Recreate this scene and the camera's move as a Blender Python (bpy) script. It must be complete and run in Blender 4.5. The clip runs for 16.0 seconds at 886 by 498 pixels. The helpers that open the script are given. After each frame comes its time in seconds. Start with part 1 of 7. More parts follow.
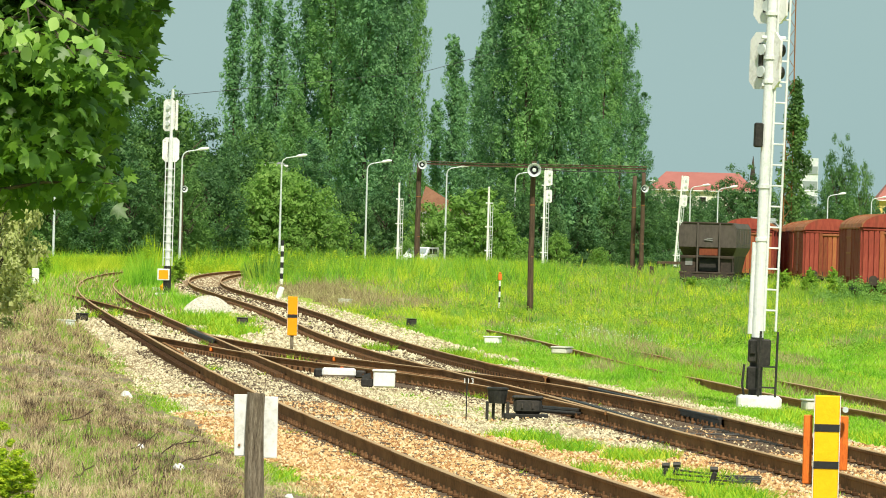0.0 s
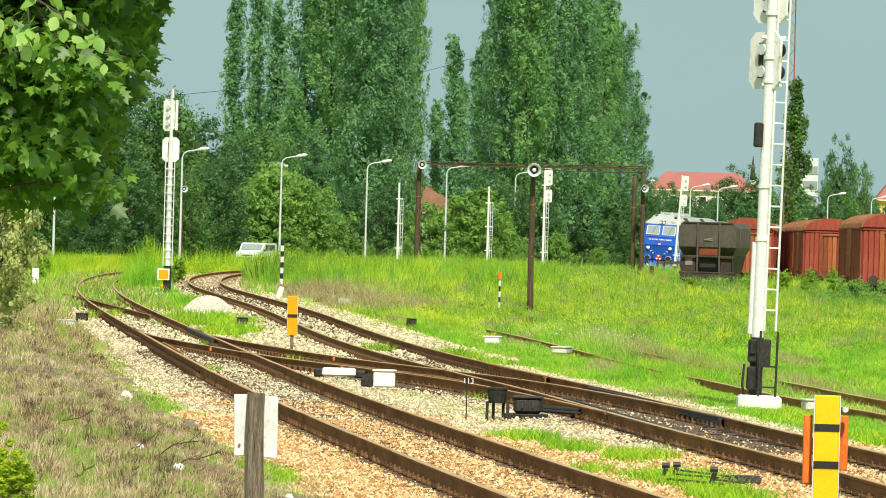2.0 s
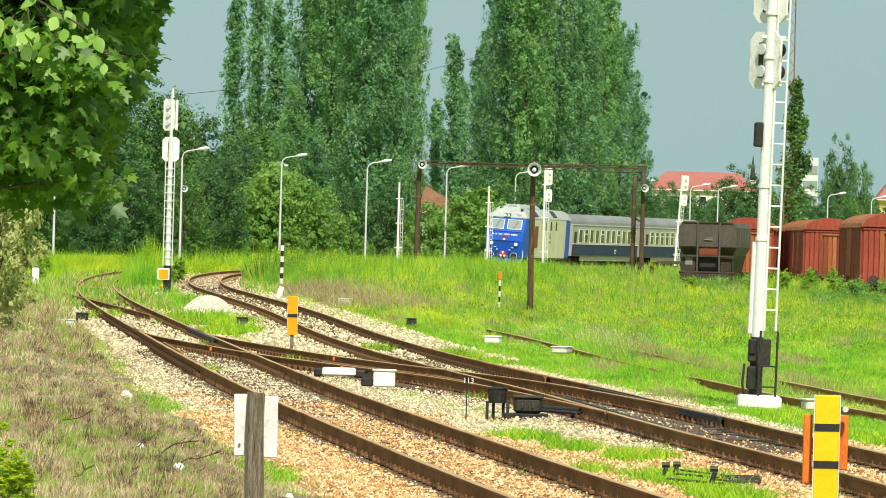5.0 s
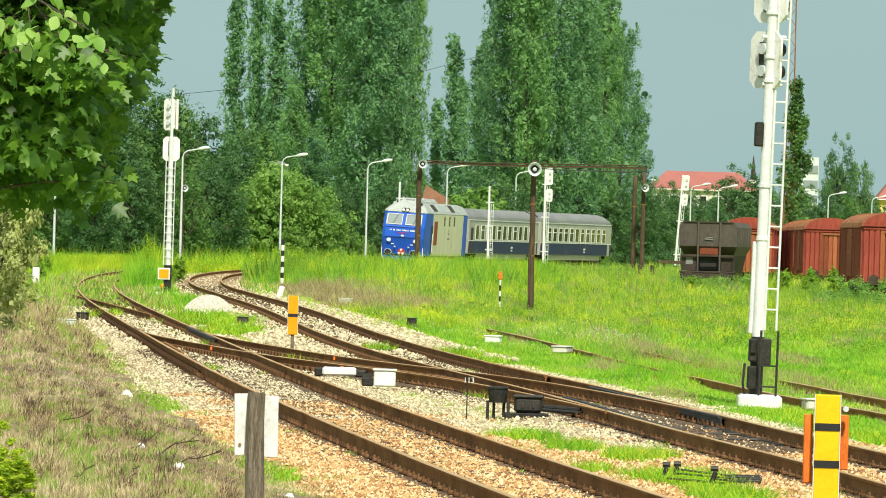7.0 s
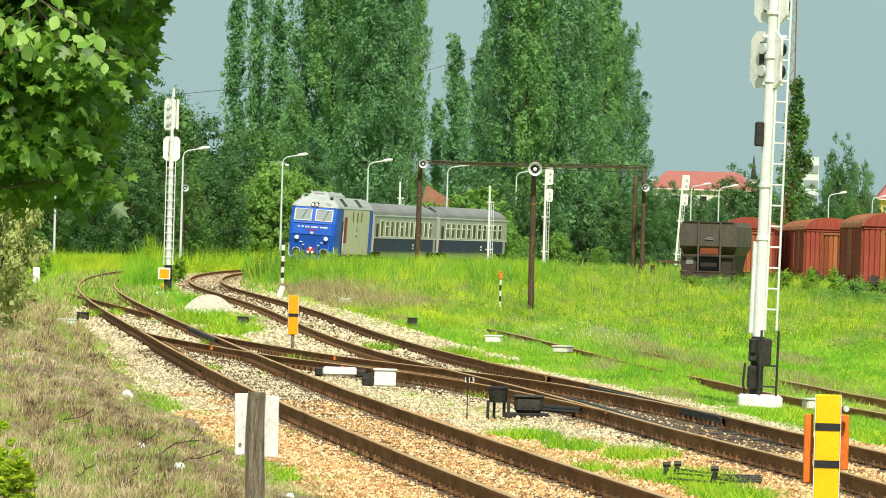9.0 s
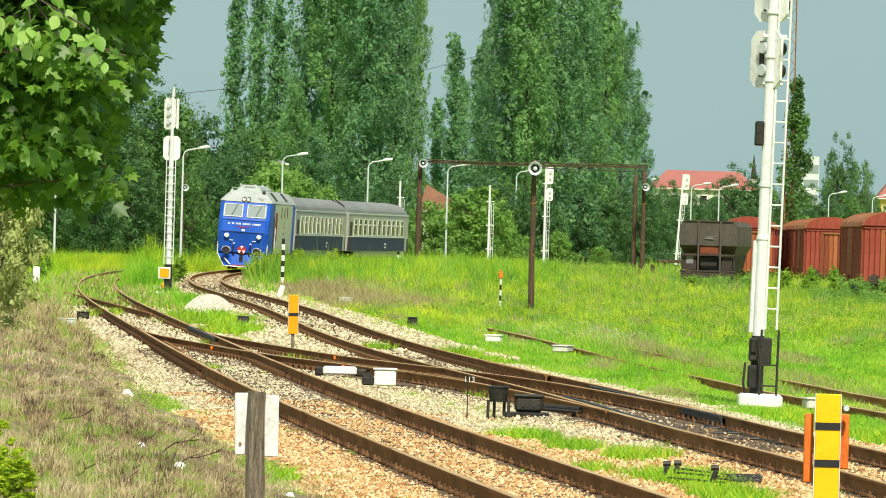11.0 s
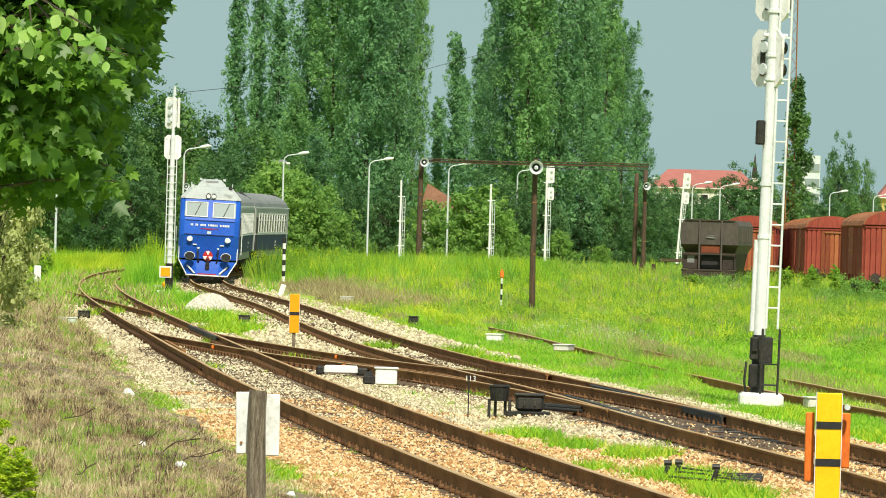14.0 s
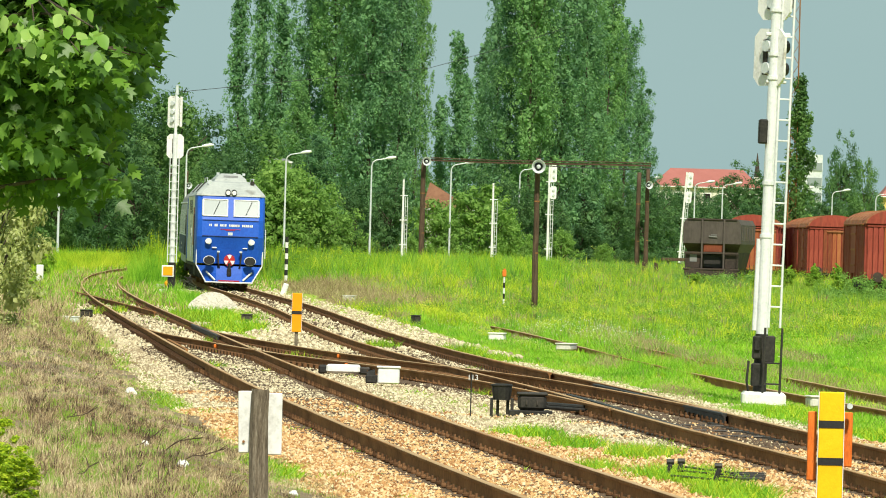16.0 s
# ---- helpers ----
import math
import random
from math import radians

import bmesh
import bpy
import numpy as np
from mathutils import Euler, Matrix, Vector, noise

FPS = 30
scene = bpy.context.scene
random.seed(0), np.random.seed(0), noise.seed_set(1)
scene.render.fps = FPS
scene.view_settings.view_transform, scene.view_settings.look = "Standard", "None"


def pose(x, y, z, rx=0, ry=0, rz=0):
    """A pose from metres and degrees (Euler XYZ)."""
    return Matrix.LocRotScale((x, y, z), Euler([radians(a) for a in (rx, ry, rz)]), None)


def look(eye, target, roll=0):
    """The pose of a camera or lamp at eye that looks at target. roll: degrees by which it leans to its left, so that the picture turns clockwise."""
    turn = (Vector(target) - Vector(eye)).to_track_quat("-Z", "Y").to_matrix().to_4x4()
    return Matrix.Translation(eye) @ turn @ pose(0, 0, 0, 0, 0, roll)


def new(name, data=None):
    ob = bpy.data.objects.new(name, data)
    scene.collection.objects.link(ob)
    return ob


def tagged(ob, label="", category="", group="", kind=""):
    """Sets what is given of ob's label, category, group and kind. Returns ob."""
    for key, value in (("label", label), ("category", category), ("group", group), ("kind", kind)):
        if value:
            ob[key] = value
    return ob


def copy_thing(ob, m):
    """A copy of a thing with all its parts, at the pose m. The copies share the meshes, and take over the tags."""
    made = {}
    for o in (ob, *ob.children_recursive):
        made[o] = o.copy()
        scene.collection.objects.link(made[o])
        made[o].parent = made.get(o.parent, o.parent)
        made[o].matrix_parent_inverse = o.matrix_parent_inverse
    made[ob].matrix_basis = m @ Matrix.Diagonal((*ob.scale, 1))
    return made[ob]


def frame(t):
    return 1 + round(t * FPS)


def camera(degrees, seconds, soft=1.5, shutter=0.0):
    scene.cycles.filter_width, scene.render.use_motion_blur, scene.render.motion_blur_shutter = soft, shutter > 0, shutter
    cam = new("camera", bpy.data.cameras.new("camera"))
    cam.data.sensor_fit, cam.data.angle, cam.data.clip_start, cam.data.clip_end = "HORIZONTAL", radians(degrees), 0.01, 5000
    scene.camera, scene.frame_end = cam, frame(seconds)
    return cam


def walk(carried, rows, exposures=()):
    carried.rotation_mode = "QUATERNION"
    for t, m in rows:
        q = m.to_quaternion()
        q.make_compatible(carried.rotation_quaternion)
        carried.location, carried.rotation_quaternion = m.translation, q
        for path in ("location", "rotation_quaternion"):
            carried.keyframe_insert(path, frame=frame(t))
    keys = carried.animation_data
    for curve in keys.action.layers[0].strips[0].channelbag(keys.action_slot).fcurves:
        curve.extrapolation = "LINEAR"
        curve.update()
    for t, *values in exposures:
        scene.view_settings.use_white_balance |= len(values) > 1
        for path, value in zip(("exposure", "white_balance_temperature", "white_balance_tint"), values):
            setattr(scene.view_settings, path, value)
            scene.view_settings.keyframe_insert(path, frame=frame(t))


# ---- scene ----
# A telephoto view down a railway yard; the tripod sinks and swings a little.
cam = camera(7.065, 16.0, soft=1.0)
EYE = (0.0, 0.0, 2.3)
FOCAL = 12700.0
SWING = [(0.0, 0.0, 0.0), (1.5, 0.0, -0.2), (4.0, 0.0, -0.4), (6.5, 0.4, -1.3), (7.5, 1.2, -1.5), (9.0, 1.4, -1.7),
         (11.5, 1.6, -3.0), (12.8, 1.8, -3.4), (13.5, 3.0, -4.4), (15.0, 3.5, -4.6), (15.5, 4.0, -4.7), (16.0, 7.6, -6.4)]


def aim(dx, dy):
    yaw, up = -dx / FOCAL, (dy - 15.0) / FOCAL
    return look(EYE, (100 * math.sin(yaw), 100 * math.cos(yaw), EYE[2] + 100 * math.tan(up)), 1.6)


walk(cam, [(t, aim(dx, dy)) for t, dx, dy in SWING], [(0.0, 0.41), (3.0, 0.44), (9.0, 0.43), (13.0, 0.40), (16.0, 0.37)])

# ---- sky, sun, exposure ----
SUN_EL, SUN_AZ = 50.0, 171.0        # azimuth clockwise from the way the camera looks
world = bpy.data.worlds.new("sky")
scene.world = world
world.use_nodes = True
wn, wl = world.node_tree.nodes, world.node_tree.links
wn.clear()
w_out, w_bg = wn.new("ShaderNodeOutputWorld"), wn.new("ShaderNodeBackground")
w_sky = wn.new("ShaderNodeTexSky")
w_sky.sky_type, w_sky.sun_disc = "NISHITA", False
w_sky.sun_elevation, w_sky.sun_rotation = radians(SUN_EL), radians(SUN_AZ)
w_sky.dust_density, w_sky.air_density = 4.0, 1.6
w_mul = wn.new("ShaderNodeVectorMath")
w_mul.operation = "MULTIPLY"
w_mul.inputs[1].default_value = (0.06, 0.06, 0.06)
w_co, w_noise = wn.new("ShaderNodeTexCoord"), wn.new("ShaderNodeTexNoise")
w_map = wn.new("ShaderNodeMapping")
w_map.inputs["Scale"].default_value = (1.0, 1.0, 3.0)
w_noise.inputs["Scale"].default_value, w_noise.inputs["Detail"].default_value = 5.0, 6.0
w_ramp = wn.new("ShaderNodeValToRGB")
w_ramp.color_ramp.elements[0].color = (0.262, 0.398, 0.398, 1)
w_ramp.color_ramp.elements[1].color = (0.335, 0.472, 0.466, 1)
w_mix = wn.new("ShaderNodeMix")
w_mix.data_type = "RGBA"
w_mix.inputs[0].default_value = 0.88
wl.new(w_co.outputs["Generated"], w_map.inputs["Vector"])
wl.new(w_map.outputs["Vector"], w_noise.inputs["Vector"])
wl.new(w_noise.outputs["Fac"], w_ramp.inputs["Fac"])
wl.new(w_sky.outputs["Color"], w_mul.inputs[0])
wl.new(w_mul.outputs[0], w_mix.inputs[6])
wl.new(w_ramp.outputs["Color"], w_mix.inputs[7])
wl.new(w_mix.outputs[2], w_bg.inputs["Color"])
w_bg.inputs["Strength"].default_value = 1.0
wl.new(w_bg.outputs[0], w_out.inputs[0])
sun = new("sun", bpy.data.lights.new("sun", "SUN"))
sun.data.energy, sun.data.angle, sun.data.color = 4.4, radians(2.5), (1.0, 0.94, 0.80)
_e, _a = radians(SUN_EL), radians(SUN_AZ)
sun.matrix_world = look((math.sin(_a) * math.cos(_e) * 50, math.cos(_a) * math.cos(_e) * 50, math.sin(_e) * 50), (0, 0, 0))

# ---- materials ----


def mat(name, stops, big=1.0, fine=20.0, rough=0.8, metal=0.0, bump=0.3, stretch=(1, 1, 1), spread=0.5, depth=0.01, by="noise", leafy=0.0, spec=0.3, dirt=None, punch=1.0):
    """stops: colours from dark to light. by: noise, island or object picks the base tone."""
    m = bpy.data.materials.new(name)
    m.use_nodes = True
    n, l = m.node_tree.nodes, m.node_tree.links
    bsdf = n["Principled BSDF"]
    co, mp = n.new("ShaderNodeTexCoord"), n.new("ShaderNodeMapping")
    mp.inputs["Scale"].default_value = stretch
    l.new(co.outputs["Object"], mp.inputs["Vector"])
    n1, n2 = n.new("ShaderNodeTexNoise"), n.new("ShaderNodeTexNoise")
    n1.inputs["Scale"].default_value, n1.inputs["Detail"].default_value = big, 5.0
    n2.inputs["Scale"].default_value, n2.inputs["Detail"].default_value = fine, 6.0
    n2.inputs["Roughness"].default_value = 0.65
    for k in (n1, n2):
        l.new(mp.outputs["Vector"], k.inputs["Vector"])
    add = n.new("ShaderNodeMath")
    add.operation = "MULTIPLY_ADD"
    add.inputs[1].default_value = spread * punch
    half = n.new("ShaderNodeMath")
    half.operation = "MULTIPLY_ADD"
    half.inputs[1].default_value, half.inputs[2].default_value = 1.0 - spread, 0.5 * spread * (1.0 - punch)
    if by == "noise":
        l.new(n1.outputs["Fac"], half.inputs[0])
    elif by == "island":
        g = n.new("ShaderNodeNewGeometry")
        l.new(g.outputs["Random Per Island"], half.inputs[0])
    else:
        g = n.new("ShaderNodeObjectInfo")
        l.new(g.outputs["Random"], half.inputs[0])
    l.new(n2.outputs["Fac"], add.inputs[0])
    l.new(half.outputs[0], add.inputs[2])
    ramp = n.new("ShaderNodeValToRGB")
    e = ramp.color_ramp.elements
    lo, hi = (0.32, 0.68) if by == "noise" else (0.2, 0.8)
    for i, c in enumerate(stops):
        p = lo + (hi - lo) * i / max(1, len(stops) - 1)
        k = e[i] if i < 2 and len(stops) > 1 else (e[0] if i == 0 else e.new(p))
        k.position, k.color = p, (*c, 1)
    l.new(add.outputs[0], ramp.inputs["Fac"])
    col = ramp.outputs["Color"]
    if dirt:
        n3, r3, mx = n.new("ShaderNodeTexNoise"), n.new("ShaderNodeValToRGB"), n.new("ShaderNodeMix")
        n3.inputs["Scale"].default_value, n3.inputs["Detail"].default_value = dirt[1], 8.0
        l.new(mp.outputs["Vector"], n3.inputs["Vector"])
        r3.color_ramp.elements[0].position, r3.color_ramp.elements[1].position = dirt[2], dirt[2] + 0.16
        l.new(n3.outputs["Fac"], r3.inputs["Fac"])
        mx.data_type = "RGBA"
        l.new(r3.outputs["Color"], mx.inputs[0])
        l.new(col, mx.inputs[6])
        mx.inputs[7].default_value = (*dirt[0], 1)
        col = mx.outputs[2]
    l.new(col, bsdf.inputs["Base Color"])
    bsdf.inputs["Roughness"].default_value, bsdf.inputs["Metallic"].default_value = rough, metal
    bsdf.inputs["Specular IOR Level"].default_value = spec
    if bump:
        b = n.new("ShaderNodeBump")
        b.inputs["Strength"].default_value, b.inputs["Distance"].default_value = bump, depth
        l.new(n2.outputs["Fac"], b.inputs["Height"])
        l.new(b.outputs["Normal"], bsdf.inputs["Normal"])
    if leafy:
        tr, ms = n.new("ShaderNodeBsdfTranslucent"), n.new("ShaderNodeMixShader")
        l.new(col, tr.inputs["Color"])
        ms.inputs[0].default_value = leafy
        l.new(bsdf.outputs[0], ms.inputs[1])
        l.new(tr.outputs[0], ms.inputs[2])
        l.new(ms.outputs[0], n["Material Output"].inputs["Surface"])
    return m


def glass_mat(name, tint, rough=0.05, gloss=0.5):
    m = bpy.data.materials.new(name)
    m.use_nodes = True
    b = m.node_tree.nodes["Principled BSDF"]
    b.inputs["Base Color"].default_value = (*tint, 1)
    b.inputs["Roughness"].default_value, b.inputs["Specular IOR Level"].default_value = rough, gloss
    return m


def glow_mat(name, colour, power):
    m = bpy.data.materials.new(name)
    m.use_nodes = True
    b = m.node_tree.nodes["Principled BSDF"]
    b.inputs["Base Color"].default_value = (*colour, 1)
    b.inputs["Emission Color"].default_value = (*colour, 1)
    b.inputs["Emission Strength"].default_value = power
    b.inputs["Roughness"].default_value = 0.15
    return m


GROUND = mat("soil_and_turf", [(0.14, 0.20, 0.02), (0.22, 0.30, 0.03), (0.31, 0.38, 0.05), (0.33, 0.27, 0.12)], 0.12, 2.5, 0.95, bump=0.6, depth=0.06, spread=0.45)
BALLAST = mat("ballast_bed", [(0.10, 0.055, 0.025), (0.26, 0.165, 0.085), (0.46, 0.33, 0.18)], 0.35, 11.0, 0.9, bump=1.0, depth=0.05, spread=0.65)
STONE = mat("ballast_stone", [(0.27, 0.115, 0.040), (0.49, 0.27, 0.105), (0.62, 0.41, 0.19), (0.69, 0.54, 0.33)], 1.0, 30.0, 0.85, by="island", spread=0.3)
PALE_STONE = mat("pale_crushed_stone", [(0.28, 0.22, 0.13), (0.52, 0.44, 0.28), (0.70, 0.61, 0.42)], 1.0, 30.0, 0.85, by="island", spread=0.3)
NEW_STONE = mat("new_white_stone", [(0.40, 0.36, 0.27), (0.58, 0.54, 0.43), (0.72, 0.68, 0.57)], 1.0, 30.0, 0.85, by="island", spread=0.3)
WITHERED = mat("withered_red_weeds", [(0.26, 0.09, 0.03), (0.42, 0.17, 0.06), (0.50, 0.30, 0.10)], 0.3, 1.0, 0.85, by="island", bump=0, leafy=0.2, spread=0.4)
RUST = mat("rusty_rail_steel", [(0.11, 0.050, 0.020), (0.26, 0.125, 0.048), (0.38, 0.19, 0.075)], 0.8, 14.0, 0.85, 0.0, bump=0.35, depth=0.004, spec=0.1)
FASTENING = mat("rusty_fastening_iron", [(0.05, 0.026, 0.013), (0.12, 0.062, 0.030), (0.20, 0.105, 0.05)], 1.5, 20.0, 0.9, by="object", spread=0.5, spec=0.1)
# running band on the rail head, its shiny highlight lightened into the colour
RAILTOP = mat("rail_running_band", [(0.27, 0.16, 0.075), (0.41, 0.27, 0.14), (0.50, 0.35, 0.20)], 0.3, 10.0, 0.75, 0.0, bump=0.1, depth=0.002, spec=0.15)
SLEEPER = mat("tarred_wood", [(0.035, 0.024, 0.017), (0.10, 0.066, 0.042), (0.17, 0.12, 0.08)], 2.0, 18.0, 0.9, stretch=(1, 6, 1))
BLACK_IRON = mat("greasy_black_iron", [(0.012, 0.011, 0.010), (0.035, 0.033, 0.030), (0.07, 0.06, 0.05)], 3.0, 25.0, 0.55, 0.3)
WHITE_PAINT = mat("weathered_white_paint", [(0.50, 0.50, 0.47), (0.74, 0.74, 0.71), (0.82, 0.82, 0.79)], 2.0, 16.0, 0.6, dirt=((0.30, 0.24, 0.17), 5.0, 0.62))
SILVER = mat("aluminium_paint", [(0.52, 0.54, 0.54), (0.72, 0.74, 0.74), (0.82, 0.83, 0.83)], 2.0, 20.0, 0.42, 0.15, dirt=((0.33, 0.29, 0.24), 4.0, 0.68))
GREY_STEEL = mat("galvanised_post", [(0.42, 0.46, 0.46), (0.60, 0.64, 0.64), (0.72, 0.75, 0.75)], 2.0, 20.0, 0.5, 0.2)
YELLOW = mat("signal_yellow_enamel", [(0.78, 0.42, 0.004), (0.86, 0.50, 0.006), (0.90, 0.55, 0.01)], 3.0, 24.0, 0.45, dirt=((0.50, 0.25, 0.02), 9.0, 0.70))
ORANGE = mat("orange_painted_board", [(0.52, 0.10, 0.012), (0.72, 0.17, 0.02), (0.80, 0.22, 0.03)], 3.0, 24.0, 0.6, stretch=(4, 4, 1), dirt=((0.35, 0.10, 0.03), 8.0, 0.62))
AMBER = mat("amber_enamel", [(0.82, 0.30, 0.003), (0.88, 0.36, 0.006)], 3.0, 24.0, 0.45)
BLACK_PAINT = mat("black_paint", [(0.012, 0.012, 0.013), (0.03, 0.03, 0.03)], 4.0, 25.0, 0.6)
OLD_WOOD = mat("creosoted_pole_wood", [(0.025, 0.016, 0.010), (0.075, 0.048, 0.030), (0.15, 0.10, 0.065)], 3.0, 22.0, 0.9, stretch=(8, 8, 0.6), bump=0.8)
GREY_WOOD = mat("grey_weathered_stake", [(0.035, 0.026, 0.018), (0.17, 0.135, 0.095), (0.38, 0.33, 0.25)], 8.0, 40.0, 0.95, stretch=(5, 5, 0.5), bump=1.0, dirt=((0.03, 0.022, 0.016), 7.0, 0.60))
CONCRETE = mat("rough_concrete", [(0.36, 0.34, 0.30), (0.56, 0.54, 0.49), (0.68, 0.66, 0.61)], 1.5, 18.0, 0.9, bump=0.5, dirt=((0.24, 0.20, 0.15), 3.0, 0.60))
BLUE = mat("locomotive_blue", [(0.010, 0.062, 0.36), (0.014, 0.090, 0.48), (0.020, 0.115, 0.56)], 0.7, 12.0, 0.48, dirt=((0.03, 0.06, 0.22), 1.6, 0.66), spec=0.22)
DEEP_BLUE = mat("coach_navy", [(0.014, 0.022, 0.066), (0.022, 0.033, 0.092), (0.038, 0.048, 0.105)], 0.5, 10.0, 0.6, dirt=((0.09, 0.085, 0.085), 0.9, 0.64), spec=0.2)
CREAM = mat("cream_side_paint", [(0.50, 0.46, 0.33), (0.64, 0.60, 0.45), (0.70, 0.66, 0.52)], 0.6, 9.0, 0.5, stretch=(1, 1, 0.3), dirt=((0.30, 0.23, 0.13), 1.3, 0.63))
COACH_GREY = mat("coach_light_grey", [(0.27, 0.265, 0.235), (0.37, 0.365, 0.325), (0.44, 0.435, 0.39)], 0.5, 9.0, 0.5, stretch=(1, 1, 0.3), dirt=((0.26, 0.22, 0.16), 1.2, 0.63))
COACH_ROOF = mat("coach_grey_roof", [(0.13, 0.128, 0.125), (0.20, 0.20, 0.195), (0.27, 0.27, 0.26)], 0.4, 6.0, 0.6, stretch=(1, 0.4, 1))
LOCO_ROOF = mat("locomotive_pale_roof", [(0.24, 0.26, 0.25), (0.36, 0.38, 0.36), (0.44, 0.46, 0.43)], 0.8, 9.0, 0.55, dirt=((0.16, 0.15, 0.13), 1.8, 0.62))
GRIME = mat("underframe_grime", [(0.02, 0.018, 0.016), (0.05, 0.044, 0.038), (0.09, 0.075, 0.06)], 1.5, 12.0, 0.85)
RED_PAINT = mat("red_disc_paint", [(0.36, 0.02, 0.02), (0.50, 0.03, 0.03)], 3.0, 20.0, 0.5)
WAGON_RED = mat("faded_red_wagon", [(0.15, 0.028, 0.018), (0.27, 0.047, 0.030), (0.36, 0.085, 0.05)], 0.5, 8.0, 0.75, stretch=(1, 1, 0.25), dirt=((0.15, 0.065, 0.032), 1.3, 0.62))
WAGON_RUST = mat("rust_brown_wagon_wood", [(0.12, 0.030, 0.015), (0.28, 0.075, 0.030), (0.40, 0.15, 0.055)], 0.7, 10.0, 0.85, stretch=(1, 1, 0.25), by="object", spread=0.55)
WAGON_ROOF = mat("rusty_wagon_roof", [(0.17, 0.05, 0.026), (0.28, 0.105, 0.045), (0.38, 0.21, 0.10)], 0.4, 6.0, 0.8)
HOPPER = mat("brown_grey_hopper", [(0.050, 0.040, 0.035), (0.085, 0.070, 0.061), (0.115, 0.094, 0.080)], 0.5, 7.0, 0.8, stretch=(1, 1, 0.4), dirt=((0.16, 0.085, 0.045), 0.9, 0.60))
HOPPER_DARK = mat("hopper_underframe", [(0.022, 0.017, 0.014), (0.05, 0.038, 0.03), (0.10, 0.06, 0.04)], 1.0, 9.0, 0.85)
GLASS = glass_mat("dark_window_glass", (0.028, 0.023, 0.022), 0.12, 0.10)
CAB_GLASS = glass_mat("pale_cab_glass", (0.24, 0.28, 0.28), 0.06, 0.35)
LAMP_GLASS = glow_mat("headlight_lens", (0.75, 0.74, 0.68), 0.08)
LAMP_HEAD = mat("lamp_head_white", [(0.70, 0.72, 0.70), (0.84, 0.85, 0.82)], 3.0, 15.0, 0.5)
GRASS = mat("meadow_grass", [(0.15, 0.27, 0.010), (0.29, 0.45, 0.014), (0.47, 0.58, 0.022), (0.62, 0.66, 0.055)], 0.1, 0.55, 0.7, stretch=(1, 0.05, 1), by="island", bump=0, leafy=0.35, spread=0.6, punch=2.6)
COOL_GRASS = mat("cool_green_grass", [(0.055, 0.16, 0.020), (0.12, 0.28, 0.030), (0.21, 0.40, 0.055), (0.33, 0.50, 0.11)], 0.1, 0.5, 0.7, stretch=(1, 0.06, 1), by="island", bump=0, leafy=0.35, spread=0.55, punch=2.4)
# brown twigs, coloured dark so that they also stand for shadow between tufts
SHADE_TWIG = mat("brown_brush_twigs", [(0.028, 0.018, 0.011), (0.070, 0.046, 0.027), (0.17, 0.12, 0.070), (0.32, 0.25, 0.15)], 0.3, 1.0, 0.9, by="island", bump=0, spread=0.55, punch=2.6, stretch=(1, 0.12, 1))
FEATHER = mat("faded_feathery_grass", [(0.17, 0.12, 0.065), (0.29, 0.22, 0.12), (0.42, 0.34, 0.19), (0.36, 0.38, 0.13)], 0.3, 0.8, 0.85, by="island", bump=0, leafy=0.25, spread=0.55, punch=2.6, stretch=(1, 0.12, 1))
LAWN = mat("fresh_low_grass", [(0.085, 0.25, 0.010), (0.17, 0.42, 0.018), (0.28, 0.53, 0.03), (0.40, 0.56, 0.045)], 0.3, 0.9, 0.7, stretch=(1, 0.08, 1), by="island", bump=0, leafy=0.35, spread=0.6, punch=2.2)
DRY = mat("dry_grass", [(0.19, 0.13, 0.06), (0.40, 0.30, 0.15), (0.58, 0.47, 0.26), (0.48, 0.47, 0.14)], 0.3, 1.0, 0.85, by="island", bump=0, leafy=0.2, spread=0.55, punch=2.6, stretch=(1, 0.12, 1))
DEAD = mat("dead_stalks", [(0.13, 0.085, 0.045), (0.33, 0.24, 0.13), (0.54, 0.43, 0.25), (0.70, 0.60, 0.38)], 0.3, 1.0, 0.9, by="island", bump=0, leafy=0.15, spread=0.55, punch=2.6, stretch=(1, 0.12, 1))
HERB = mat("meadow_herbs", [(0.10, 0.24, 0.018), (0.21, 0.38, 0.03), (0.36, 0.50, 0.05)], 0.2, 0.6, 0.7, by="island", bump=0, leafy=0.35, spread=0.6, punch=2.2, stretch=(1, 0.06, 1))
FLOWER = mat("yellow_meadow_flowers", [(0.58, 0.56, 0.02), (0.74, 0.68, 0.05)], 1.0, 3.0, 0.7, by="island", bump=0, leafy=0.2)
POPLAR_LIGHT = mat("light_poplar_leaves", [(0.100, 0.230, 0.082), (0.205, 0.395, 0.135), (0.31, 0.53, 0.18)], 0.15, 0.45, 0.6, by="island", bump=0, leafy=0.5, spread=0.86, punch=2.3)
POPLAR_LEAF = mat("poplar_leaves", [(0.080, 0.190, 0.092), (0.168, 0.345, 0.150), (0.265, 0.475, 0.20)], 0.15, 0.45, 0.6, by="island", bump=0, leafy=0.5, spread=0.86, punch=2.3)
WOOD_LEAF = mat("broadleaf_leaves", [(0.048, 0.122, 0.044), (0.095, 0.205, 0.070), (0.165, 0.305, 0.100)], 0.15, 0.4, 0.6, by="island", bump=0, leafy=0.5, spread=0.86, punch=2.3)
MID_LEAF = mat("green_lime_leaves", [(0.070, 0.160, 0.044), (0.130, 0.262, 0.068), (0.21, 0.365, 0.10)], 0.2, 0.6, 0.6, by="island", bump=0, leafy=0.5, spread=0.86, punch=2.3)
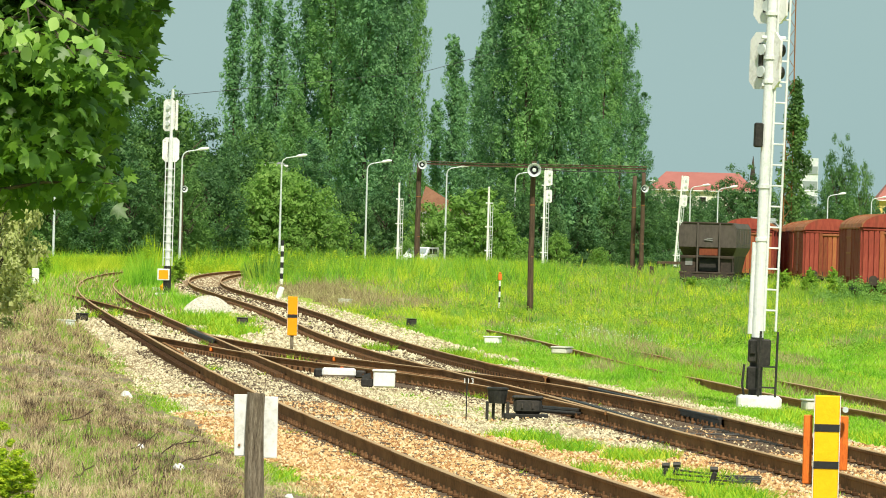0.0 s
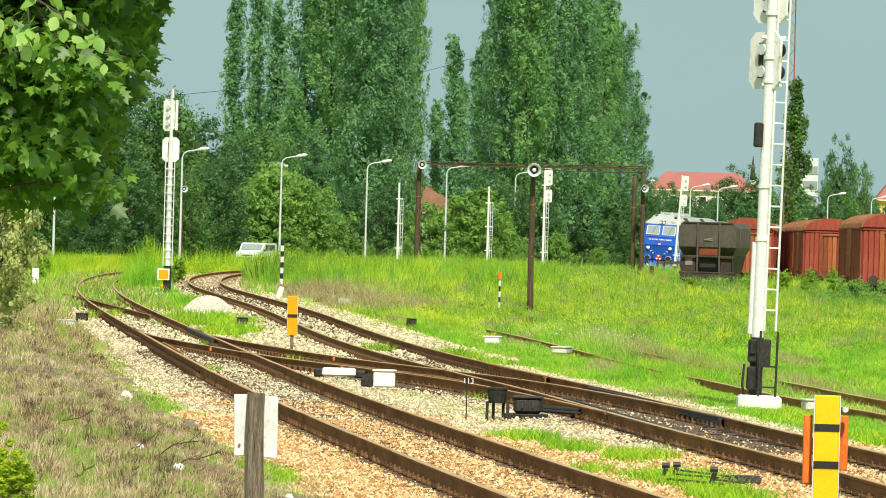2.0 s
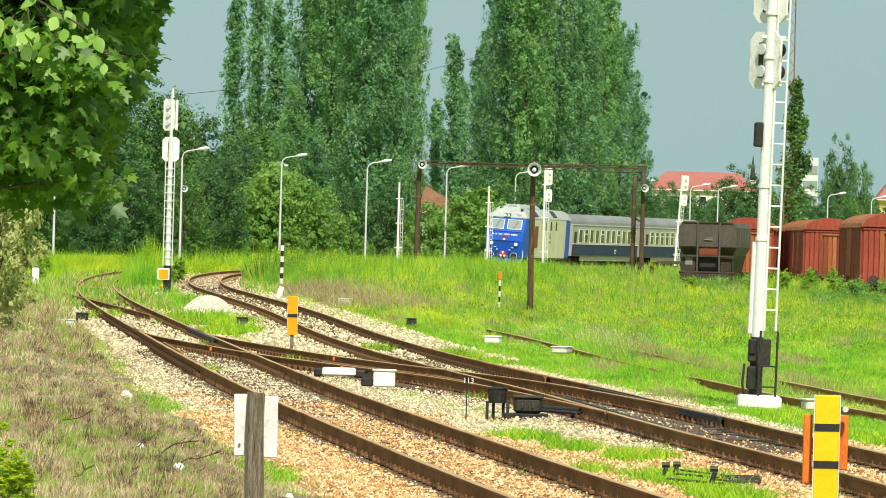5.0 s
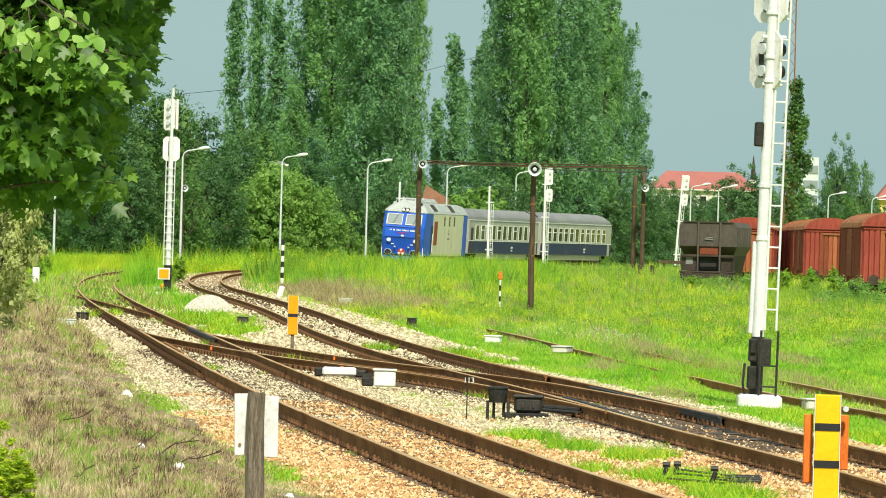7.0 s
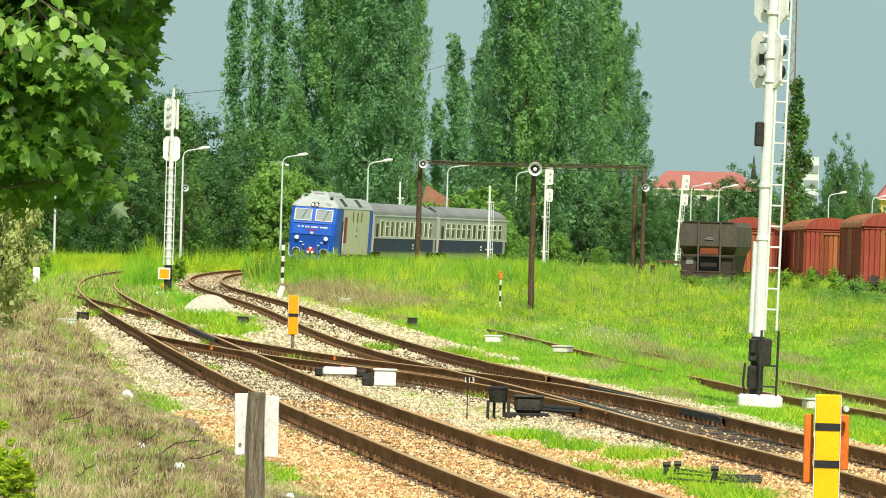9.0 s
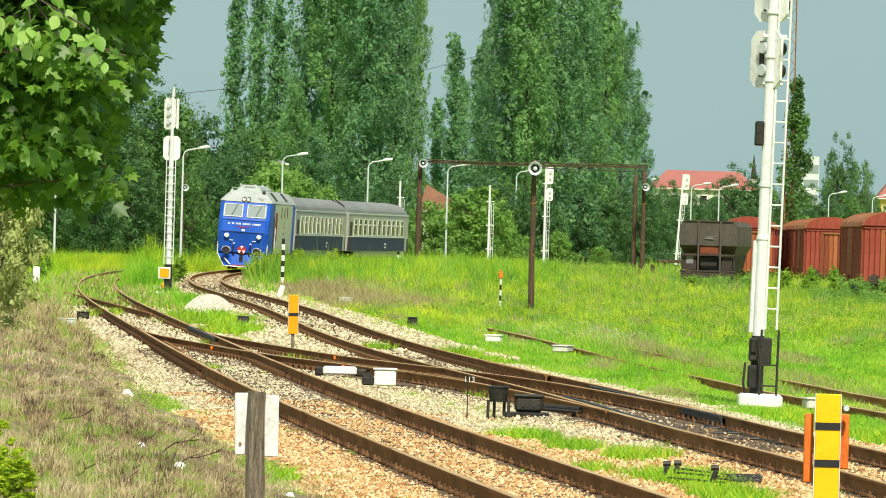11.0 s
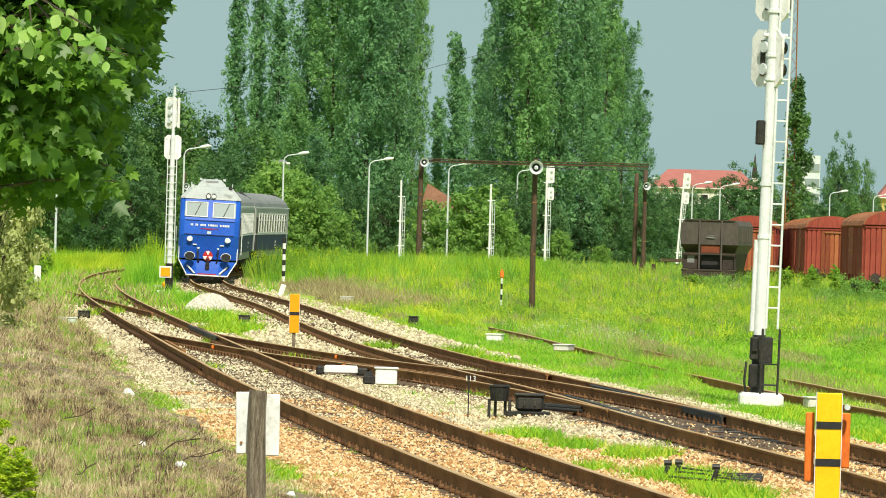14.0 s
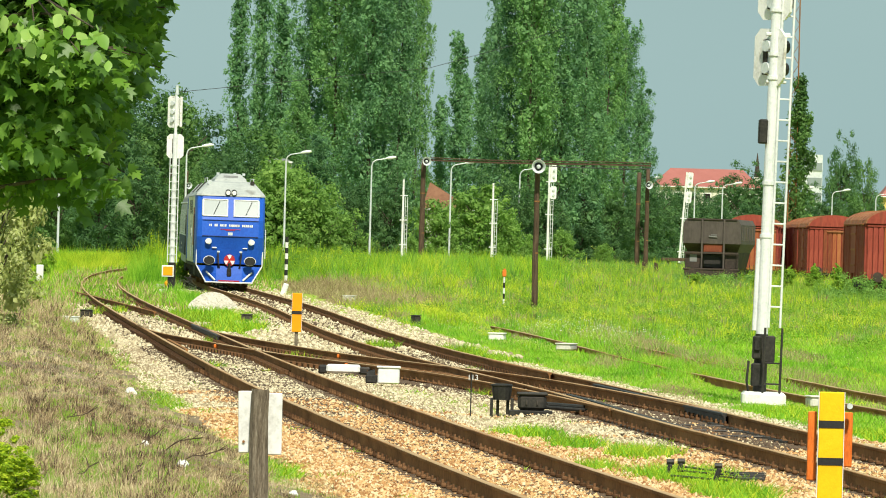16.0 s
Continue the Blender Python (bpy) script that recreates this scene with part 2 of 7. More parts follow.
LIGHT_LEAF = mat("light_bush_leaves", [(0.125, 0.250, 0.045), (0.21, 0.38, 0.075), (0.32, 0.49, 0.11)], 0.2, 0.9, 0.6, by="island", bump=0, leafy=0.5, spread=0.86, punch=2.3)
PALE_LEAF = mat("pale_willow_leaves", [(0.28, 0.34, 0.08), (0.44, 0.50, 0.16), (0.60, 0.64, 0.30)], 0.4, 1.2, 0.6, by="island", bump=0, leafy=0.45, spread=0.4)
NEAR_LEAF = mat("maple_leaves", [(0.060, 0.140, 0.020), (0.115, 0.24, 0.030), (0.20, 0.36, 0.045)], 0.8, 6.0, 0.45, by="island", bump=0, leafy=0.45, spread=0.4, spec=0.45)
# leaves of the sunlit maple branch, with the sun's brightness in the colour
SUNLIT_LEAF = mat("young_pale_leaves", [(0.17, 0.34, 0.05), (0.29, 0.47, 0.10), (0.44, 0.58, 0.19)], 0.8, 6.0, 0.4, by="island", bump=0, leafy=0.4, spread=0.4, spec=0.5)
BARK = mat("bark", [(0.03, 0.024, 0.018), (0.08, 0.062, 0.046), (0.14, 0.115, 0.09)], 1.5, 9.0, 0.95, stretch=(3, 3, 0.6), bump=1.0, depth=0.03)
TILE_ROOF = mat("clay_roof", [(0.12, 0.055, 0.032), (0.20, 0.095, 0.052), (0.25, 0.13, 0.075)], 0.4, 4.0, 0.85)
RED_ROOF = mat("red_sheet_roof", [(0.28, 0.095, 0.08), (0.36, 0.13, 0.11)], 0.1, 1.0, 0.7)
PLASTER = mat("pale_plaster", [(0.52, 0.50, 0.42), (0.66, 0.64, 0.55)], 0.2, 2.0, 0.9)
YELLOW_PLASTER = mat("yellow_plaster", [(0.58, 0.42, 0.12), (0.68, 0.52, 0.18)], 0.2, 2.0, 0.9)
ASPHALT = mat("asphalt", [(0.04, 0.04, 0.04), (0.065, 0.063, 0.06)], 0.4, 5.0, 0.9)
VAN_WHITE = mat("van_white_paint", [(0.66, 0.67, 0.68), (0.78, 0.79, 0.80)], 1.0, 8.0, 0.3, spec=0.5)
RUBBER = mat("tyre_rubber", [(0.015, 0.015, 0.015), (0.03, 0.03, 0.03)], 3.0, 20.0, 0.85)
BANK_SOIL = mat("dry_bank_soil", [(0.09, 0.062, 0.036), (0.20, 0.15, 0.09), (0.36, 0.28, 0.175)], 0.5, 7.0, 0.95, bump=0.8, depth=0.05, spread=0.55, dirt=((0.20, 0.24, 0.05), 0.9, 0.58))
WIRE = mat("cable_sheath", [(0.03, 0.03, 0.03), (0.05, 0.05, 0.05)], 3.0, 20.0, 0.7)
LITTER = mat("white_litter", [(0.62, 0.62, 0.60), (0.80, 0.80, 0.78)], 8.0, 40.0, 0.6)

# ---- mesh tools ----


class Build:
    """Collects vertices and faces of one mesh."""

    def __init__(self):
        self.v, self.f = [], []

    def add(self, verts, faces):
        o = len(self.v)
        self.v += [tuple(p) for p in verts]
        self.f += [tuple(i + o for i in q) for q in faces]
        return self

    def box(self, x, y, z, sx, sy, sz, b=0.0, m=None):
        """A box about its centre, with chamfered edges of width b."""
        hx, hy, hz = sx / 2, sy / 2, sz / 2
        b = min(b, 0.45 * min(sx, sy, sz))
        if b <= 0:
            vs = [(i * hx, j * hy, k * hz) for i in (-1, 1) for j in (-1, 1) for k in (-1, 1)]
            fs = [(0, 1, 3, 2), (4, 6, 7, 5), (0, 4, 5, 1), (2, 3, 7, 6), (0, 2, 6, 4), (1, 5, 7, 3)]
        else:
            vs, at = [], {}
            for i in (-1, 1):
                for j in (-1, 1):
                    for k in (-1, 1):
                        for a in range(3):
                            p = [i * (hx - b), j * (hy - b), k * (hz - b)]
                            p[a] = (i * hx, j * hy, k * hz)[a]
                            at[(i, j, k, a)] = len(vs)
                            vs.append(tuple(p))
            fs = []
            for a in range(3):
                u, w = (a + 1) % 3, (a + 2) % 3
                for s in (-1, 1):
                    q = []
                    for su, sw in ((-1, -1), (1, -1), (1, 1), (-1, 1)):
                        k = [0, 0, 0]
                        k[a], k[u], k[w] = s, su, sw
                        q.append(at[(*k, a)])
                    fs.append(tuple(q if s > 0 else q[::-1]))
                for su in (-1, 1):
                    for sw in (-1, 1):
                        k0, k1 = [0, 0, 0], [0, 0, 0]
                        k0[a], k1[a] = -1, 1
                        k0[u] = k1[u] = su
                        k0[w] = k1[w] = sw
                        q = [at[(*k0, u)], at[(*k1, u)], at[(*k1, w)], at[(*k0, w)]]
                        fs.append(tuple(q if su * sw > 0 else q[::-1]))
            for i in (-1, 1):
                for j in (-1, 1):
                    for k in (-1, 1):
                        q = [at[(i, j, k, a)] for a in range(3)]
                        fs.append(tuple(q if i * j * k > 0 else q[::-1]))
        if m is not None:
            vs = [m @ Vector(p) for p in vs]
        return self.add([(p[0] + x, p[1] + y, p[2] + z) for p in vs], fs)

    def tube(self, p0, p1, r0, r1=None, n=10, cap=True):
        p0, p1 = Vector(p0), Vector(p1)
        r1 = r0 if r1 is None else r1
        q = (p1 - p0).to_track_quat("Z", "Y")
        vs = []
        for p, r in ((p0, r0), (p1, r1)):
            vs += [p + q @ Vector((math.cos(2 * math.pi * i / n) * r, math.sin(2 * math.pi * i / n) * r, 0)) for i in range(n)]
        fs = [(i, (i + 1) % n, n + (i + 1) % n, n + i) for i in range(n)]
        if cap:
            fs += [tuple(range(n))[::-1], tuple(range(n, 2 * n))]
        return self.add(vs, fs)

    def path(self, pts, r, n=6):
        for a, b in zip(pts, pts[1:]):
            self.tube(a, b, r, r, n)
        return self

    def loft(self, rings, close=True, ends=True):
        """Skins rings of equally many points."""
        n = len(rings[0])
        vs = [p for r in rings for p in r]
        fs = []
        for k in range(len(rings) - 1):
            for i in range(n if close else n - 1):
                j = (i + 1) % n
                fs.append((k * n + i, k * n + j, (k + 1) * n + j, (k + 1) * n + i))
        if ends:
            fs += [tuple(range(n))[::-1], tuple(range((len(rings) - 1) * n, len(rings) * n))]
        return self.add(vs, fs)

    def slab(self, outline, axis, lo, hi):
        """An outline in the two other axes, thick from lo to hi along axis."""
        def at(p, d):
            q = list(p)
            q.insert(axis, d)
            return tuple(q)
        return self.loft([[at(p, lo) for p in outline], [at(p, hi) for p in outline]])

    def mesh(self, name, smooth=False):
        me = bpy.data.meshes.new(name)
        me.from_pydata(self.v, [], self.f)
        bm = bmesh.new()
        bm.from_mesh(me)
        bmesh.ops.recalc_face_normals(bm, faces=bm.faces)
        bm.to_mesh(me)
        bm.free()
        if smooth:
            for p in me.polygons:
                p.use_smooth = True
        return me


def part(name, build, material, parent=None, label="", smooth=False):
    """One mesh object, under its thing if a parent is given."""
    me = build.mesh(name, smooth) if isinstance(build, Build) else build
    ob = new(name, me)
    if not me.materials:
        me.materials.append(material)
    if parent is not None:
        ob.parent = parent
    if label:
        ob["label"] = label
    return ob


def thing(name, label, category, m=None, group="", kind=""):
    ob = new(name)
    ob.empty_display_size = 0.3
    if m is not None:
        ob.matrix_basis = m
    return tagged(ob, label, category, group, kind)


def triangles(name, verts, tris, material):
    """A mesh from arrays, for masses of leaves, blades and stones."""
    me = bpy.data.meshes.new(name)
    me.vertices.add(len(verts))
    me.vertices.foreach_set("co", np.asarray(verts, dtype=np.float32).ravel())
    nt = len(tris)
    me.loops.add(nt * 3)
    me.loops.foreach_set("vertex_index", np.asarray(tris, dtype=np.int32).ravel())
    me.polygons.add(nt)
    me.polygons.foreach_set("loop_start", np.arange(0, nt * 3, 3, dtype=np.int32))
    me.update(calc_edges=True)
    me.materials.append(material)
    return me


def smoothstep(a, b, x):
    t = np.clip((np.asarray(x, dtype=float) - a) / (b - a), 0, 1)
    return t * t * (3 - 2 * t)


def wobble(x, y, scale, seed=0.0):
    """A cheap smooth random field between about -1 and 1."""
    x, y = np.asarray(x, dtype=float) / scale + seed, np.asarray(y, dtype=float) / scale - seed * 0.7
    return (np.sin(1.3 * x + 0.7 * y + 1.1) + np.sin(-0.9 * x + 1.7 * y + 2.3) + np.sin(2.3 * x + 0.4 * y) * 0.6 + np.sin(0.5 * x - 2.9 * y + 4.0) * 0.6) / 2.6


# ---- the lie of the tracks: distance ahead, offset to the right ----
LINE_A = [(45, 3.3), (55, 2.35), (70, 0.98), (90, -0.70), (110, -2.29), (130, -3.74), (160, -5.80), (200, -8.51), (240, -11.11), (280, -13.45), (320, -15.38), (360, -16.79), (400, -17.6), (440, -17.6), (500, -15.5), (560, -11)]
LINE_B = [(45, 6.9), (60, 5.9), (75, 4.95), (90, 3.75), (110, 2.32), (130, 0.67), (150, -0.83), (180, -2.57), (220, -4.55), (260, -6.87), (300, -9.29), (330, -10.88), (360, -11.60), (380, -11.35), (400, -10.45), (430, -7.8), (460, -3.81), (500, 3.25), (550, 14.25), (600, 25.8), (650, 37.5), (740, 58.5)]
LINE_E = [(190, -7.83), (170, -6.48), (160, -5.62), (148, -4.05), (137, -2.45), (127, -0.5), (119, 0.9), (113, 1.66), (105, 2.52), (97, 3.25)][::-1]
LINE_C = [(60, 12.9), (80, 10.1), (95, 8.5), (110, 7.08), (123.6, 6.0), (133.4, 5.49), (156, 4.27), (185.7, 2.8), (200, 1.9), (240, -0.9)]


def spline(points):
    """Natural cubic through the points; returns a function of distance."""
    x, y = np.array([p[0] for p in points], float), np.array([p[1] for p in points], float)
    n, h = len(x), np.diff(x)
    m, r = np.eye(n), np.zeros(n)
    for i in range(1, n - 1):
        m[i, i - 1], m[i, i], m[i, i + 1] = h[i - 1], 2 * (h[i - 1] + h[i]), h[i]
        r[i] = 6 * ((y[i + 1] - y[i]) / h[i] - (y[i] - y[i - 1]) / h[i - 1])
    k = np.linalg.solve(m, r)

    def f(q):
        q = np.asarray(q, dtype=float)
        i = np.clip(np.searchsorted(x, q) - 1, 0, n - 2)
        a, b = x[i + 1] - q, q - x[i]
        return (k[i] * a ** 3 + k[i + 1] * b ** 3) / (6 * h[i]) + (y[i] / h[i] - k[i] * h[i] / 6) * a + (y[i + 1] / h[i] - k[i + 1] * h[i] / 6) * b
    return f


fA, fB, fE, fC = spline(LINE_A), spline(LINE_B), spline(LINE_E), spline(LINE_C)


def rise(y):
    """The far line climbs a little."""
    return 0.32 * smoothstep(300, 410, y)


# ---- ground ----


def ground_height(x, y):
    """Flat by the tracks; a weedy rise inside the far curve, a low bank by the near one."""
    da, db = x - fA(np.clip(y, 46, 555)), x - fB(np.clip(y, 46, 735))
    near = np.minimum(np.abs(da), np.abs(db))
    z = -0.24 + 0.05 * wobble(x, y, 4.0) * smoothstep(2.0, 4.0, near)
    z = z + 0.45 * smoothstep(2.5, 9.0, db) * smoothstep(300, 380, y) * (1 - smoothstep(520, 640, y))
    z = z + 0.30 * smoothstep(-1.9, -4.0, da) * (1 - smoothstep(170, 260, y))
    return z


def build_ground():
    ys = np.concatenate([np.linspace(-60, 40, 12), np.linspace(44, 130, 150), np.geomspace(131, 700, 150), np.geomspace(720, 4500, 26)])
    nx = 150
    xs = np.linspace(-1, 1, nx)
    xs = np.sign(xs) * (np.abs(xs) ** 1.5)
    verts = []
    for y in ys:
        half = 20 + abs(y) * 0.16 if y < 700 else 20 + abs(y) * 0.9
        half = max(half, 26)
        x = xs * half
        z = ground_height(x, np.full(nx, y))
        verts += list(zip(x, np.full(nx, y), z))
    faces = []
    for j in range(len(ys) - 1):
        for i in range(nx - 1):
            a = j * nx + i
            faces.append((a, a + 1, a + nx + 1, a + nx))
    me = bpy.data.meshes.new("ground")
    me.from_pydata(verts, [], faces)
    for p in me.polygons:
        p.use_smooth = True
    me.materials.append(GROUND)
    tagged(new("ground", me), "grassy yard ground with bare earth patches", "ground", kind="structure")
    # the land beside the view, out to the horizon
    b = Build()
    b.add([(-4500, -4500, -0.6), (4500, -4500, -0.6), (4500, 4500, -0.6), (-4500, 4500, -0.6)], [(0, 1, 2, 3)])
    ob = part("ground", b, GROUND)
    tagged(ob, "flat green land reaching the horizon", "ground", kind="structure")


build_ground()


def build_bank():
    rows, ys = [], np.concatenate([np.linspace(46, 130, 90), np.linspace(131, 300, 90)])
    us = np.linspace(0, 1, 40)
    for y in ys:
        edge = float(fA(y)) - 1.9 - 0.5 * float(wobble(0.0, y, 4.0))
        x = edge - us * (max(9.0, 0.075 * y + float(fA(y)) + 1.0))
        z = ground_height(x, np.full(len(x), y)) + 0.03 - 0.08 * (1 - smoothstep(0.0, 0.06, us)) + 0.03 * wobble(x, np.full(len(x), y * 0.5), 0.7, 1.0)
        rows.append([(a, y, b) for a, b in zip(x, z)])
    ob = part("ground_bank", Build().loft(rows, close=False, ends=False), BANK_SOIL, smooth=True)
    tagged(ob, "dry earth bank covered in bleached grass", "ground", kind="structure")


build_bank()

# ---- tracks ----
RAIL_PROFILE = [(-0.070, -0.172), (0.070, -0.172), (0.070, -0.160), (0.012, -0.140), (0.012, -0.045), (0.036, -0.034), (0.036, -0.006), (0.028, 0.0), (-0.028, 0.0), (-0.036, -0.006), (-0.036, -0.034), (-0.012, -0.045), (-0.012, -0.140), (-0.070, -0.160)]


def frame_at(f, y):
    """Point and right-hand normal of a line at distance y."""
    s = (float(f(y + 0.5)) - float(f(y - 0.5)))
    n = Vector((1.0, -s, 0)).normalized()
    return Vector((float(f(y)), y, 0)), n


def rail_mesh(f, off, y0, y1, step, zf=None, dz=0.0):
    b, rings = Build(), []
    for y in np.linspace(y0, y1, max(2, int((y1 - y0) / step))):
        p, n = frame_at(f, y)
        p = p + n * off
        z = (float(zf(y)) if zf else 0.0) + dz
        rings.append([(p.x + n.x * u, p.y + n.y * u, z + w) for u, w in RAIL_PROFILE])
    b.loft(rings)
    me = b.mesh("rail")
    me.materials.append(RUST)
    me.materials.append(RAILTOP)
    for q in me.polygons:
        if q.normal.z > 0.8 and len(q.vertices) == 4 and max(me.vertices[i].co.z for i in q.vertices) > -0.12:
            q.material_index = 1
    return me


def bed(parent, f, y0, y1, half, zf=None, top=-0.165):
    b, rings = Build(), []
    for y in np.arange(y0, y1, 1.5):
        p, n = frame_at(f, y)
        z = float(zf(y)) if zf else 0.0
        row = []
        for u, w in ((-half - 0.7, -0.42), (-half, top - 0.06), (-1.15, top - 0.04), (-0.75, top - 0.13), (-0.35, top - 0.03), (0.35, top - 0.03), (0.75, top - 0.13), (1.15, top - 0.04), (half, top - 0.06), (half + 0.7, -0.42)):
            k = 0.25 * float(wobble(u * 3, y, 1.3))
            row.append((p.x + n.x * (u + (k if abs(u) >= half else 0)), p.y + n.y * u, z + w + 0.012 * float(wobble(u, y, 0.6, 2.0))))
        rings.append(row)
    b.loft(rings, close=False, ends=False)
    part("ballast_bed", b, BALLAST, parent, smooth=True)


SLEEPER_MESH = Build().box(0, 0, 0, 2.5, 0.25, 0.15, 0.012).mesh("sleeper")
SLEEPER_MESH.materials.append(SLEEPER)
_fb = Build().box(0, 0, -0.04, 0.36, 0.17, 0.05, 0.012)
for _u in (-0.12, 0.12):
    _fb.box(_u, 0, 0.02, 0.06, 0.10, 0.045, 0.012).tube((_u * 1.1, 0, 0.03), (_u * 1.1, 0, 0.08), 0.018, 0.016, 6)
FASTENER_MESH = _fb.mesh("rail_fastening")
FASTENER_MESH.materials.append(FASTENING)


def track(label, f, y0, y1, y_single, zf=None, half=1.75, buried=False):
    """A track: bed, two rails, sleepers and fastenings; beyond y_single they are joined."""
    t = thing("railway_track", label, "railway track", kind="structure")
    if not buried:
        bed(t, f, y0, y1, half, zf)
    for off in (-0.7535, 0.7535):
        ob = new("rail", rail_mesh(f, off, y0, y1, 2.0, zf))
        ob.parent = t
        if buried:
            continue
        far = Build()
        for k, y in enumerate(np.arange(y0 + 0.3, y1, 0.6)):
            p, n = frame_at(f, y)
            z = float(zf(y)) if zf else 0.0
            m = Matrix.Translation((p.x + n.x * off, p.y + n.y * off, z - 0.172)) @ Matrix.Rotation(math.atan2(n.y, n.x), 4, "Z")
            if y < y_single:
                o = new("rail_fastening", FASTENER_MESH)
                o.parent, o.matrix_basis = t, m
            elif y < 260:
                far.box(0, 0, -0.02, 0.40, 0.24, 0.17, 0, None)
                far.v[-8:] = [tuple(m @ Vector(q)) for q in far.v[-8:]]
        if far.v:
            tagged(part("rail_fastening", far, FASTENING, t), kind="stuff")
    far = Build()
    for y in np.arange(y0 + 0.3, y1, 0.6) if not buried else ():
        p, n = frame_at(f, y)
        z = float(zf(y)) if zf else 0.0
        m = Matrix.Translation((p.x, p.y, z - 0.262)) @ Matrix.Rotation(math.atan2(n.y, n.x) + random.uniform(-0.01, 0.01), 4, "Z")
        m.translation.z += random.uniform(0.0, 0.02)
        if y < y_single:
            o = new("sleeper", SLEEPER_MESH)
            o.parent, o.matrix_basis = t, m
        elif y < 330:
            far.box(0, 0, 0, 2.5, 0.25, 0.15)
            far.v[-8:] = [tuple(m @ Vector(q)) for q in far.v[-8:]]
    if far.v:
        tagged(part("sleeper", far, SLEEPER, t), kind="stuff")
    return t


trackA = track("rust-brown running line on stony ballast, curving away", fA, 46, 470, 125)
trackB = track("rusty line on pale ballast with a long curve", fB, 46, 735, 125, zf=rise)
trackE = track("greasy connecting line between two turnouts", fE, 99, 172, 130, half=1.4)
trackC = track("overgrown rusty siding sunk in grass", fC, 62, 198, 118, zf=lambda y: -0.10 - 0.035 * smoothstep(126, 140, y) + 0.015 * smoothstep(152, 160, y), buried=True)
# ---- turnouts: blades, check rails, frogs, stretcher bars ----


def blade(parent, f, off, y0, y1, dz=-0.004, name="switch_blade", material=BLACK_IRON):
    me = rail_mesh(f, off, y0, y1, 1.5, None, dz)
    me.materials.clear()
    me.materials.append(material)
    me.materials.append(RAILTOP)
    ob = new(name, me)
    ob.parent = parent
    return ob


blade(trackB, lambda y: fB(y) - 0.09 * np.clip((np.asarray(y) - 98) / 10, 0, 1), 0.69, 98, 116)
blade(trackB, lambda y: fB(y) + 0.10 * np.clip((np.asarray(y) - 90) / 14, 0, 1), -0.69, 90, 108)
blade(trackB, fB, 0.66, 124, 136, 0.01, "check_rail", RUST)
blade(trackA, fA, -0.66, 138, 150, 0.01, "check_rail", RUST)
blade(trackA, fA, 0.68, 158, 176, -0.002)
blade(trackA, lambda y: -8.1 - 0.092 * (np.asarray(y, dtype=float) - 200), 0.0, 200, 262, 0.0, "switch_blade", RUST)
blade(trackE, fE, -0.66, 118, 132, 0.01, "check_rail", RUST)
for y in (92.5, 95.0, 97.5):
    p, n = frame_at(fB, y)
    b = Build()
    b.tube(p + n * -0.85 + Vector((0, 0, -0.165)), p + n * 0.8 + Vector((0, 0, -0.165)), 0.018, None, 6)
    part("stretcher_bar", b, BLACK_IRON, trackB)
b = Build()
for y in np.arange(90.5, 108, 0.6):
    p, n = frame_at(fB, y)
    for off in (-0.72, 0.72):
        q = p + n * off
        b.box(q.x, q.y, -0.165, 0.34, 0.2, 0.025)
part("slide_chair", b, BLACK_IRON, trackB, "oily black slide plates under the switch blades")
# orange-painted fish plates on the connecting line
for f, off, y in ((fE, -0.76, 147), (fE, 0.76, 139), (fE, -0.76, 129.5), (fE, -0.8, 113.2)):
    p, n = frame_at(f, y)
    q = p + n * off
    part("fish_plate", Build().box(q.x, q.y, -0.06, 0.095, 0.45, 0.075, 0.01), ORANGE, trackE, "orange painted fish plate")

# ---- masses: stones, blades of grass ----
RNG = np.random.default_rng(7)


def by_distance(n, y0, y1, power):
    """Distances thinned out with range, as 1 / y ** power."""
    u = RNG.random(n)
    if power == 1:
        return y0 * (y1 / y0) ** u
    k = 1 - power
    return (y0 ** k + u * (y1 ** k - y0 ** k)) ** (1 / k)


def stones(name, label, x, y, z, size, material):
    n = len(x)
    base = np.array([(1, 0, -0.3), (0, 1, -0.3), (-1, 0, -0.3), (0, -1, -0.3), (0.25, 0.1, 0.85), (-0.25, -0.1, 0.8)], float)
    tri = np.array([(0, 1, 4), (1, 2, 5), (2, 3, 5), (3, 0, 4), (1, 5, 4), (3, 4, 5)])
    v = base[None] * RNG.uniform(0.55, 1.25, (n, 6, 3)) + RNG.normal(0, 0.18, (n, 6, 3))
    a = RNG.random(n) * 6.283
    c, s = np.cos(a)[:, None], np.sin(a)[:, None]
    v = np.stack([v[..., 0] * c - v[..., 1] * s, v[..., 0] * s + v[..., 1] * c, v[..., 2] * 0.75], -1) * size[:, None, None]
    v += np.stack([x, y, z], -1)[:, None]
    t = tri[None] + 6 * np.arange(n)[:, None, None]
    ob = new(name, triangles(name, v.reshape(-1, 3), t.reshape(-1, 3), material))
    return tagged(ob, label, "stones", kind="stuff")


def blades(name, label, x, y, z, height, width, material, lean=0.35, category="grass"):
    n = len(x)
    a, l = RNG.random(n) * 6.283, RNG.normal(0, lean, n) * height
    l2 = RNG.normal(0, lean, n) * height
    dx, dy = np.cos(a) * width, np.sin(a) * width * 0.4
    p = np.stack([x, y, z], -1)
    v = np.stack([p + np.stack([-dx, -dy, 0 * x], -1), p + np.stack([dx, dy, 0 * x], -1), p + np.stack([l, l2, height], -1)], 1)
    t = np.arange(3 * n).reshape(n, 1, 3)
    ob = new(name, triangles(name, v.reshape(-1, 3), t.reshape(-1, 3), material))
    return tagged(ob, label, category, kind="stuff")


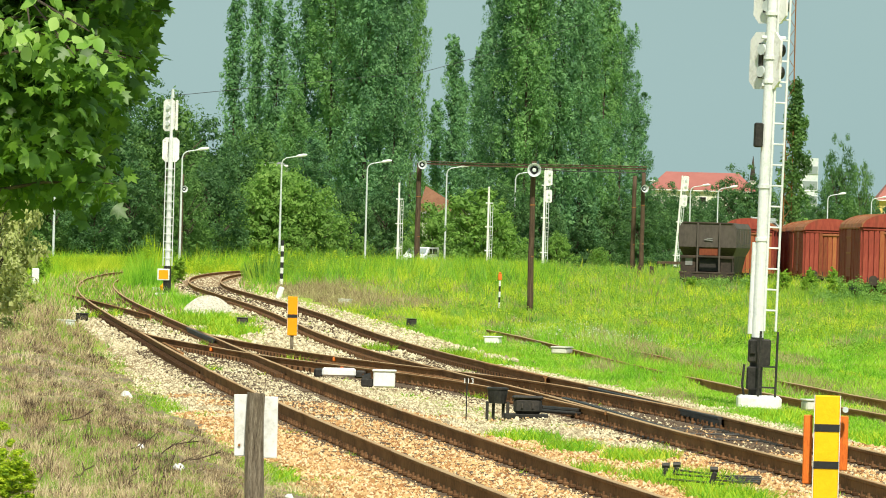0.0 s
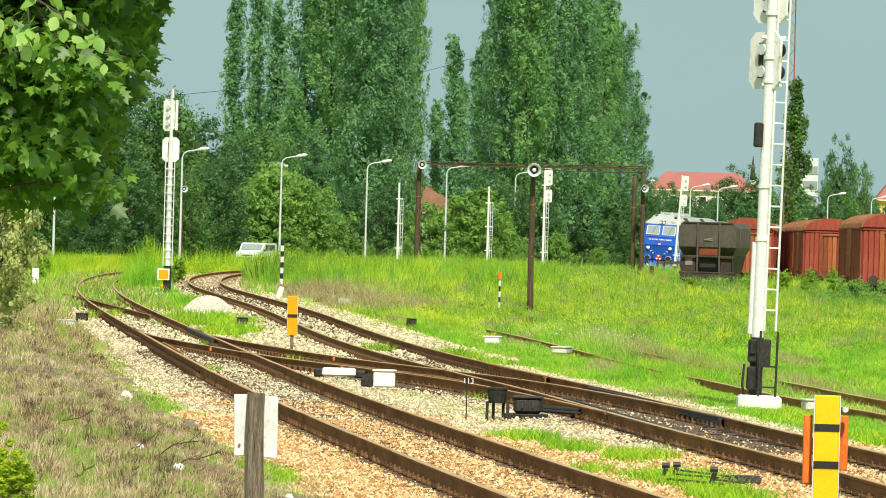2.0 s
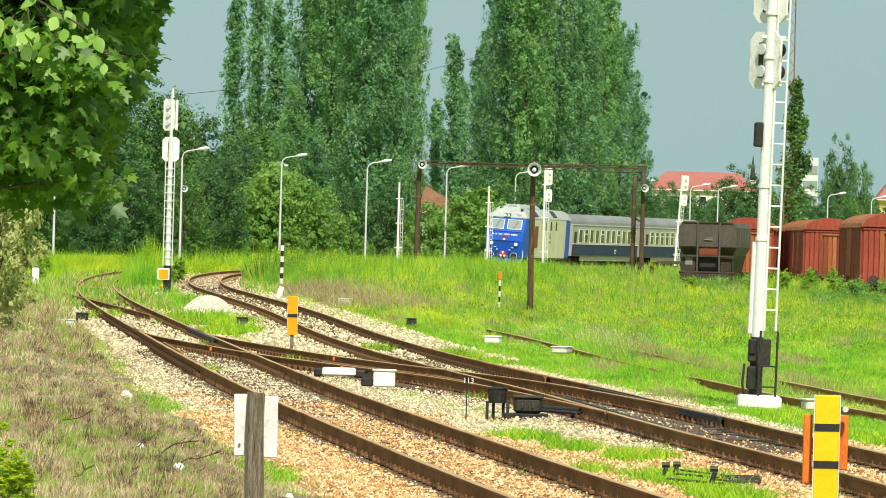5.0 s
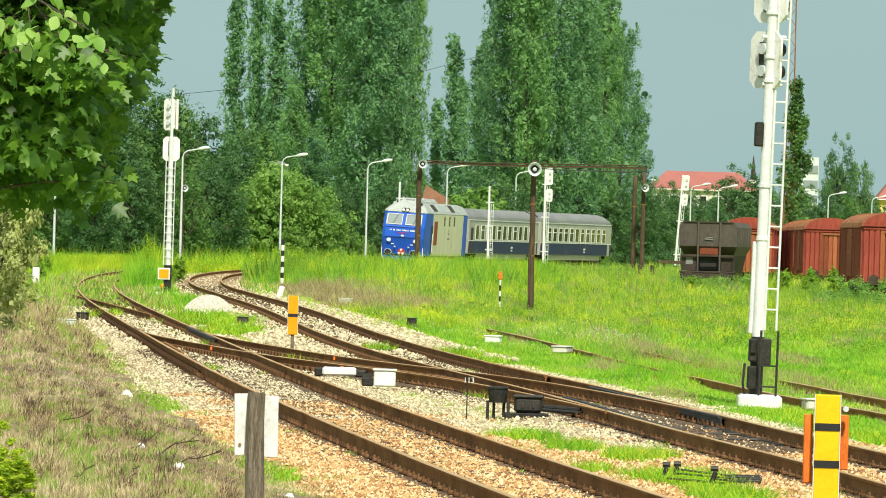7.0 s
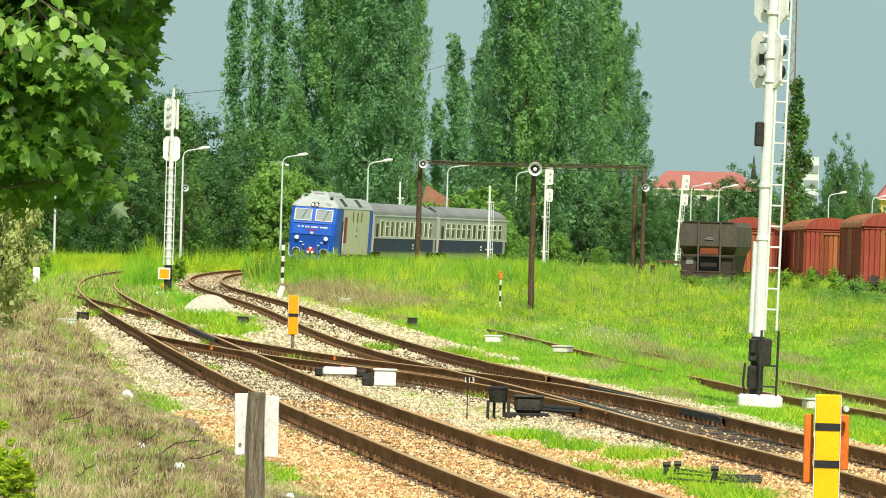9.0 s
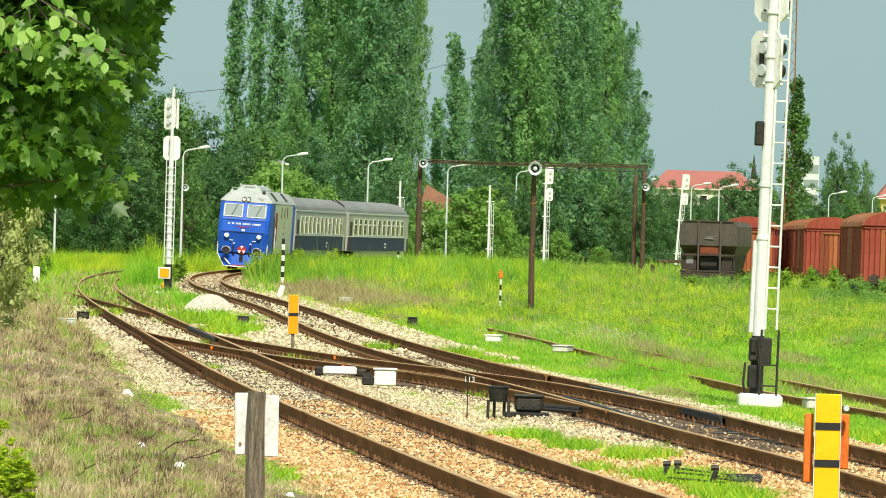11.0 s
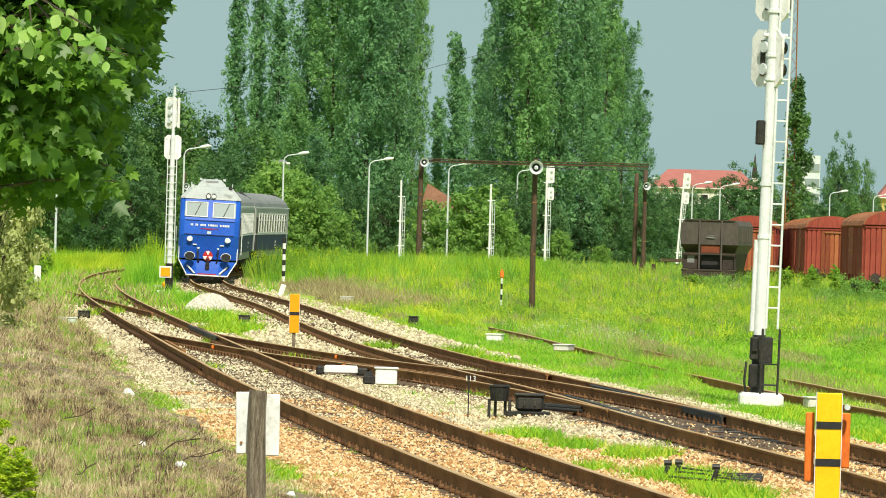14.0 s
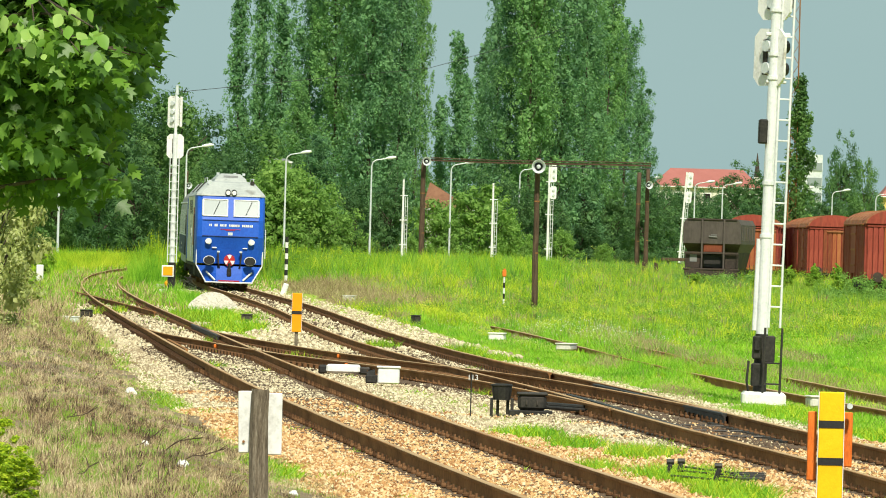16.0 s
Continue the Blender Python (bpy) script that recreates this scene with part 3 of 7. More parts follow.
def tufts(name, label, cx, cy, cz, per, height, width, spread, material, lean=0.8, category="grass"):
    """Blades in bunches that fan out from common feet."""
    n = len(cx) * per
    a = RNG.random(n) * 6.283
    out = RNG.random(n) ** 0.7
    hx, w0 = np.repeat(height, per), np.repeat(width, per)
    sp = np.repeat(spread, per)
    x = np.repeat(cx, per) + np.cos(a) * out * sp * 0.5
    y = np.repeat(cy, per) + np.sin(a) * out * sp * 0.5
    h = hx * RNG.uniform(0.45, 1.15, n) * (1.1 - 0.45 * out)
    l = lean * h * out
    tip = np.stack([np.cos(a) * l, np.sin(a) * l, h], -1)
    p = np.stack([x, y, np.repeat(cz, per)], -1)
    wv = np.stack([w0, 0 * w0, 0 * w0], -1) * np.sign(RNG.random(n) - 0.5)[:, None]
    mid = p + tip * 0.55 + np.stack([0 * h, 0 * h, 0.10 * h], -1)
    v = np.stack([p - wv, p + wv, mid + wv * 0.7, p + tip], 1)
    t = np.array([(0, 1, 2), (0, 2, 3)])[None] + 4 * np.arange(n)[:, None, None]
    ob = new(name, triangles(name, v.reshape(-1, 3), t.reshape(-1, 3), material))
    return tagged(ob, label, category, kind="stuff")


def leaf_cloud(centres, radii, per, leaf, seed, flat=0.6):
    """Leaf clumps scattered through ellipsoids; arrays of vertices and triangles."""
    r = np.random.default_rng(seed)
    c = np.repeat(centres, per, axis=0)
    q = np.repeat(radii, per, axis=0)
    n = len(c)
    d = r.normal(0, 1, (n, 3))
    d /= np.linalg.norm(d, axis=1)[:, None]
    p = c + d * q * (r.random((n, 1)) ** 0.45)
    nrm = d + r.normal(0, flat, (n, 3)) + np.array([0, 0, 0.35])
    nrm /= np.linalg.norm(nrm, axis=1)[:, None]
    u = np.cross(nrm, r.normal(0, 1, (n, 3)))
    u /= np.linalg.norm(u, axis=1)[:, None] + 1e-9
    w = np.cross(nrm, u)
    s = leaf * r.uniform(0.55, 1.35, (n, 1))
    bend = nrm * s * r.uniform(-0.35, 0.1, (n, 1))
    v = np.stack([p - u * s, p + w * s * 0.55 + bend, p + u * s, p - w * s * 0.55 + bend], 1)
    t = np.array([(0, 1, 2), (0, 2, 3)])[None] + 4 * np.arange(n)[:, None, None]
    return v.reshape(-1, 3), t.reshape(-1, 3)


PATCHES = [(-6.6, 204, 1.6, 16), (-5.4, 185, 1.0, 12), (-7.4, 217, 1.2, 12), (-2.7, 144, 0.5, 4), (-1.4, 161, 0.5, 5), (0.3, 156, 0.8, 7), (0.9, 148, 0.7, 5),
           (1.1, 92, 0.55, 2.6), (1.6, 88, 0.5, 2.2), (2.4, 85, 0.6, 2.5), (2.6, 77, 0.75, 3.2), (2.9, 72, 0.6, 3), (5.3, 107, 0.6, 4), (5.9, 95, 0.5, 3), (0.7, 115, 0.3, 3),
           (-10.0, 211, 0.7, 10), (-4.3, 131, 0.35, 2), (-1.9, 74, 0.5, 2), (-2.6, 74, 0.8, 3), (-4.6, 102, 1.0, 6), (-5.1, 160, 0.3, 3), (-9.6, 268, 1.0, 14), (1.7, 79, 0.35, 1.6)]


def greenness(x, y):
    g = np.zeros_like(x)
    for px, py, rx, ry in PATCHES:
        g = np.maximum(g, 1.25 - ((x - px) / rx) ** 2 - ((y - py) / ry) ** 2)
    return g


def offsets(x, y):
    dA, dB = x - fA(np.clip(y, 46, 555)), x - fB(np.clip(y, 46, 735))
    dE = np.where((y > 98) & (y < 185), x - fE(np.clip(y, 98, 185)), 99.0)
    dC = np.where((y > 62) & (y < 200), x - fC(np.clip(y, 62, 200)), 99.0)
    return dA, dB, dE, dC


def field_points(n, y0, y1, power, margin=1.08):
    y = by_distance(n, y0, y1, power)
    x = RNG.uniform(-1, 1, n) * (0.0625 * y * margin)
    return x, y


# stones round the near rails, and pale new ballast along the far ones
x, y = field_points(185000, 60, 150, 2.0)
dA, dB, dE, dC = offsets(x, y)
near = np.minimum(np.minimum(np.abs(dA), np.abs(dB)), np.minimum(np.abs(dE), np.abs(dC) + 0.5))
between = (dA > 0) & (dB < 0)
keep = ((near < 2.3 + 0.5 * wobble(x, y, 1.5)) | between) & (dA > -2.8 + 0.9 * smoothstep(105, 140, y) + 0.4 * wobble(x, y * 0.3, 0.4)) & (dB < 2.6 + 0.4 * wobble(x, y, 2.0)) & (greenness(x, y) < 0.55 + 0.3 * RNG.random(len(x)))
lowered = np.zeros(len(x))
for d in (dA, dB, dE, dC):
    keep &= ~((np.abs(np.abs(d) - 0.7535) < 0.09))
    lowered = np.maximum(lowered, 1 - smoothstep(0.10, 0.40, np.abs(np.abs(d) - 0.7535)))
x, y, lowered = x[keep], y[keep], lowered[keep]
pale = y > 104 + 14 * wobble(x, y, 1.5, 4.0) - 12 * (x - fA(y) > 1.4)
size = RNG.uniform(0.013, 0.031, len(x)) * np.where(RNG.random(len(x)) < 0.04, 1.6, 1.0)
z = -0.185 - 0.03 * lowered + RNG.uniform(-0.015, 0.025, len(x)) - 0.05 * smoothstep(1.6, 2.4, np.minimum(np.abs(x - fA(y)), np.abs(x - fB(y))))
oily = (np.abs(x - fB(y)) < 0.95) & (y > 87 + 2 * wobble(x, y, 1.0)) & (y < 109 + 3 * wobble(x, y, 0.8)) & (RNG.random(len(x)) < 0.72)
stones("ballast_stones", "oil-blackened ballast between the switch blades", x[oily], y[oily], z[oily], size[oily], SLEEPER)
x, y, z, size, pale = x[~oily], y[~oily], z[~oily], size[~oily], pale[~oily]
stones("ballast_stones", "loose reddish and buff track ballast", x[~pale], y[~pale], z[~pale], size[~pale], STONE)
stones("ballast_stones", "loose pale buff ballast by the turnout", x[pale], y[pale], z[pale], size[pale], PALE_STONE)
x, y = field_points(72000, 150, 430, 1.9)
dA, dB, dE, dC = offsets(x, y)
keep = (((np.abs(dB) < 2.5) & (np.abs(np.abs(dB) - 0.7535) > 0.12)) | ((np.abs(dA) < 1.7) & (y < 230) & (np.abs(np.abs(dA) - 0.7535) > 0.12))) & (greenness(x, y) < 0.6)
x, y = x[keep], y[keep]
stones("ballast_stones", "pale ballast shoulders of the far curve", x, y, -0.19 + np.where(np.abs(x - fB(y)) < 3, rise(y), 0.0) + RNG.uniform(-0.02, 0.04, len(x)), RNG.uniform(0.03, 0.065, len(x)), PALE_STONE)
# a heap of new stone by the signal
n = 5000
r, a = np.sqrt(RNG.random(n)), RNG.random(n) * 6.283
hx, hy = -7.45 + 0.68 * r * np.cos(a) + 0.12 * np.sin(3 * a), 229 + 7 * r * np.sin(a)
stones("gravel_heap", "low heap of pale crushed stone beside the track", hx, hy, -0.2 + 0.50 * (1 - r ** 1.6) ** 0.9, RNG.uniform(0.028, 0.06, n), NEW_STONE)

# meadow right of the far line


def withering(x, y, dB):
    """How far the grass of the strip inside the bend has faded."""
    return 0.95 * (1 - smoothstep(6.0, 9.0, dB + 0.8 * wobble(x, y * 0.1, 0.5, 3.0))) * smoothstep(240, 268, y) * (1 - smoothstep(338, 356, y))


x, y = field_points(980000, 84, 520, 1.55)
dA, dB, dE, dC = offsets(x, y)
lim = 2.1 + 0.7 * wobble(x, y, 5.0) + 0.9 * smoothstep(150, 260, y)
keep = (dB > lim) & (np.abs(np.abs(dC) - 0.75) > 0.07) & ((np.abs(dC) > 0.75) | (RNG.random(len(x)) < 0.45 + 0.55 * smoothstep(124, 132, y)))
keep &= RNG.random(len(x)) < 0.8 + 0.3 * wobble(x, y, 9.0)
x, y, dB = x[keep], y[keep], dB[keep]
bunch = wobble(x, y * 0.16, 0.13, 3.0) + 0.8 * wobble(x, y * 0.10, 0.34, 6.0)
h = 0.12 + 0.26 * smoothstep(150, 290, y) + 0.30 * smoothstep(300, 390, y)
h = h * RNG.uniform(0.35, 1.15, len(x)) * (1 + 0.42 * bunch) * (0.55 + 0.45 * smoothstep(2.0, 6.0, dB))
h = np.maximum(h, 0.04)
off = x - fC(np.clip(y, 62, 200))
h = h * np.where((off > -1.7) & (off < -0.7) & (y < 200) & ((y < 133) | (y > 156)), 0.55, 1.0) * (1 + 0.8 * smoothstep(127, 133, y) * (y < 200) * (np.abs(off) < 1.6) * ((off > -0.7) | (y < 156)))
w = 0.0022 + 0.000040 * y
faded = withering(x, y, dB)
dry = RNG.random(len(x)) < 0.05 + faded + 0.6 * smoothstep(0.45, 0.75, wobble(x, y * 0.05, 0.55, 3.0))
gz = ground_height(x, y)
past = x - fC(np.clip(y, 62, 200)) + 0.5 * wobble(x, y, 3.0, 7.0)
dry |= (RNG.random(len(x)) < 0.55 * np.exp(-((past - 1.2) / 0.9) ** 2) * (1 - smoothstep(170, 200, y)))
drift = 0.65 * wobble(x, y * 0.05, 0.42, 4.0) + 0.5 * wobble(x, y * 0.08, 0.17, 13.0) + RNG.normal(0, 0.16, len(x))
low = ~dry & (drift + 1.3 * (1 - smoothstep(165, 240, y)) > 0.62)
cool = ~dry & ~low & (0.6 * wobble(x, y * 0.045, 0.5, 11.0) + 0.55 * wobble(x, y * 0.09, 0.16, 2.0) + RNG.normal(0, 0.14, len(x)) + 0.65 * smoothstep(345, 430, y) > 0.24)
tall = ~dry & ~low & ~cool
blades("meadow_grass", "tall bright yellow-green meadow grass", x[tall], y[tall], gz[tall], h[tall], w[tall], GRASS, 0.6)
blades("meadow_grass", "cooler green grass in drifts through the meadow", x[cool], y[cool], gz[cool], h[cool] * 1.05, w[cool], COOL_GRASS, 0.55)
blades("meadow_grass", "fresh green turf beside the tracks", x[low], y[low], gz[low], h[low], w[low], LAWN, 0.6)
blades("meadow_grass", "faded feathery grass among the meadow", x[dry], y[dry], gz[dry], h[dry] * 1.05, w[dry], FEATHER, 0.5)
# tussocks that stand out of the meadow
n = 8500
tx, ty = field_points(n, 190, 500, 1.0)
dA, dB, dE, dC = offsets(tx, ty)
keep = (dB > 3.6 + 3.0 * (1 - smoothstep(220, 300, ty))) & (wobble(tx, ty * 0.06, 0.4, 9.0) > -0.2) & (withering(tx, ty, dB) < 0.4)
tx, ty, dB = tx[keep], ty[keep], dB[keep]
th = (0.30 + 0.30 * smoothstep(220, 330, ty) + 0.25 * smoothstep(380, 450, ty)) * RNG.uniform(0.6, 1.35, len(tx))
for lo, hi, material, label in ((0.0, 0.42, GRASS, "yellow-green tussocks standing in the meadow"), (0.42, 0.78, COOL_GRASS, "deep green tussocks standing in the meadow"), (0.78, 1.0, FEATHER, "faded seeding tussocks standing in the meadow")):
    u = np.clip(RNG.random(len(tx)) * 0.4 + 0.6 * (0.5 + 0.6 * wobble(tx, ty * 0.05, 0.4, 14.0)), 0, 0.99)
    pick = (u >= lo) & (u < hi)
    tufts("meadow_tussocks", label, tx[pick], ty[pick], ground_height(tx[pick], ty[pick]), 16, th[pick], 0.002 + 0.000035 * ty[pick], 0.22 + 0.5 * th[pick], material, 0.55)
# ragged weeds on the near side of the far curve
n = 2600
tx, ty = RNG.uniform(-9, 40, n), RNG.uniform(385, 640, n)
dA, dB, dE, dC = offsets(tx, ty)
keep = (dB > 2.9) & (dB < 9.5) & (np.abs(tx) < 0.066 * ty) & (wobble(tx, ty * 0.4, 2.0, 3.0) > -0.45)
tx, ty = tx[keep], ty[keep]
th = RNG.uniform(0.55, 1.15, len(tx)) * (1 + 0.35 * wobble(tx, ty * 0.3, 1.6, 5.0))
pick = RNG.random(len(tx)) < 0.5
for sel, material, label in ((pick, GRASS, "ragged light weeds beside the far line"), (~pick, COOL_GRASS, "ragged green weeds beside the far line")):
    tufts("tall_weeds", label, tx[sel], ty[sel], ground_height(tx[sel], ty[sel]), 18, th[sel], np.full(sel.sum(), 0.022), 0.5 + 0.6 * th[sel], material, 0.6, "weeds")
pick = tall & (RNG.random(len(x)) < 0.01 + 0.22 * smoothstep(0.1, 0.6, wobble(x, y * 0.06, 0.45, 5.0))) & (y > 170)
fx, fy, fz = x[pick], y[pick], gz[pick] + h[pick] * 0.95
stones("meadow_flowers", "scattered yellow flower heads in the meadow", fx, fy, fz, 0.004 + 0.00005 * fy, FLOWER)

pick = (RNG.random(len(x)) < 0.02 * smoothstep(0.3, 0.8, wobble(x, y * 0.4, 3.0, 1.0)) + 0.16 * np.exp(-((x - 3.8) / 1.5) ** 2 - ((y - 192) / 14) ** 2)) & (y < 240) & (y > 105)
stones("meadow_flowers", "small white flower heads in the turf", x[pick], y[pick], gz[pick] + h[pick], np.full(pick.sum(), 0.012), LITTER)
# leafy herbs scattered through the meadow
n = 9500
hx, hy = field_points(n, 175, 470, 1.3)
dA, dB, dE, dC = offsets(hx, hy)
keep = (dB > 3.2) & (withering(hx, hy, dB) < 0.3) & (wobble(hx, hy * 0.06, 0.5, 2.5) + 0.5 * wobble(hx, hy * 0.1, 0.2, 4.5) > 0.1) & (dB > 3.2 + 6.0 * (1 - smoothstep(180, 260, hy)))
hx, hy = hx[keep], hy[keep]
s = RNG.uniform(0.07, 0.24, len(hx)) * (0.8 + 0.4 * smoothstep(230, 340, hy))
hz = ground_height(hx, hy) + 0.10 + 0.20 * smoothstep(180, 260, hy) + 0.34 * smoothstep(290, 380, hy) + s * 0.5
v, k = leaf_cloud(np.stack([hx, hy, hz], -1), np.stack([s, s * 1.5, s * 1.0], -1), 18, 0.030, 77)
tagged(new("meadow_herbs", triangles("meadow_herbs", v, k, HERB)), "leafy green herbs scattered through the meadow", "herbs", kind="stuff")
# withered reddish weeds by the disused track
n = 700
x, y = np.concatenate([RNG.normal(4.65, 0.16, n // 2), RNG.normal(5.4, 0.22, n // 2)]), np.concatenate([RNG.normal(155, 2.5, n // 2), RNG.normal(149, 3.0, n // 2)])
blades("withered_weeds", "withered reddish weeds beside the disused track", x, y, ground_height(x, y), RNG.uniform(0.06, 0.22, n), np.full(n, 0.006), WITHERED, 0.6, "weeds")
# weeds in front of the parked wagons
n = 9000
x, y = RNG.uniform(16.2, 18.3, n), RNG.uniform(296, 352, n)
blades("tall_weeds", "dark green weeds growing against the wagons", x, y, ground_height(x, y), RNG.uniform(0.15, 0.7, n) * (0.8 + 0.4 * wobble(x, y * 0.3, 0.5)), np.full(n, 0.03), HERB, 0.3)
n = 260
x, y = RNG.uniform(16.1, 19.6, n), RNG.uniform(298, 316, n)
s = RNG.uniform(0.12, 0.34, n)
v, k = leaf_cloud(np.stack([x, y, ground_height(x, y) + RNG.uniform(0.1, 1.35, n) * (0.4 + 0.6 * smoothstep(-0.3, 0.6, wobble(x, y, 2.0)))], -1), np.stack([s, s, s], -1), 40, 0.045, 78)
tagged(new("leafy_weeds", triangles("leafy_weeds", v, k, LIGHT_LEAF)), "leafy green weeds growing up beside the wagons", "weeds", kind="stuff")
n = 120
x, y = RNG.uniform(11.2, 15.2, n), RNG.uniform(346, 354, n)
s = RNG.uniform(0.10, 0.26, n)
v, k = leaf_cloud(np.stack([x, y, ground_height(x, y) + RNG.uniform(0.1, 0.75, n)], -1), np.stack([s, s, s], -1), 40, 0.045, 79)
tagged(new("leafy_weeds", triangles("leafy_weeds", v, k, LIGHT_LEAF)), "dark leafy weeds in front of the hopper wagon", "weeds", kind="stuff")
n = 5000
x, y = RNG.uniform(10.5, 16.0, n), RNG.uniform(344, 355, n)
blades("tall_weeds", "weeds growing against the hopper wagon", x, y, ground_height(x, y), RNG.uniform(0.1, 0.42, n), np.full(n, 0.018), COOL_GRASS, 0.35)

# low fresh grass between the tracks
x, y = field_points(380000, 60, 300, 1.6)
dA, dB, dE, dC = offsets(x, y)
g = greenness(x, y) + 0.35 * wobble(x, y, 0.8) + 0.35 * wobble(x, y * 0.25, 0.25, 5.0)
rails = np.min([np.abs(np.abs(d) - 0.7535) for d in (dA, dB, dE, dC)], axis=0)
strip = (dA > 2.4) & (dB < -2.6) & (y > 160) & (y < 300) & (wobble(x, y, 6.0) > -0.3)
keep = ((g > 0.45) | strip) & (rails > 0.12)
x, y = x[keep], y[keep]
h = RNG.uniform(0.05, 0.19, len(x)) * (0.8 + 0.5 * smoothstep(110, 200, y)) * (0.6 + 0.5 * np.clip(greenness(x, y), 0, 1))
mixed = RNG.random(len(x)) < 0.38
for pick, material, label in ((mixed, GRASS, "yellowish grass growing through the ballast"), (~mixed, LAWN, "fresh green grass growing through the ballast")):
    blades("low_grass", label, x[pick], y[pick], np.full(pick.sum(), -0.21), h[pick], 0.003 + 0.00006 * y[pick], material, 0.75)

# weeds left of the far track and inside the near curve
x, y = field_points(190000, 230, 520, 1.2)
dA, dB, dE, dC = offsets(x, y)
keep = ((dA < -2.0) | ((dA > 2.0) & (dB < -2.2)))
keep &= ~((np.abs(dA) < 2.2))
x, y, dA, dB = x[keep], y[keep], dA[keep], dB[keep]
inside = dA > 0
h = np.where(inside, 0.35 + 0.95 * smoothstep(270, 330, y), 0.35 + 0.55 * smoothstep(300, 420, y)) * RNG.uniform(0.5, 1.25, len(x)) * (1 + 0.3 * wobble(x, y, 3.0))
h = h * np.where(inside, 1 - 0.75 * np.exp(-((dB + 2.2) / 1.3) ** 2), 1.0)
h = h * (1 + 0.35 * wobble(x, y * 0.2, 0.25, 4.0))
fresh = wobble(x, y * 0.08, 0.3, 9.0) + RNG.normal(0, 0.3, len(x)) > -0.1
for sel, material, label in ((fresh, LAWN, "tall fresh green weeds along the curving tracks"), (~fresh, GRASS, "tall light green weeds along the curving tracks")):
    blades("tall_weeds", label, x[sel], y[sel], ground_height(x[sel], y[sel]), h[sel], 0.008 + 0.00003 * y[sel], material)
# the weedy hump inside the far curve
n = 60000
x, y = RNG.uniform(-9.5, 6, n), RNG.uniform(345, 430, n)
dA, dB, dE, dC = offsets(x, y)
keep = (dB > 2.0)
x, y, dB = x[keep], y[keep], dB[keep]
h = (0.95 + 0.4 * wobble(x, y * 0.4, 1.6)) * RNG.uniform(0.5, 1.2, len(x)) * smoothstep(1.6, 3.0, dB)
pick = wobble(x, y * 0.08, 0.3, 15.0) + 0.5 * wobble(x, y * 0.15, 0.1, 1.0) + RNG.normal(0, 0.2, len(x))
for sel, material, label in ((pick > 0.25, GRASS, "dense bright weeds on the hump inside the curve"), ((pick <= 0.25) & (pick > -0.3), LAWN, "dense fresh weeds on the hump inside the curve"), (pick <= -0.3, COOL_GRASS, "deep green weeds on the hump inside the curve")):
    blades("tall_weeds", label, x[sel], y[sel], ground_height(x[sel], y[sel]), h[sel], np.full(sel.sum(), 0.019), material)

# tall bushy weeds close to the rails on the inside of the bend
n = 1300
tx, ty = RNG.uniform(-10.6, -1.0, n), RNG.uniform(352, 425, n)
dA, dB, dE, dC = offsets(tx, ty)
keep = (dB > 2.0) & (dB < 7.5) & (wobble(tx, ty * 0.3, 0.5, 6.0) > -0.55)
tx, ty, dB = tx[keep], ty[keep], dB[keep]
th = (1.10 + 0.65 * np.exp(-((dB - 2.8) / 1.8) ** 2)) * RNG.uniform(0.65, 1.1, len(tx)) * (1 + 0.2 * wobble(tx, ty * 0.3, 0.4, 2.0))
pick = RNG.random(len(tx)) < 0.65
for sel, material, label in ((pick, HERB, "bushy yellow-green weeds crowding the bend"), (~pick, COOL_GRASS, "bushy green weeds crowding the bend")):
    tufts("tall_weeds", label, tx[sel], ty[sel], ground_height(tx[sel], ty[sel]), 22, th[sel], np.full(sel.sum(), 0.016), 0.35 + 0.35 * th[sel], material, 0.4, "weeds")
s = RNG.uniform(0.10, 0.26, len(tx))
v, k = leaf_cloud(np.stack([tx, ty, ground_height(tx, ty) + th * RNG.uniform(0.5, 0.9, len(tx))], -1), np.stack([s, s, s * 1.2], -1), 30, 0.04, 80)
tagged(new("leafy_weeds", triangles("leafy_weeds", v, k, GRASS)), "leafy tops of the weeds in the bend", "weeds", kind="stuff")
# bright grass between the two far curves
n = 22000
x, y = RNG.uniform(-14.0, -7.5, n), RNG.uniform(228, 305, n)
dA, dB, dE, dC = offsets(x, y)
keep = (dA > 1.9) & (dB < -2.6)
x, y, dA = x[keep], y[keep], dA[keep]
blades("tall_weeds", "bright green grass stand between the curving tracks", x, y, ground_height(x, y), RNG.uniform(0.2, 0.62, len(x)) * smoothstep(1.6, 2.8, dA) * (1 + 0.4 * wobble(x, y * 0.3, 1.0)), np.full(len(x), 0.018), LAWN, 0.4)
# tall dead stems standing on the bank
x, y = field_points(60000, 95, 230, 1.3, 1.12)
dA, dB, dE, dC = offsets(x, y)
keep = (dA < -3.0 + 1.0 * smoothstep(105, 150, y) - 0.6 * wobble(x, y, 3.0)) & (wobble(x, y * 0.1, 0.18, 3.0) > -0.1)
x, y = x[keep], y[keep]
blades("dead_stalks", "tall brown dead stems standing on the bank", x, y, ground_height(x, y), RNG.uniform(0.06, 0.26, len(x)) * (0.7 + 0.5 * smoothstep(110, 170, y)), 0.0014 + 0.000022 * y, SHADE_TWIG, 0.45)
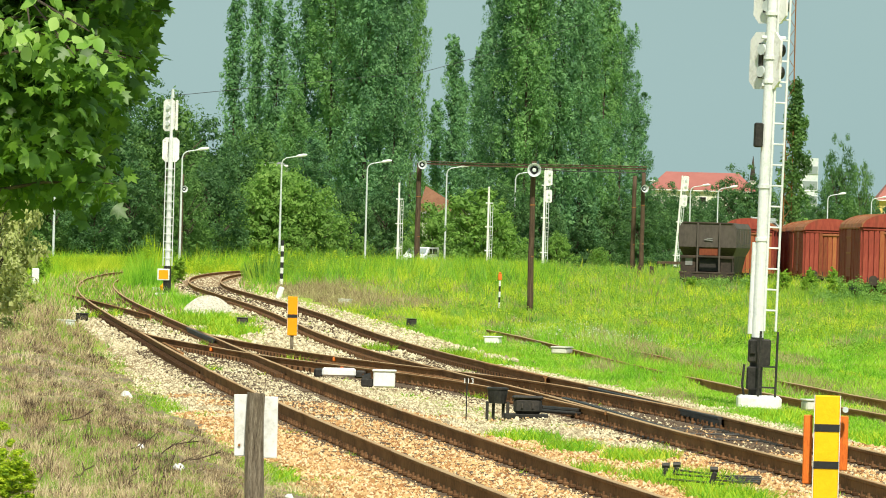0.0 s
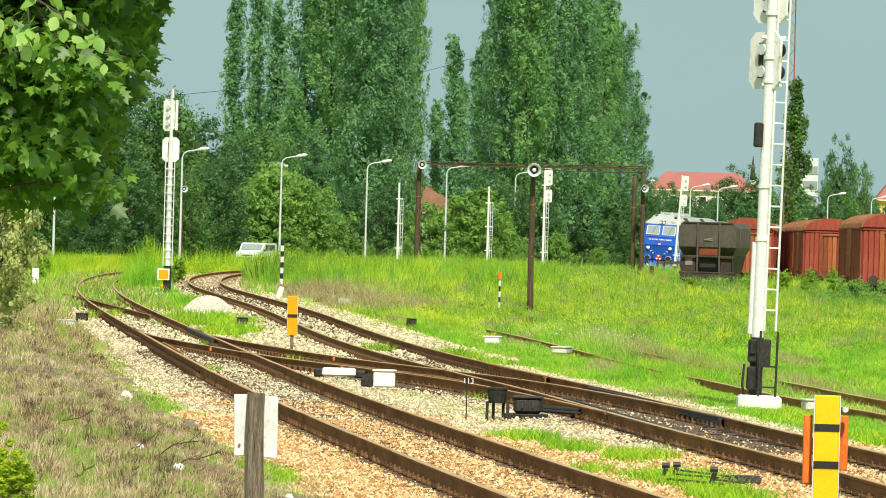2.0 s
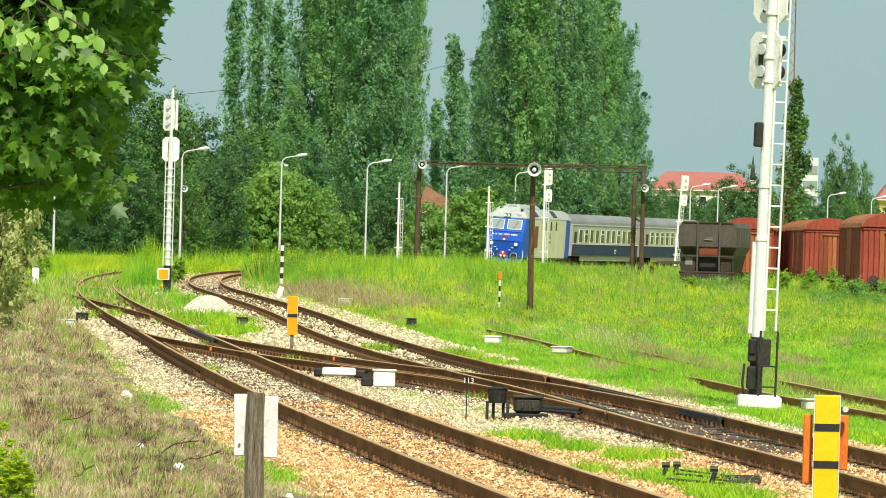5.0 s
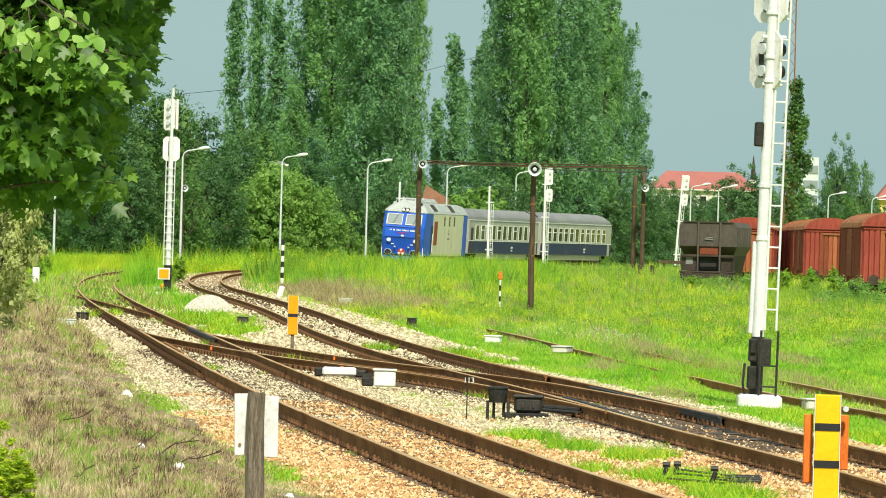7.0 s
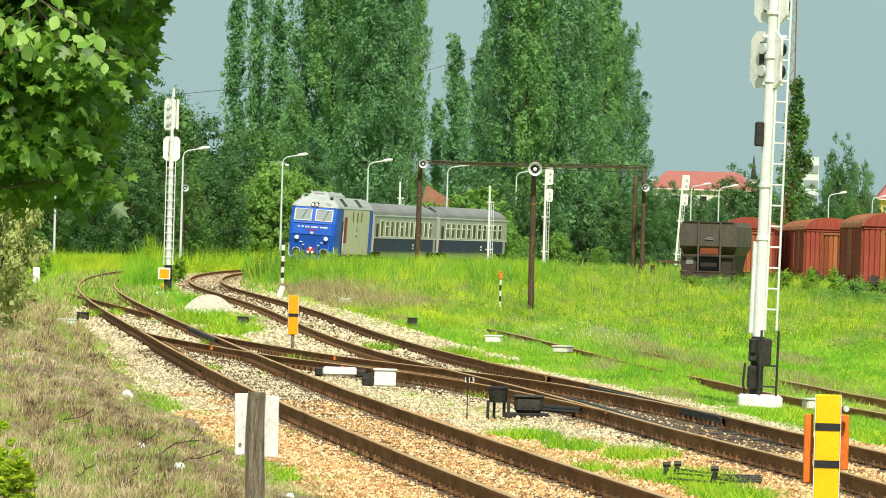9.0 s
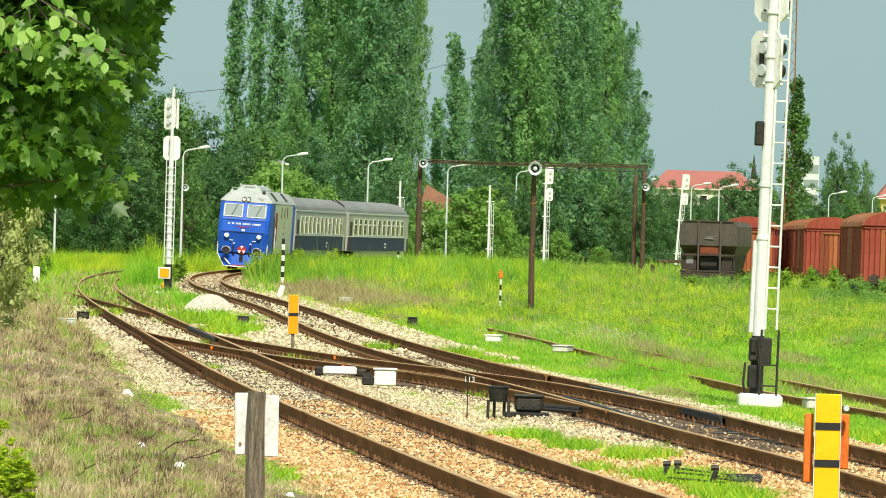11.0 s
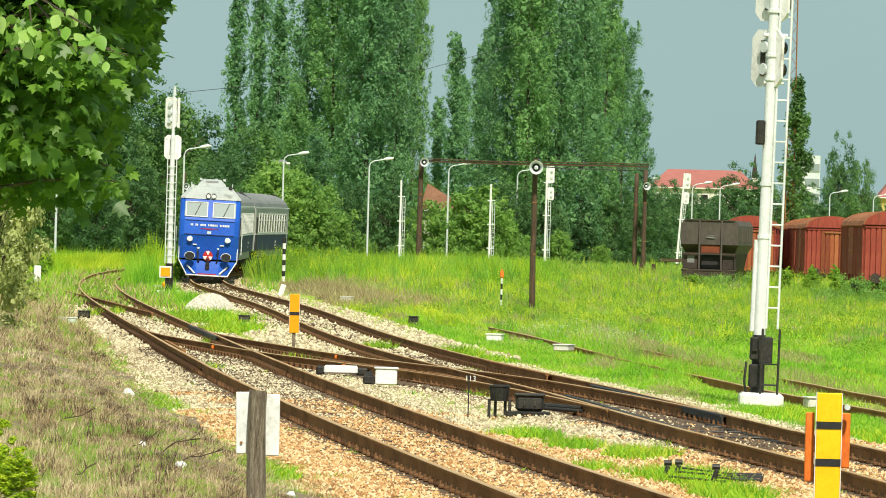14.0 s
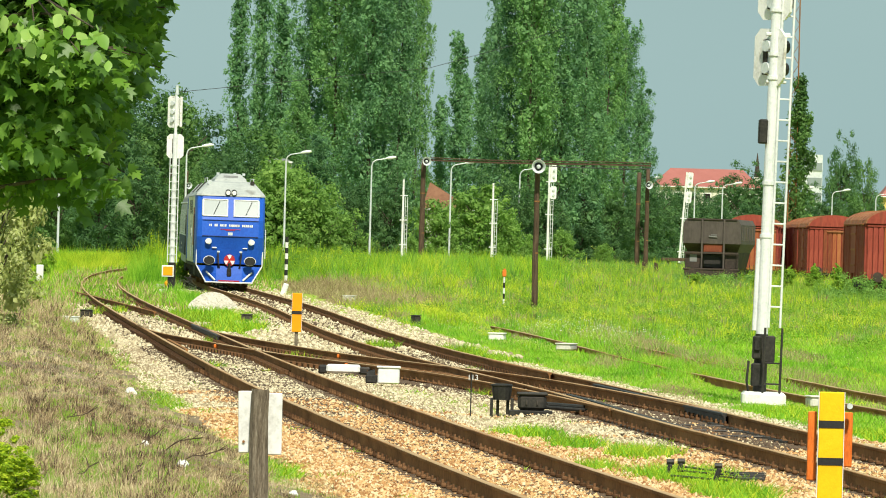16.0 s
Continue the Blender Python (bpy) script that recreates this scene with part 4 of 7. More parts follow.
# a tall clump by the signal
n = 30000
x, y = RNG.uniform(-16.5, -11.0, n), RNG.uniform(298, 352, n)
dA, dB, dE, dC = offsets(x, y)
keep = (dA > 1.0) & (dB < -1.9)
x, y, dA, dB = x[keep], y[keep], dA[keep], dB[keep]
h = (1.30 + 1.35 * np.exp(-((x + 12.9) / 1.0) ** 2) - 0.010 * np.abs(y - 325)) * RNG.uniform(0.55, 1.05, len(x)) * (0.6 + 0.4 * smoothstep(1.5, 3.0, dA)) * smoothstep(0.8, 1.5, dA) * smoothstep(-1.7, -2.8, dB)
blades("tall_weeds", "tall bright green weed clump behind the signal", x, y, ground_height(x, y), h * (1 + 0.2 * wobble(x, y * 0.3, 0.25, 3.0)), np.full(len(x), 0.016), LAWN, 0.25)
# leafy weeds as tall as a man on both sides of the lines there
n = 1100
tx, ty = RNG.uniform(-17.5, -11.6, n), RNG.uniform(306, 432, n)
dA, dB, dE, dC = offsets(tx, ty)
keep = (dA > 1.9) & (dB < -2.3)
tx, ty = tx[keep], ty[keep]
th = np.where(ty < 360, 0.95 + 1.45 * np.exp(-((tx + 12.9) / 1.0) ** 2), 0.85) * RNG.uniform(0.6, 1.05, len(tx)) * (1 + 0.2 * wobble(tx, ty * 0.3, 0.5, 2.0))
tufts("tall_weeds", "dense yellow-green weeds behind the signal", tx, ty, ground_height(tx, ty), 20, th, np.full(len(tx), 0.017), 0.3 + 0.3 * th, GRASS, 0.35, "weeds")
q = RNG.uniform(0.12, 0.30, len(tx))
v, k = leaf_cloud(np.stack([tx, ty, ground_height(tx, ty) + th * RNG.uniform(0.45, 1.0, len(tx))], -1), np.stack([q, q, q * 1.3], -1), 44, 0.04, 82)
tagged(new("leafy_weeds", triangles("leafy_weeds", v, k, GRASS)), "leafy tops of the tall weeds behind the signal", "weeds", kind="stuff")
# a second stand further along the curve
n = 22000
x, y = RNG.uniform(-23, -17.5, n), RNG.uniform(385, 470, n)
keep = (x - fA(np.clip(y, 46, 555))) < -1.8
x, y = x[keep], y[keep]
blades("tall_weeds", "light green weeds behind the far bend", x, y, ground_height(x, y), RNG.uniform(0.4, 1.15, len(x)), np.full(len(x), 0.018), GRASS, 0.3)

# dry bank beside the near track
x, y = field_points(420000, 54, 330, 1.7, 1.12)
dA, dB, dE, dC = offsets(x, y)
keep = dA < -2.0 + 0.4 * smoothstep(105, 150, y) - 0.4 * wobble(x, y * 0.3, 0.5) - 0.4 * RNG.random(len(x))
keep &= RNG.random(len(x)) < 0.78 + 0.35 * wobble(x, y, 2.5)
x, y, dA = x[keep], y[keep], dA[keep]
h = (0.05 + 0.05 * smoothstep(-2.5, -5.5, dA) + 0.26 * smoothstep(110, 210, y)) * RNG.uniform(0.35, 1.3, len(x)) * (1 + 0.5 * wobble(x, y * 0.14, 0.12))
green = (greenness(x, y) > 0.3) | (RNG.random(len(x)) < 0.22 + 0.6 * smoothstep(0.3, 0.7, wobble(x, y * 0.1, 0.22, 9.0)))
w = 0.0018 + 0.000034 * y
gz = ground_height(x, y)
blades("dry_grass", "bleached dry grass and dead stalks on the bank", x[~green], y[~green], gz[~green], h[~green], w[~green], DRY, 0.9)
blades("bank_grass", "green tufts among the dry grass of the bank", x[green], y[green], gz[green], h[green] * 0.8, w[green], LAWN, 0.45)

# long tangled stalks lying over the bank
x, y = field_points(110000, 54, 260, 1.6, 1.12)
dA, dB, dE, dC = offsets(x, y)
keep = (dA < -2.6 - 0.8 * wobble(x, y, 3.0)) & (wobble(x, y * 0.12, 0.13, 6.0) + 0.5 * wobble(x, y * 0.2, 0.05, 2.0) > 0.0)
x, y = x[keep], y[keep]
blades("dead_stalks", "tangle of grey-brown dead stalks on the bank", x, y, ground_height(x, y) + 0.03, RNG.uniform(0.05, 0.17, len(x)) * (1 + smoothstep(90, 200, y)), 0.0014 + 0.000024 * y, DEAD, 1.1)
n = 24000
x = RNG.uniform(-4.6, -2.2, n)
y = RNG.uniform(55, 80, n)
keep = (wobble(x, y * 0.12, 0.42, 4.0) > 0.15) & (x - fA(y) < -2.6)
x, y = x[keep], y[keep]
tufts("bank_grass", "bright green tufts in the foreground bank", x[::6], y[::6], ground_height(x[::6], y[::6]), 7, RNG.uniform(0.05, 0.14, len(x[::6])), np.full(len(x[::6]), 0.0022), np.full(len(x[::6]), 0.09), LAWN, 0.8)

# brushwood and dead tussocks that give the bank its rough face; dark twigs double as shadow
tx, ty = field_points(34000, 56, 300, 1.6, 1.12)
dA, dB, dE, dC = offsets(tx, ty)
patch = wobble(tx, ty * 0.14, 0.075 + 0.0004 * ty, 8.0) + 0.8 * wobble(tx, ty * 0.10, 0.20, 2.0)
keep = dA < -2.15 + 0.3 * smoothstep(105, 150, ty) - 0.35 * wobble(tx, ty * 0.3, 0.5) - 0.4 * RNG.random(len(tx))
tx, ty, patch, dA = tx[keep], ty[keep], patch[keep], dA[keep]
th = (0.050 + 0.045 * smoothstep(-2.8, -4.5, dA) + 0.20 * smoothstep(110, 200, ty)) * RNG.uniform(0.6, 1.5, len(tx)) * (1 + 0.3 * patch)
u = patch + RNG.normal(0, 0.25, len(tx))
for sel, material, label, lean in ((u > 0.5, SHADE_TWIG, "brown brushwood tufts on the bank, coloured dark as shadow", 0.9), ((u <= 0.5) & (u > -0.25), DEAD, "bleached dead tussocks on the bank", 1.1), (u <= -0.25, HERB, "dull green tufts among the dead grass", 0.8)):
    tufts("bank_tussocks", label, tx[sel], ty[sel], ground_height(tx[sel], ty[sel]) + 0.02, 9, th[sel], 0.0019 + 0.000028 * ty[sel], 0.05 + 0.5 * th[sel], material, lean * 0.75)
# grey dead weed stems standing at the foot of the bank
n = 800
tx, ty = RNG.uniform(-4.4, -1.6, n), RNG.uniform(56, 92, n)
keep = (tx - fA(ty) < -2.5) & (wobble(tx, ty * 0.15, 0.12, 5.0) > -0.1)
tx, ty = tx[keep], ty[keep]
tufts("dead_stalks", "upright grey-brown dead weed stems on the bank", tx, ty, ground_height(tx, ty), 7, RNG.uniform(0.10, 0.22, len(tx)), np.full(len(tx), 0.0024), np.full(len(tx), 0.10), SHADE_TWIG, 0.45)
# fresh herbs creeping over the dry bank
n = 1500
tx, ty = field_points(n, 57, 210, 1.4, 1.1)
keep = (tx - fA(ty) < -2.6) & (wobble(tx, ty * 0.12, 0.16, 7.0) + 0.4 * wobble(tx, ty * 0.2, 0.05, 1.0) > 0.30)
tx, ty = tx[keep], ty[keep]
q = RNG.uniform(0.03, 0.08, len(tx)) * (1 + 0.8 * smoothstep(90, 180, ty))
v, k = leaf_cloud(np.stack([tx, ty, ground_height(tx, ty) + q * 0.6], -1), np.stack([q, q * 1.5, q * 0.7], -1), 22, 0.016, 91)
tagged(new("bank_herbs", triangles("bank_herbs", v, k, HERB)), "fresh green herbs creeping over the dry bank", "herbs", kind="stuff")
# the far end of the near line is grown over
x, y = field_points(130000, 215, 450, 1.3)
dA, dB, dE, dC = offsets(x, y)
keep = (np.abs(dA) < 2.6) & (np.abs(np.abs(dA) - 0.7535) > 0.06) & (RNG.random(len(x)) < smoothstep(205, 255, y) * (0.75 + 0.5 * wobble(x, y, 5.0)))
keep |= (np.abs(dB) < 2.9) & (np.abs(dB) > 1.6) & (RNG.random(len(x)) < smoothstep(290, 350, y) * 0.8)
x, y = x[keep], y[keep]
h = RNG.uniform(0.06, 0.30, len(x)) * (1 + 0.7 * smoothstep(235, 275, y)) * (0.5 + 0.5 * smoothstep(0.2, 1.5, np.abs(x - fA(np.clip(y, 46, 555)))))
brown = RNG.random(len(x)) < 0.35
blades("track_grass", "grass growing between the far rails", x[~brown], y[~brown], np.full((~brown).sum(), -0.2), h[~brown], 0.012 + 0.00006 * y[~brown], LAWN, 0.4)
blades("track_grass", "brown dead grass between the far rails", x[brown], y[brown], np.full(brown.sum(), -0.2), h[brown], 0.012 + 0.00006 * y[brown], DRY, 0.5)
# ---- trees ----


def limb(b, p0, p1, r0, r1, sag=0.0, n=7):
    p0, p1 = Vector(p0), Vector(p1)
    pts = [p0.lerp(p1, k / 3) + Vector((0, 0, sag * math.sin(math.pi * k / 3))) for k in range(4)]
    for k in range(3):
        b.tube(pts[k], pts[k + 1], r0 + (r1 - r0) * k / 3, r0 + (r1 - r0) * (k + 1) / 3, n, cap=False)


def tree(name, label, category, height, width, kind, material, seed, per=26, clumps=260, leaf=0.42, trunk=0.3, base=0.12, group=""):
    """kind: poplar (a tall column of upright sprays), round (spreading) or bush."""
    r = np.random.default_rng(seed)
    t = thing(name, label, category, group=group)
    b = Build()
    top = height * (0.9 if kind == "poplar" else 0.7)
    lean = r.normal(0, 0.02, 2) * height
    pts = [Vector((lean[0] * k * k, lean[1] * k * k, top * k)) for k in (0, 0.25, 0.5, 0.75, 1.0)]
    for k in range(4):
        b.tube(pts[k], pts[k + 1], trunk * (1 - 0.22 * k), trunk * (1 - 0.22 * (k + 1)), 8, cap=k == 0)
    cs, rs = [], []
    if kind == "poplar":
        plumes = clumps // 7
        for j in range(plumes):
            u = ((j + r.random()) / plumes) ** 0.92
            h0 = base + (0.90 - base) * u
            a = j * 2.4 + r.random() * 1.8
            env = width * float(np.interp(h0, [0.0, 0.2, 0.45, 0.7, 0.9, 1.0], [0.80, 1.0, 1.0, 0.80, 0.45, 0.2]))
            reach = env * (0.55 + 0.5 * r.random())
            tall = r.uniform(2.0, 4.4) * (1.0 if u < 0.9 else 1.2)
            fat = (0.46 + 0.14 * width) * r.uniform(0.7, 1.35)
            for i in range(7):
                q = (i + 0.6 * r.random()) / 6.6
                d = reach * (0.22 + 0.78 * min(1.0, q * 1.8))
                z = min(h0 * height + tall * q, height)
                swell = fat * (0.75 + 0.9 * q - 1.45 * q * q)
                cs.append((math.cos(a) * d + r.normal(0, 0.22), math.sin(a) * d + r.normal(0, 0.22), z))
                rs.append((swell, swell, swell * 1.25))
            if j % 3 == 0:
                limb(b, (0, 0, max(0.3, h0 * height - 1.5)), (math.cos(a) * reach * 0.7, math.sin(a) * reach * 0.7, h0 * height + tall * 0.5), trunk * 0.16, 0.02)
    else:
        for i in range(clumps):
            a, u = r.random() * 6.283, r.random()
            z = base + (1 - base) * u
            env = width * (1 - abs(2 * u - 0.85) ** 2.4 / 2.2) * (0.75 + 0.25 * math.sin(3 * a + seed) * math.sin(5 * u + seed))
            d = env * (r.random() ** 0.4)
            cs.append((math.cos(a) * d, math.sin(a) * d, z * height * (0.9 + 0.15 * math.sin(2 * a + seed))))
            s = 0.12 * width * (0.7 + 0.8 * r.random())
            rs.append((s * 1.2, s * 1.2, s))
        for i in range(14):
            a, h = r.random() * 6.283, 0.2 + 0.4 * r.random()
            limb(b, (0, 0, h * height), (math.cos(a) * width * 0.5, math.sin(a) * width * 0.5, (h + 0.22) * height), trunk * 0.4, min(0.03, trunk * 0.15))
    part("trunk", b, BARK, t)
    # larger leaves, added to fill the inside of the crown and darken its gaps
    cs, rs = np.array(cs), np.array(rs)
    inner = cs[::5] * np.array([0.62, 0.62, 1.0]) if kind == "poplar" else cs[::5] * np.array([0.72, 0.72, 0.93])
    v0, k0 = leaf_cloud(inner, rs[::5] * (1.25 if kind == "poplar" else 1.6), 26, leaf * 2.3, seed + 70, 0.5)
    v, k = leaf_cloud(np.array(cs), np.array(rs), per, leaf, seed + 50, 0.16)
    v, k = np.concatenate([v, v0]), np.concatenate([k, k0 + len(v)])
    part("crown", triangles("crown", v, k, material), material, t)
    return t


PLACED = set()


def place(src, x, y, scale=1.0, turn=0.0, z=None, label=""):
    m = Matrix.Translation((x, y, float(ground_height(np.array([x]), np.array([y]))[0]) if z is None else z)) @ Matrix.Rotation(turn, 4, "Z")
    if src.name in PLACED:
        ob = copy_thing(src, m)
    else:
        ob = src
        ob.matrix_basis = m
        PLACED.add(src.name)
    ob.scale = (scale, scale, scale) if not isinstance(scale, tuple) else scale
    if label:
        ob["label"] = label
    return ob


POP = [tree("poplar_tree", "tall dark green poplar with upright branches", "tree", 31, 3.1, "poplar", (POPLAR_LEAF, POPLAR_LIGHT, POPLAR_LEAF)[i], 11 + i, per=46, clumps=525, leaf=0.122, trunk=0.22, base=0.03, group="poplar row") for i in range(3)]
THIN = tree("poplar_tree", "thin dark poplar with sparse crown", "tree", 24, 1.25, "poplar", POPLAR_LEAF, 31, per=42, clumps=260, leaf=0.125, trunk=0.15, base=0.06, group="poplar row")
BROAD = [tree("broadleaf_tree", "dense green broadleaf tree", "tree", 12, 5.2, "round", (WOOD_LEAF, MID_LEAF, WOOD_LEAF)[i], 41 + i, per=42, clumps=250, leaf=0.145, trunk=0.25, base=0.04, group="belt of trees") for i in range(3)]
BUSH = [tree("bush", "rounded light green bush", "bush", 5.0, 3.2, "round", LIGHT_LEAF, 61 + i, per=44, clumps=160, leaf=0.105, trunk=0.1, base=0.03, group="bushes by the road") for i in range(2)]


def spot(px, d):
    """Offset to the right of a bearing, at distance d, bearings in steps of the view's width."""
    return (px - 784.0) / FOCAL * d


# (bearing, distance, width factor, height factor)
for i, (px, d, w, h) in enumerate([(532, 655, 0.85, 0.98), (582, 650, 1.0, 1.05), (640, 645, 1.0, 1.1), (690, 650, 0.85, 1.05), (722, 665, 0.55, 1.0), (612, 690, 1.1, 1.0), (670, 690, 1.0, 1.0), (515, 640, 0.62, 0.52), (555, 622, 0.6, 0.36),
                                   (885, 655, 0.85, 0.98), (925, 650, 0.95, 1.06), (975, 655, 1.0, 1.1), (1022, 660, 0.9, 0.98), (1058, 670, 0.75, 0.90), (1093, 680, 0.7, 0.76), (1122, 690, 0.6, 0.58), (945, 695, 1.1, 1.0), (1035, 702, 0.9, 0.85), (862, 668, 0.5, 0.84)]):
    place(POP[i % 3], spot(px, d), d, (w, w, h), i * 1.3)
for i, (px, d, w, h) in enumerate([(408, 700, 1.0, 1.10), (446, 708, 0.95, 1.22), (482, 705, 1.1, 1.08), (795, 720, 0.95, 0.96), (766, 730, 0.8, 0.70), (812, 735, 0.8, 0.80), (840, 700, 0.9, 0.90), (470, 730, 0.8, 0.72)]):
    place(THIN, spot(px, d), d, (w, w, h), i * 1.1)
# belt of trees behind the road
for i, (px, d, s) in enumerate([(60, 600, 1.0), (120, 610, 1.2), (180, 600, 1.15), (235, 615, 1.25), (290, 605, 1.15), (345, 615, 1.05), (400, 620, 0.9), (450, 625, 0.95), (20, 590, 1.1), (505, 630, 0.75),
                                (560, 630, 0.65), (620, 632, 0.6), (680, 634, 0.6), (740, 700, 0.7), (860, 640, 0.7), (900, 640, 0.6), (960, 650, 0.6), (1020, 660, 0.6), (1080, 670, 0.65), (1140, 690, 0.7),
                                (1160, 745, 0.70), (1212, 770, 0.68), (1262, 765, 0.62), (1322, 760, 0.62), (1415, 780, 0.60), (1185, 760, 0.75), (1240, 790, 0.72), (1300, 800, 0.95), (1350, 800, 0.8), (1400, 800, 0.7), (1440, 820, 0.8), (1500, 830, 0.72), (1560, 830, 0.7), (1620, 830, 0.8), (-40, 600, 1.2), (478, 596, 0.64), (1130, 655, 0.55), (90, 575, 0.7), (165, 570, 0.62), (230, 575, 0.66), (330, 575, 0.6), (385, 580, 0.72)]):
    place(BROAD[i % 3 if px < 850 or px > 1340 else 0], spot(px, d), d, s, i * 2.1)
for i, (px, d, s) in enumerate([(488, 594, 1.60), (492, 586, 1.55), (470, 588, 1.48), (548, 590, 1.35), (482, 592, 1.62), (508, 586, 1.2), (452, 596, 1.3), (590, 600, 0.85), (515, 588, 0.95), (480, 596, 0.7), (840, 612, 1.35), (885, 615, 0.95), (800, 624, 0.9), (985, 640, 0.7), (640, 600, 0.45),
                                (720, 610, 0.5), (768, 622, 1.1), (930, 630, 0.5), (1060, 650, 0.45), (1490, 560, 0.35), (1405, 520, 0.8), (1440, 560, 0.9), (430, 600, 0.6)]):
    place(BUSH[i % 2], spot(px, d), d, s, i * 1.7)
# two tall dark trees far off
place(BROAD[0], spot(1478, 900), 900, (0.62, 0.62, 1.38), 0.4, label="tall dark broadleaf tree far behind the wagons")
place(BROAD[1], spot(1520, 920), 920, (0.55, 0.55, 1.12), 1.4, label="dark broadleaf tree far behind the wagons")
# ---- rolling stock ----


def at_front(z):
    """How far back the cab face stands at a height."""
    return float(np.interp(z, [0.95, 1.55, 2.05, 2.75, 3.72], [0.24, 0.12, 0.0, 0.12, 0.60]))


def cab_slice(z, back, half=1.48):
    y = at_front(z)
    return [(-half, back, z), (-half, y + 0.30, z), (-half + 0.07, y + 0.12, z), (-half + 0.26, y, z), (half - 0.26, y, z), (half - 0.07, y + 0.12, z), (half, y + 0.30, z), (half, back, z)]


def bars(parent, x0, x1, z, y, height, material, seed, widths=(0.035, 0.075), gap=0.022, breaks=()):
    """Unreadable writing as a row of plain bars."""
    r, x, k = random.Random(seed), x0, 0
    while x < x1:
        w = r.uniform(*widths)
        part("character_bar", Build().box(x + w / 2, y, z, w, 0.012, height), material, parent)
        x += w + gap + (0.09 if k in breaks else 0.0)
        k += 1


def bogie(parent, y, wheelbase, axles):
    b = Build()
    for sx in (-1.02, 1.02):
        b.box(sx, y, 0.62, 0.14, wheelbase + 1.2, 0.28, 0.03)
        for k in range(axles):
            yy = y - wheelbase / 2 + wheelbase * k / (axles - 1)
            b.box(sx * 1.05, yy, 0.52, 0.2, 0.36, 0.4, 0.04)
            b.tube((sx * 1.05, yy - 0.28, 0.45), (sx * 1.05, yy - 0.28, 0.85), 0.09, None, 8)
    b.box(0, y, 0.72, 2.2, 0.5, 0.25, 0.03)
    g = part("bogie", b, GRIME, parent)
    for k in range(axles):
        yy = y - wheelbase / 2 + wheelbase * k / (axles - 1)
        w = Build()
        for sx in (-0.76, 0.76):
            w.tube((sx - 0.065, yy, 0.5), (sx + 0.065, yy, 0.5), 0.5, None, 24)
        w.tube((-0.76, yy, 0.5), (0.76, yy, 0.5), 0.09, None, 8)
        part("wheelset", w, RUST, g)


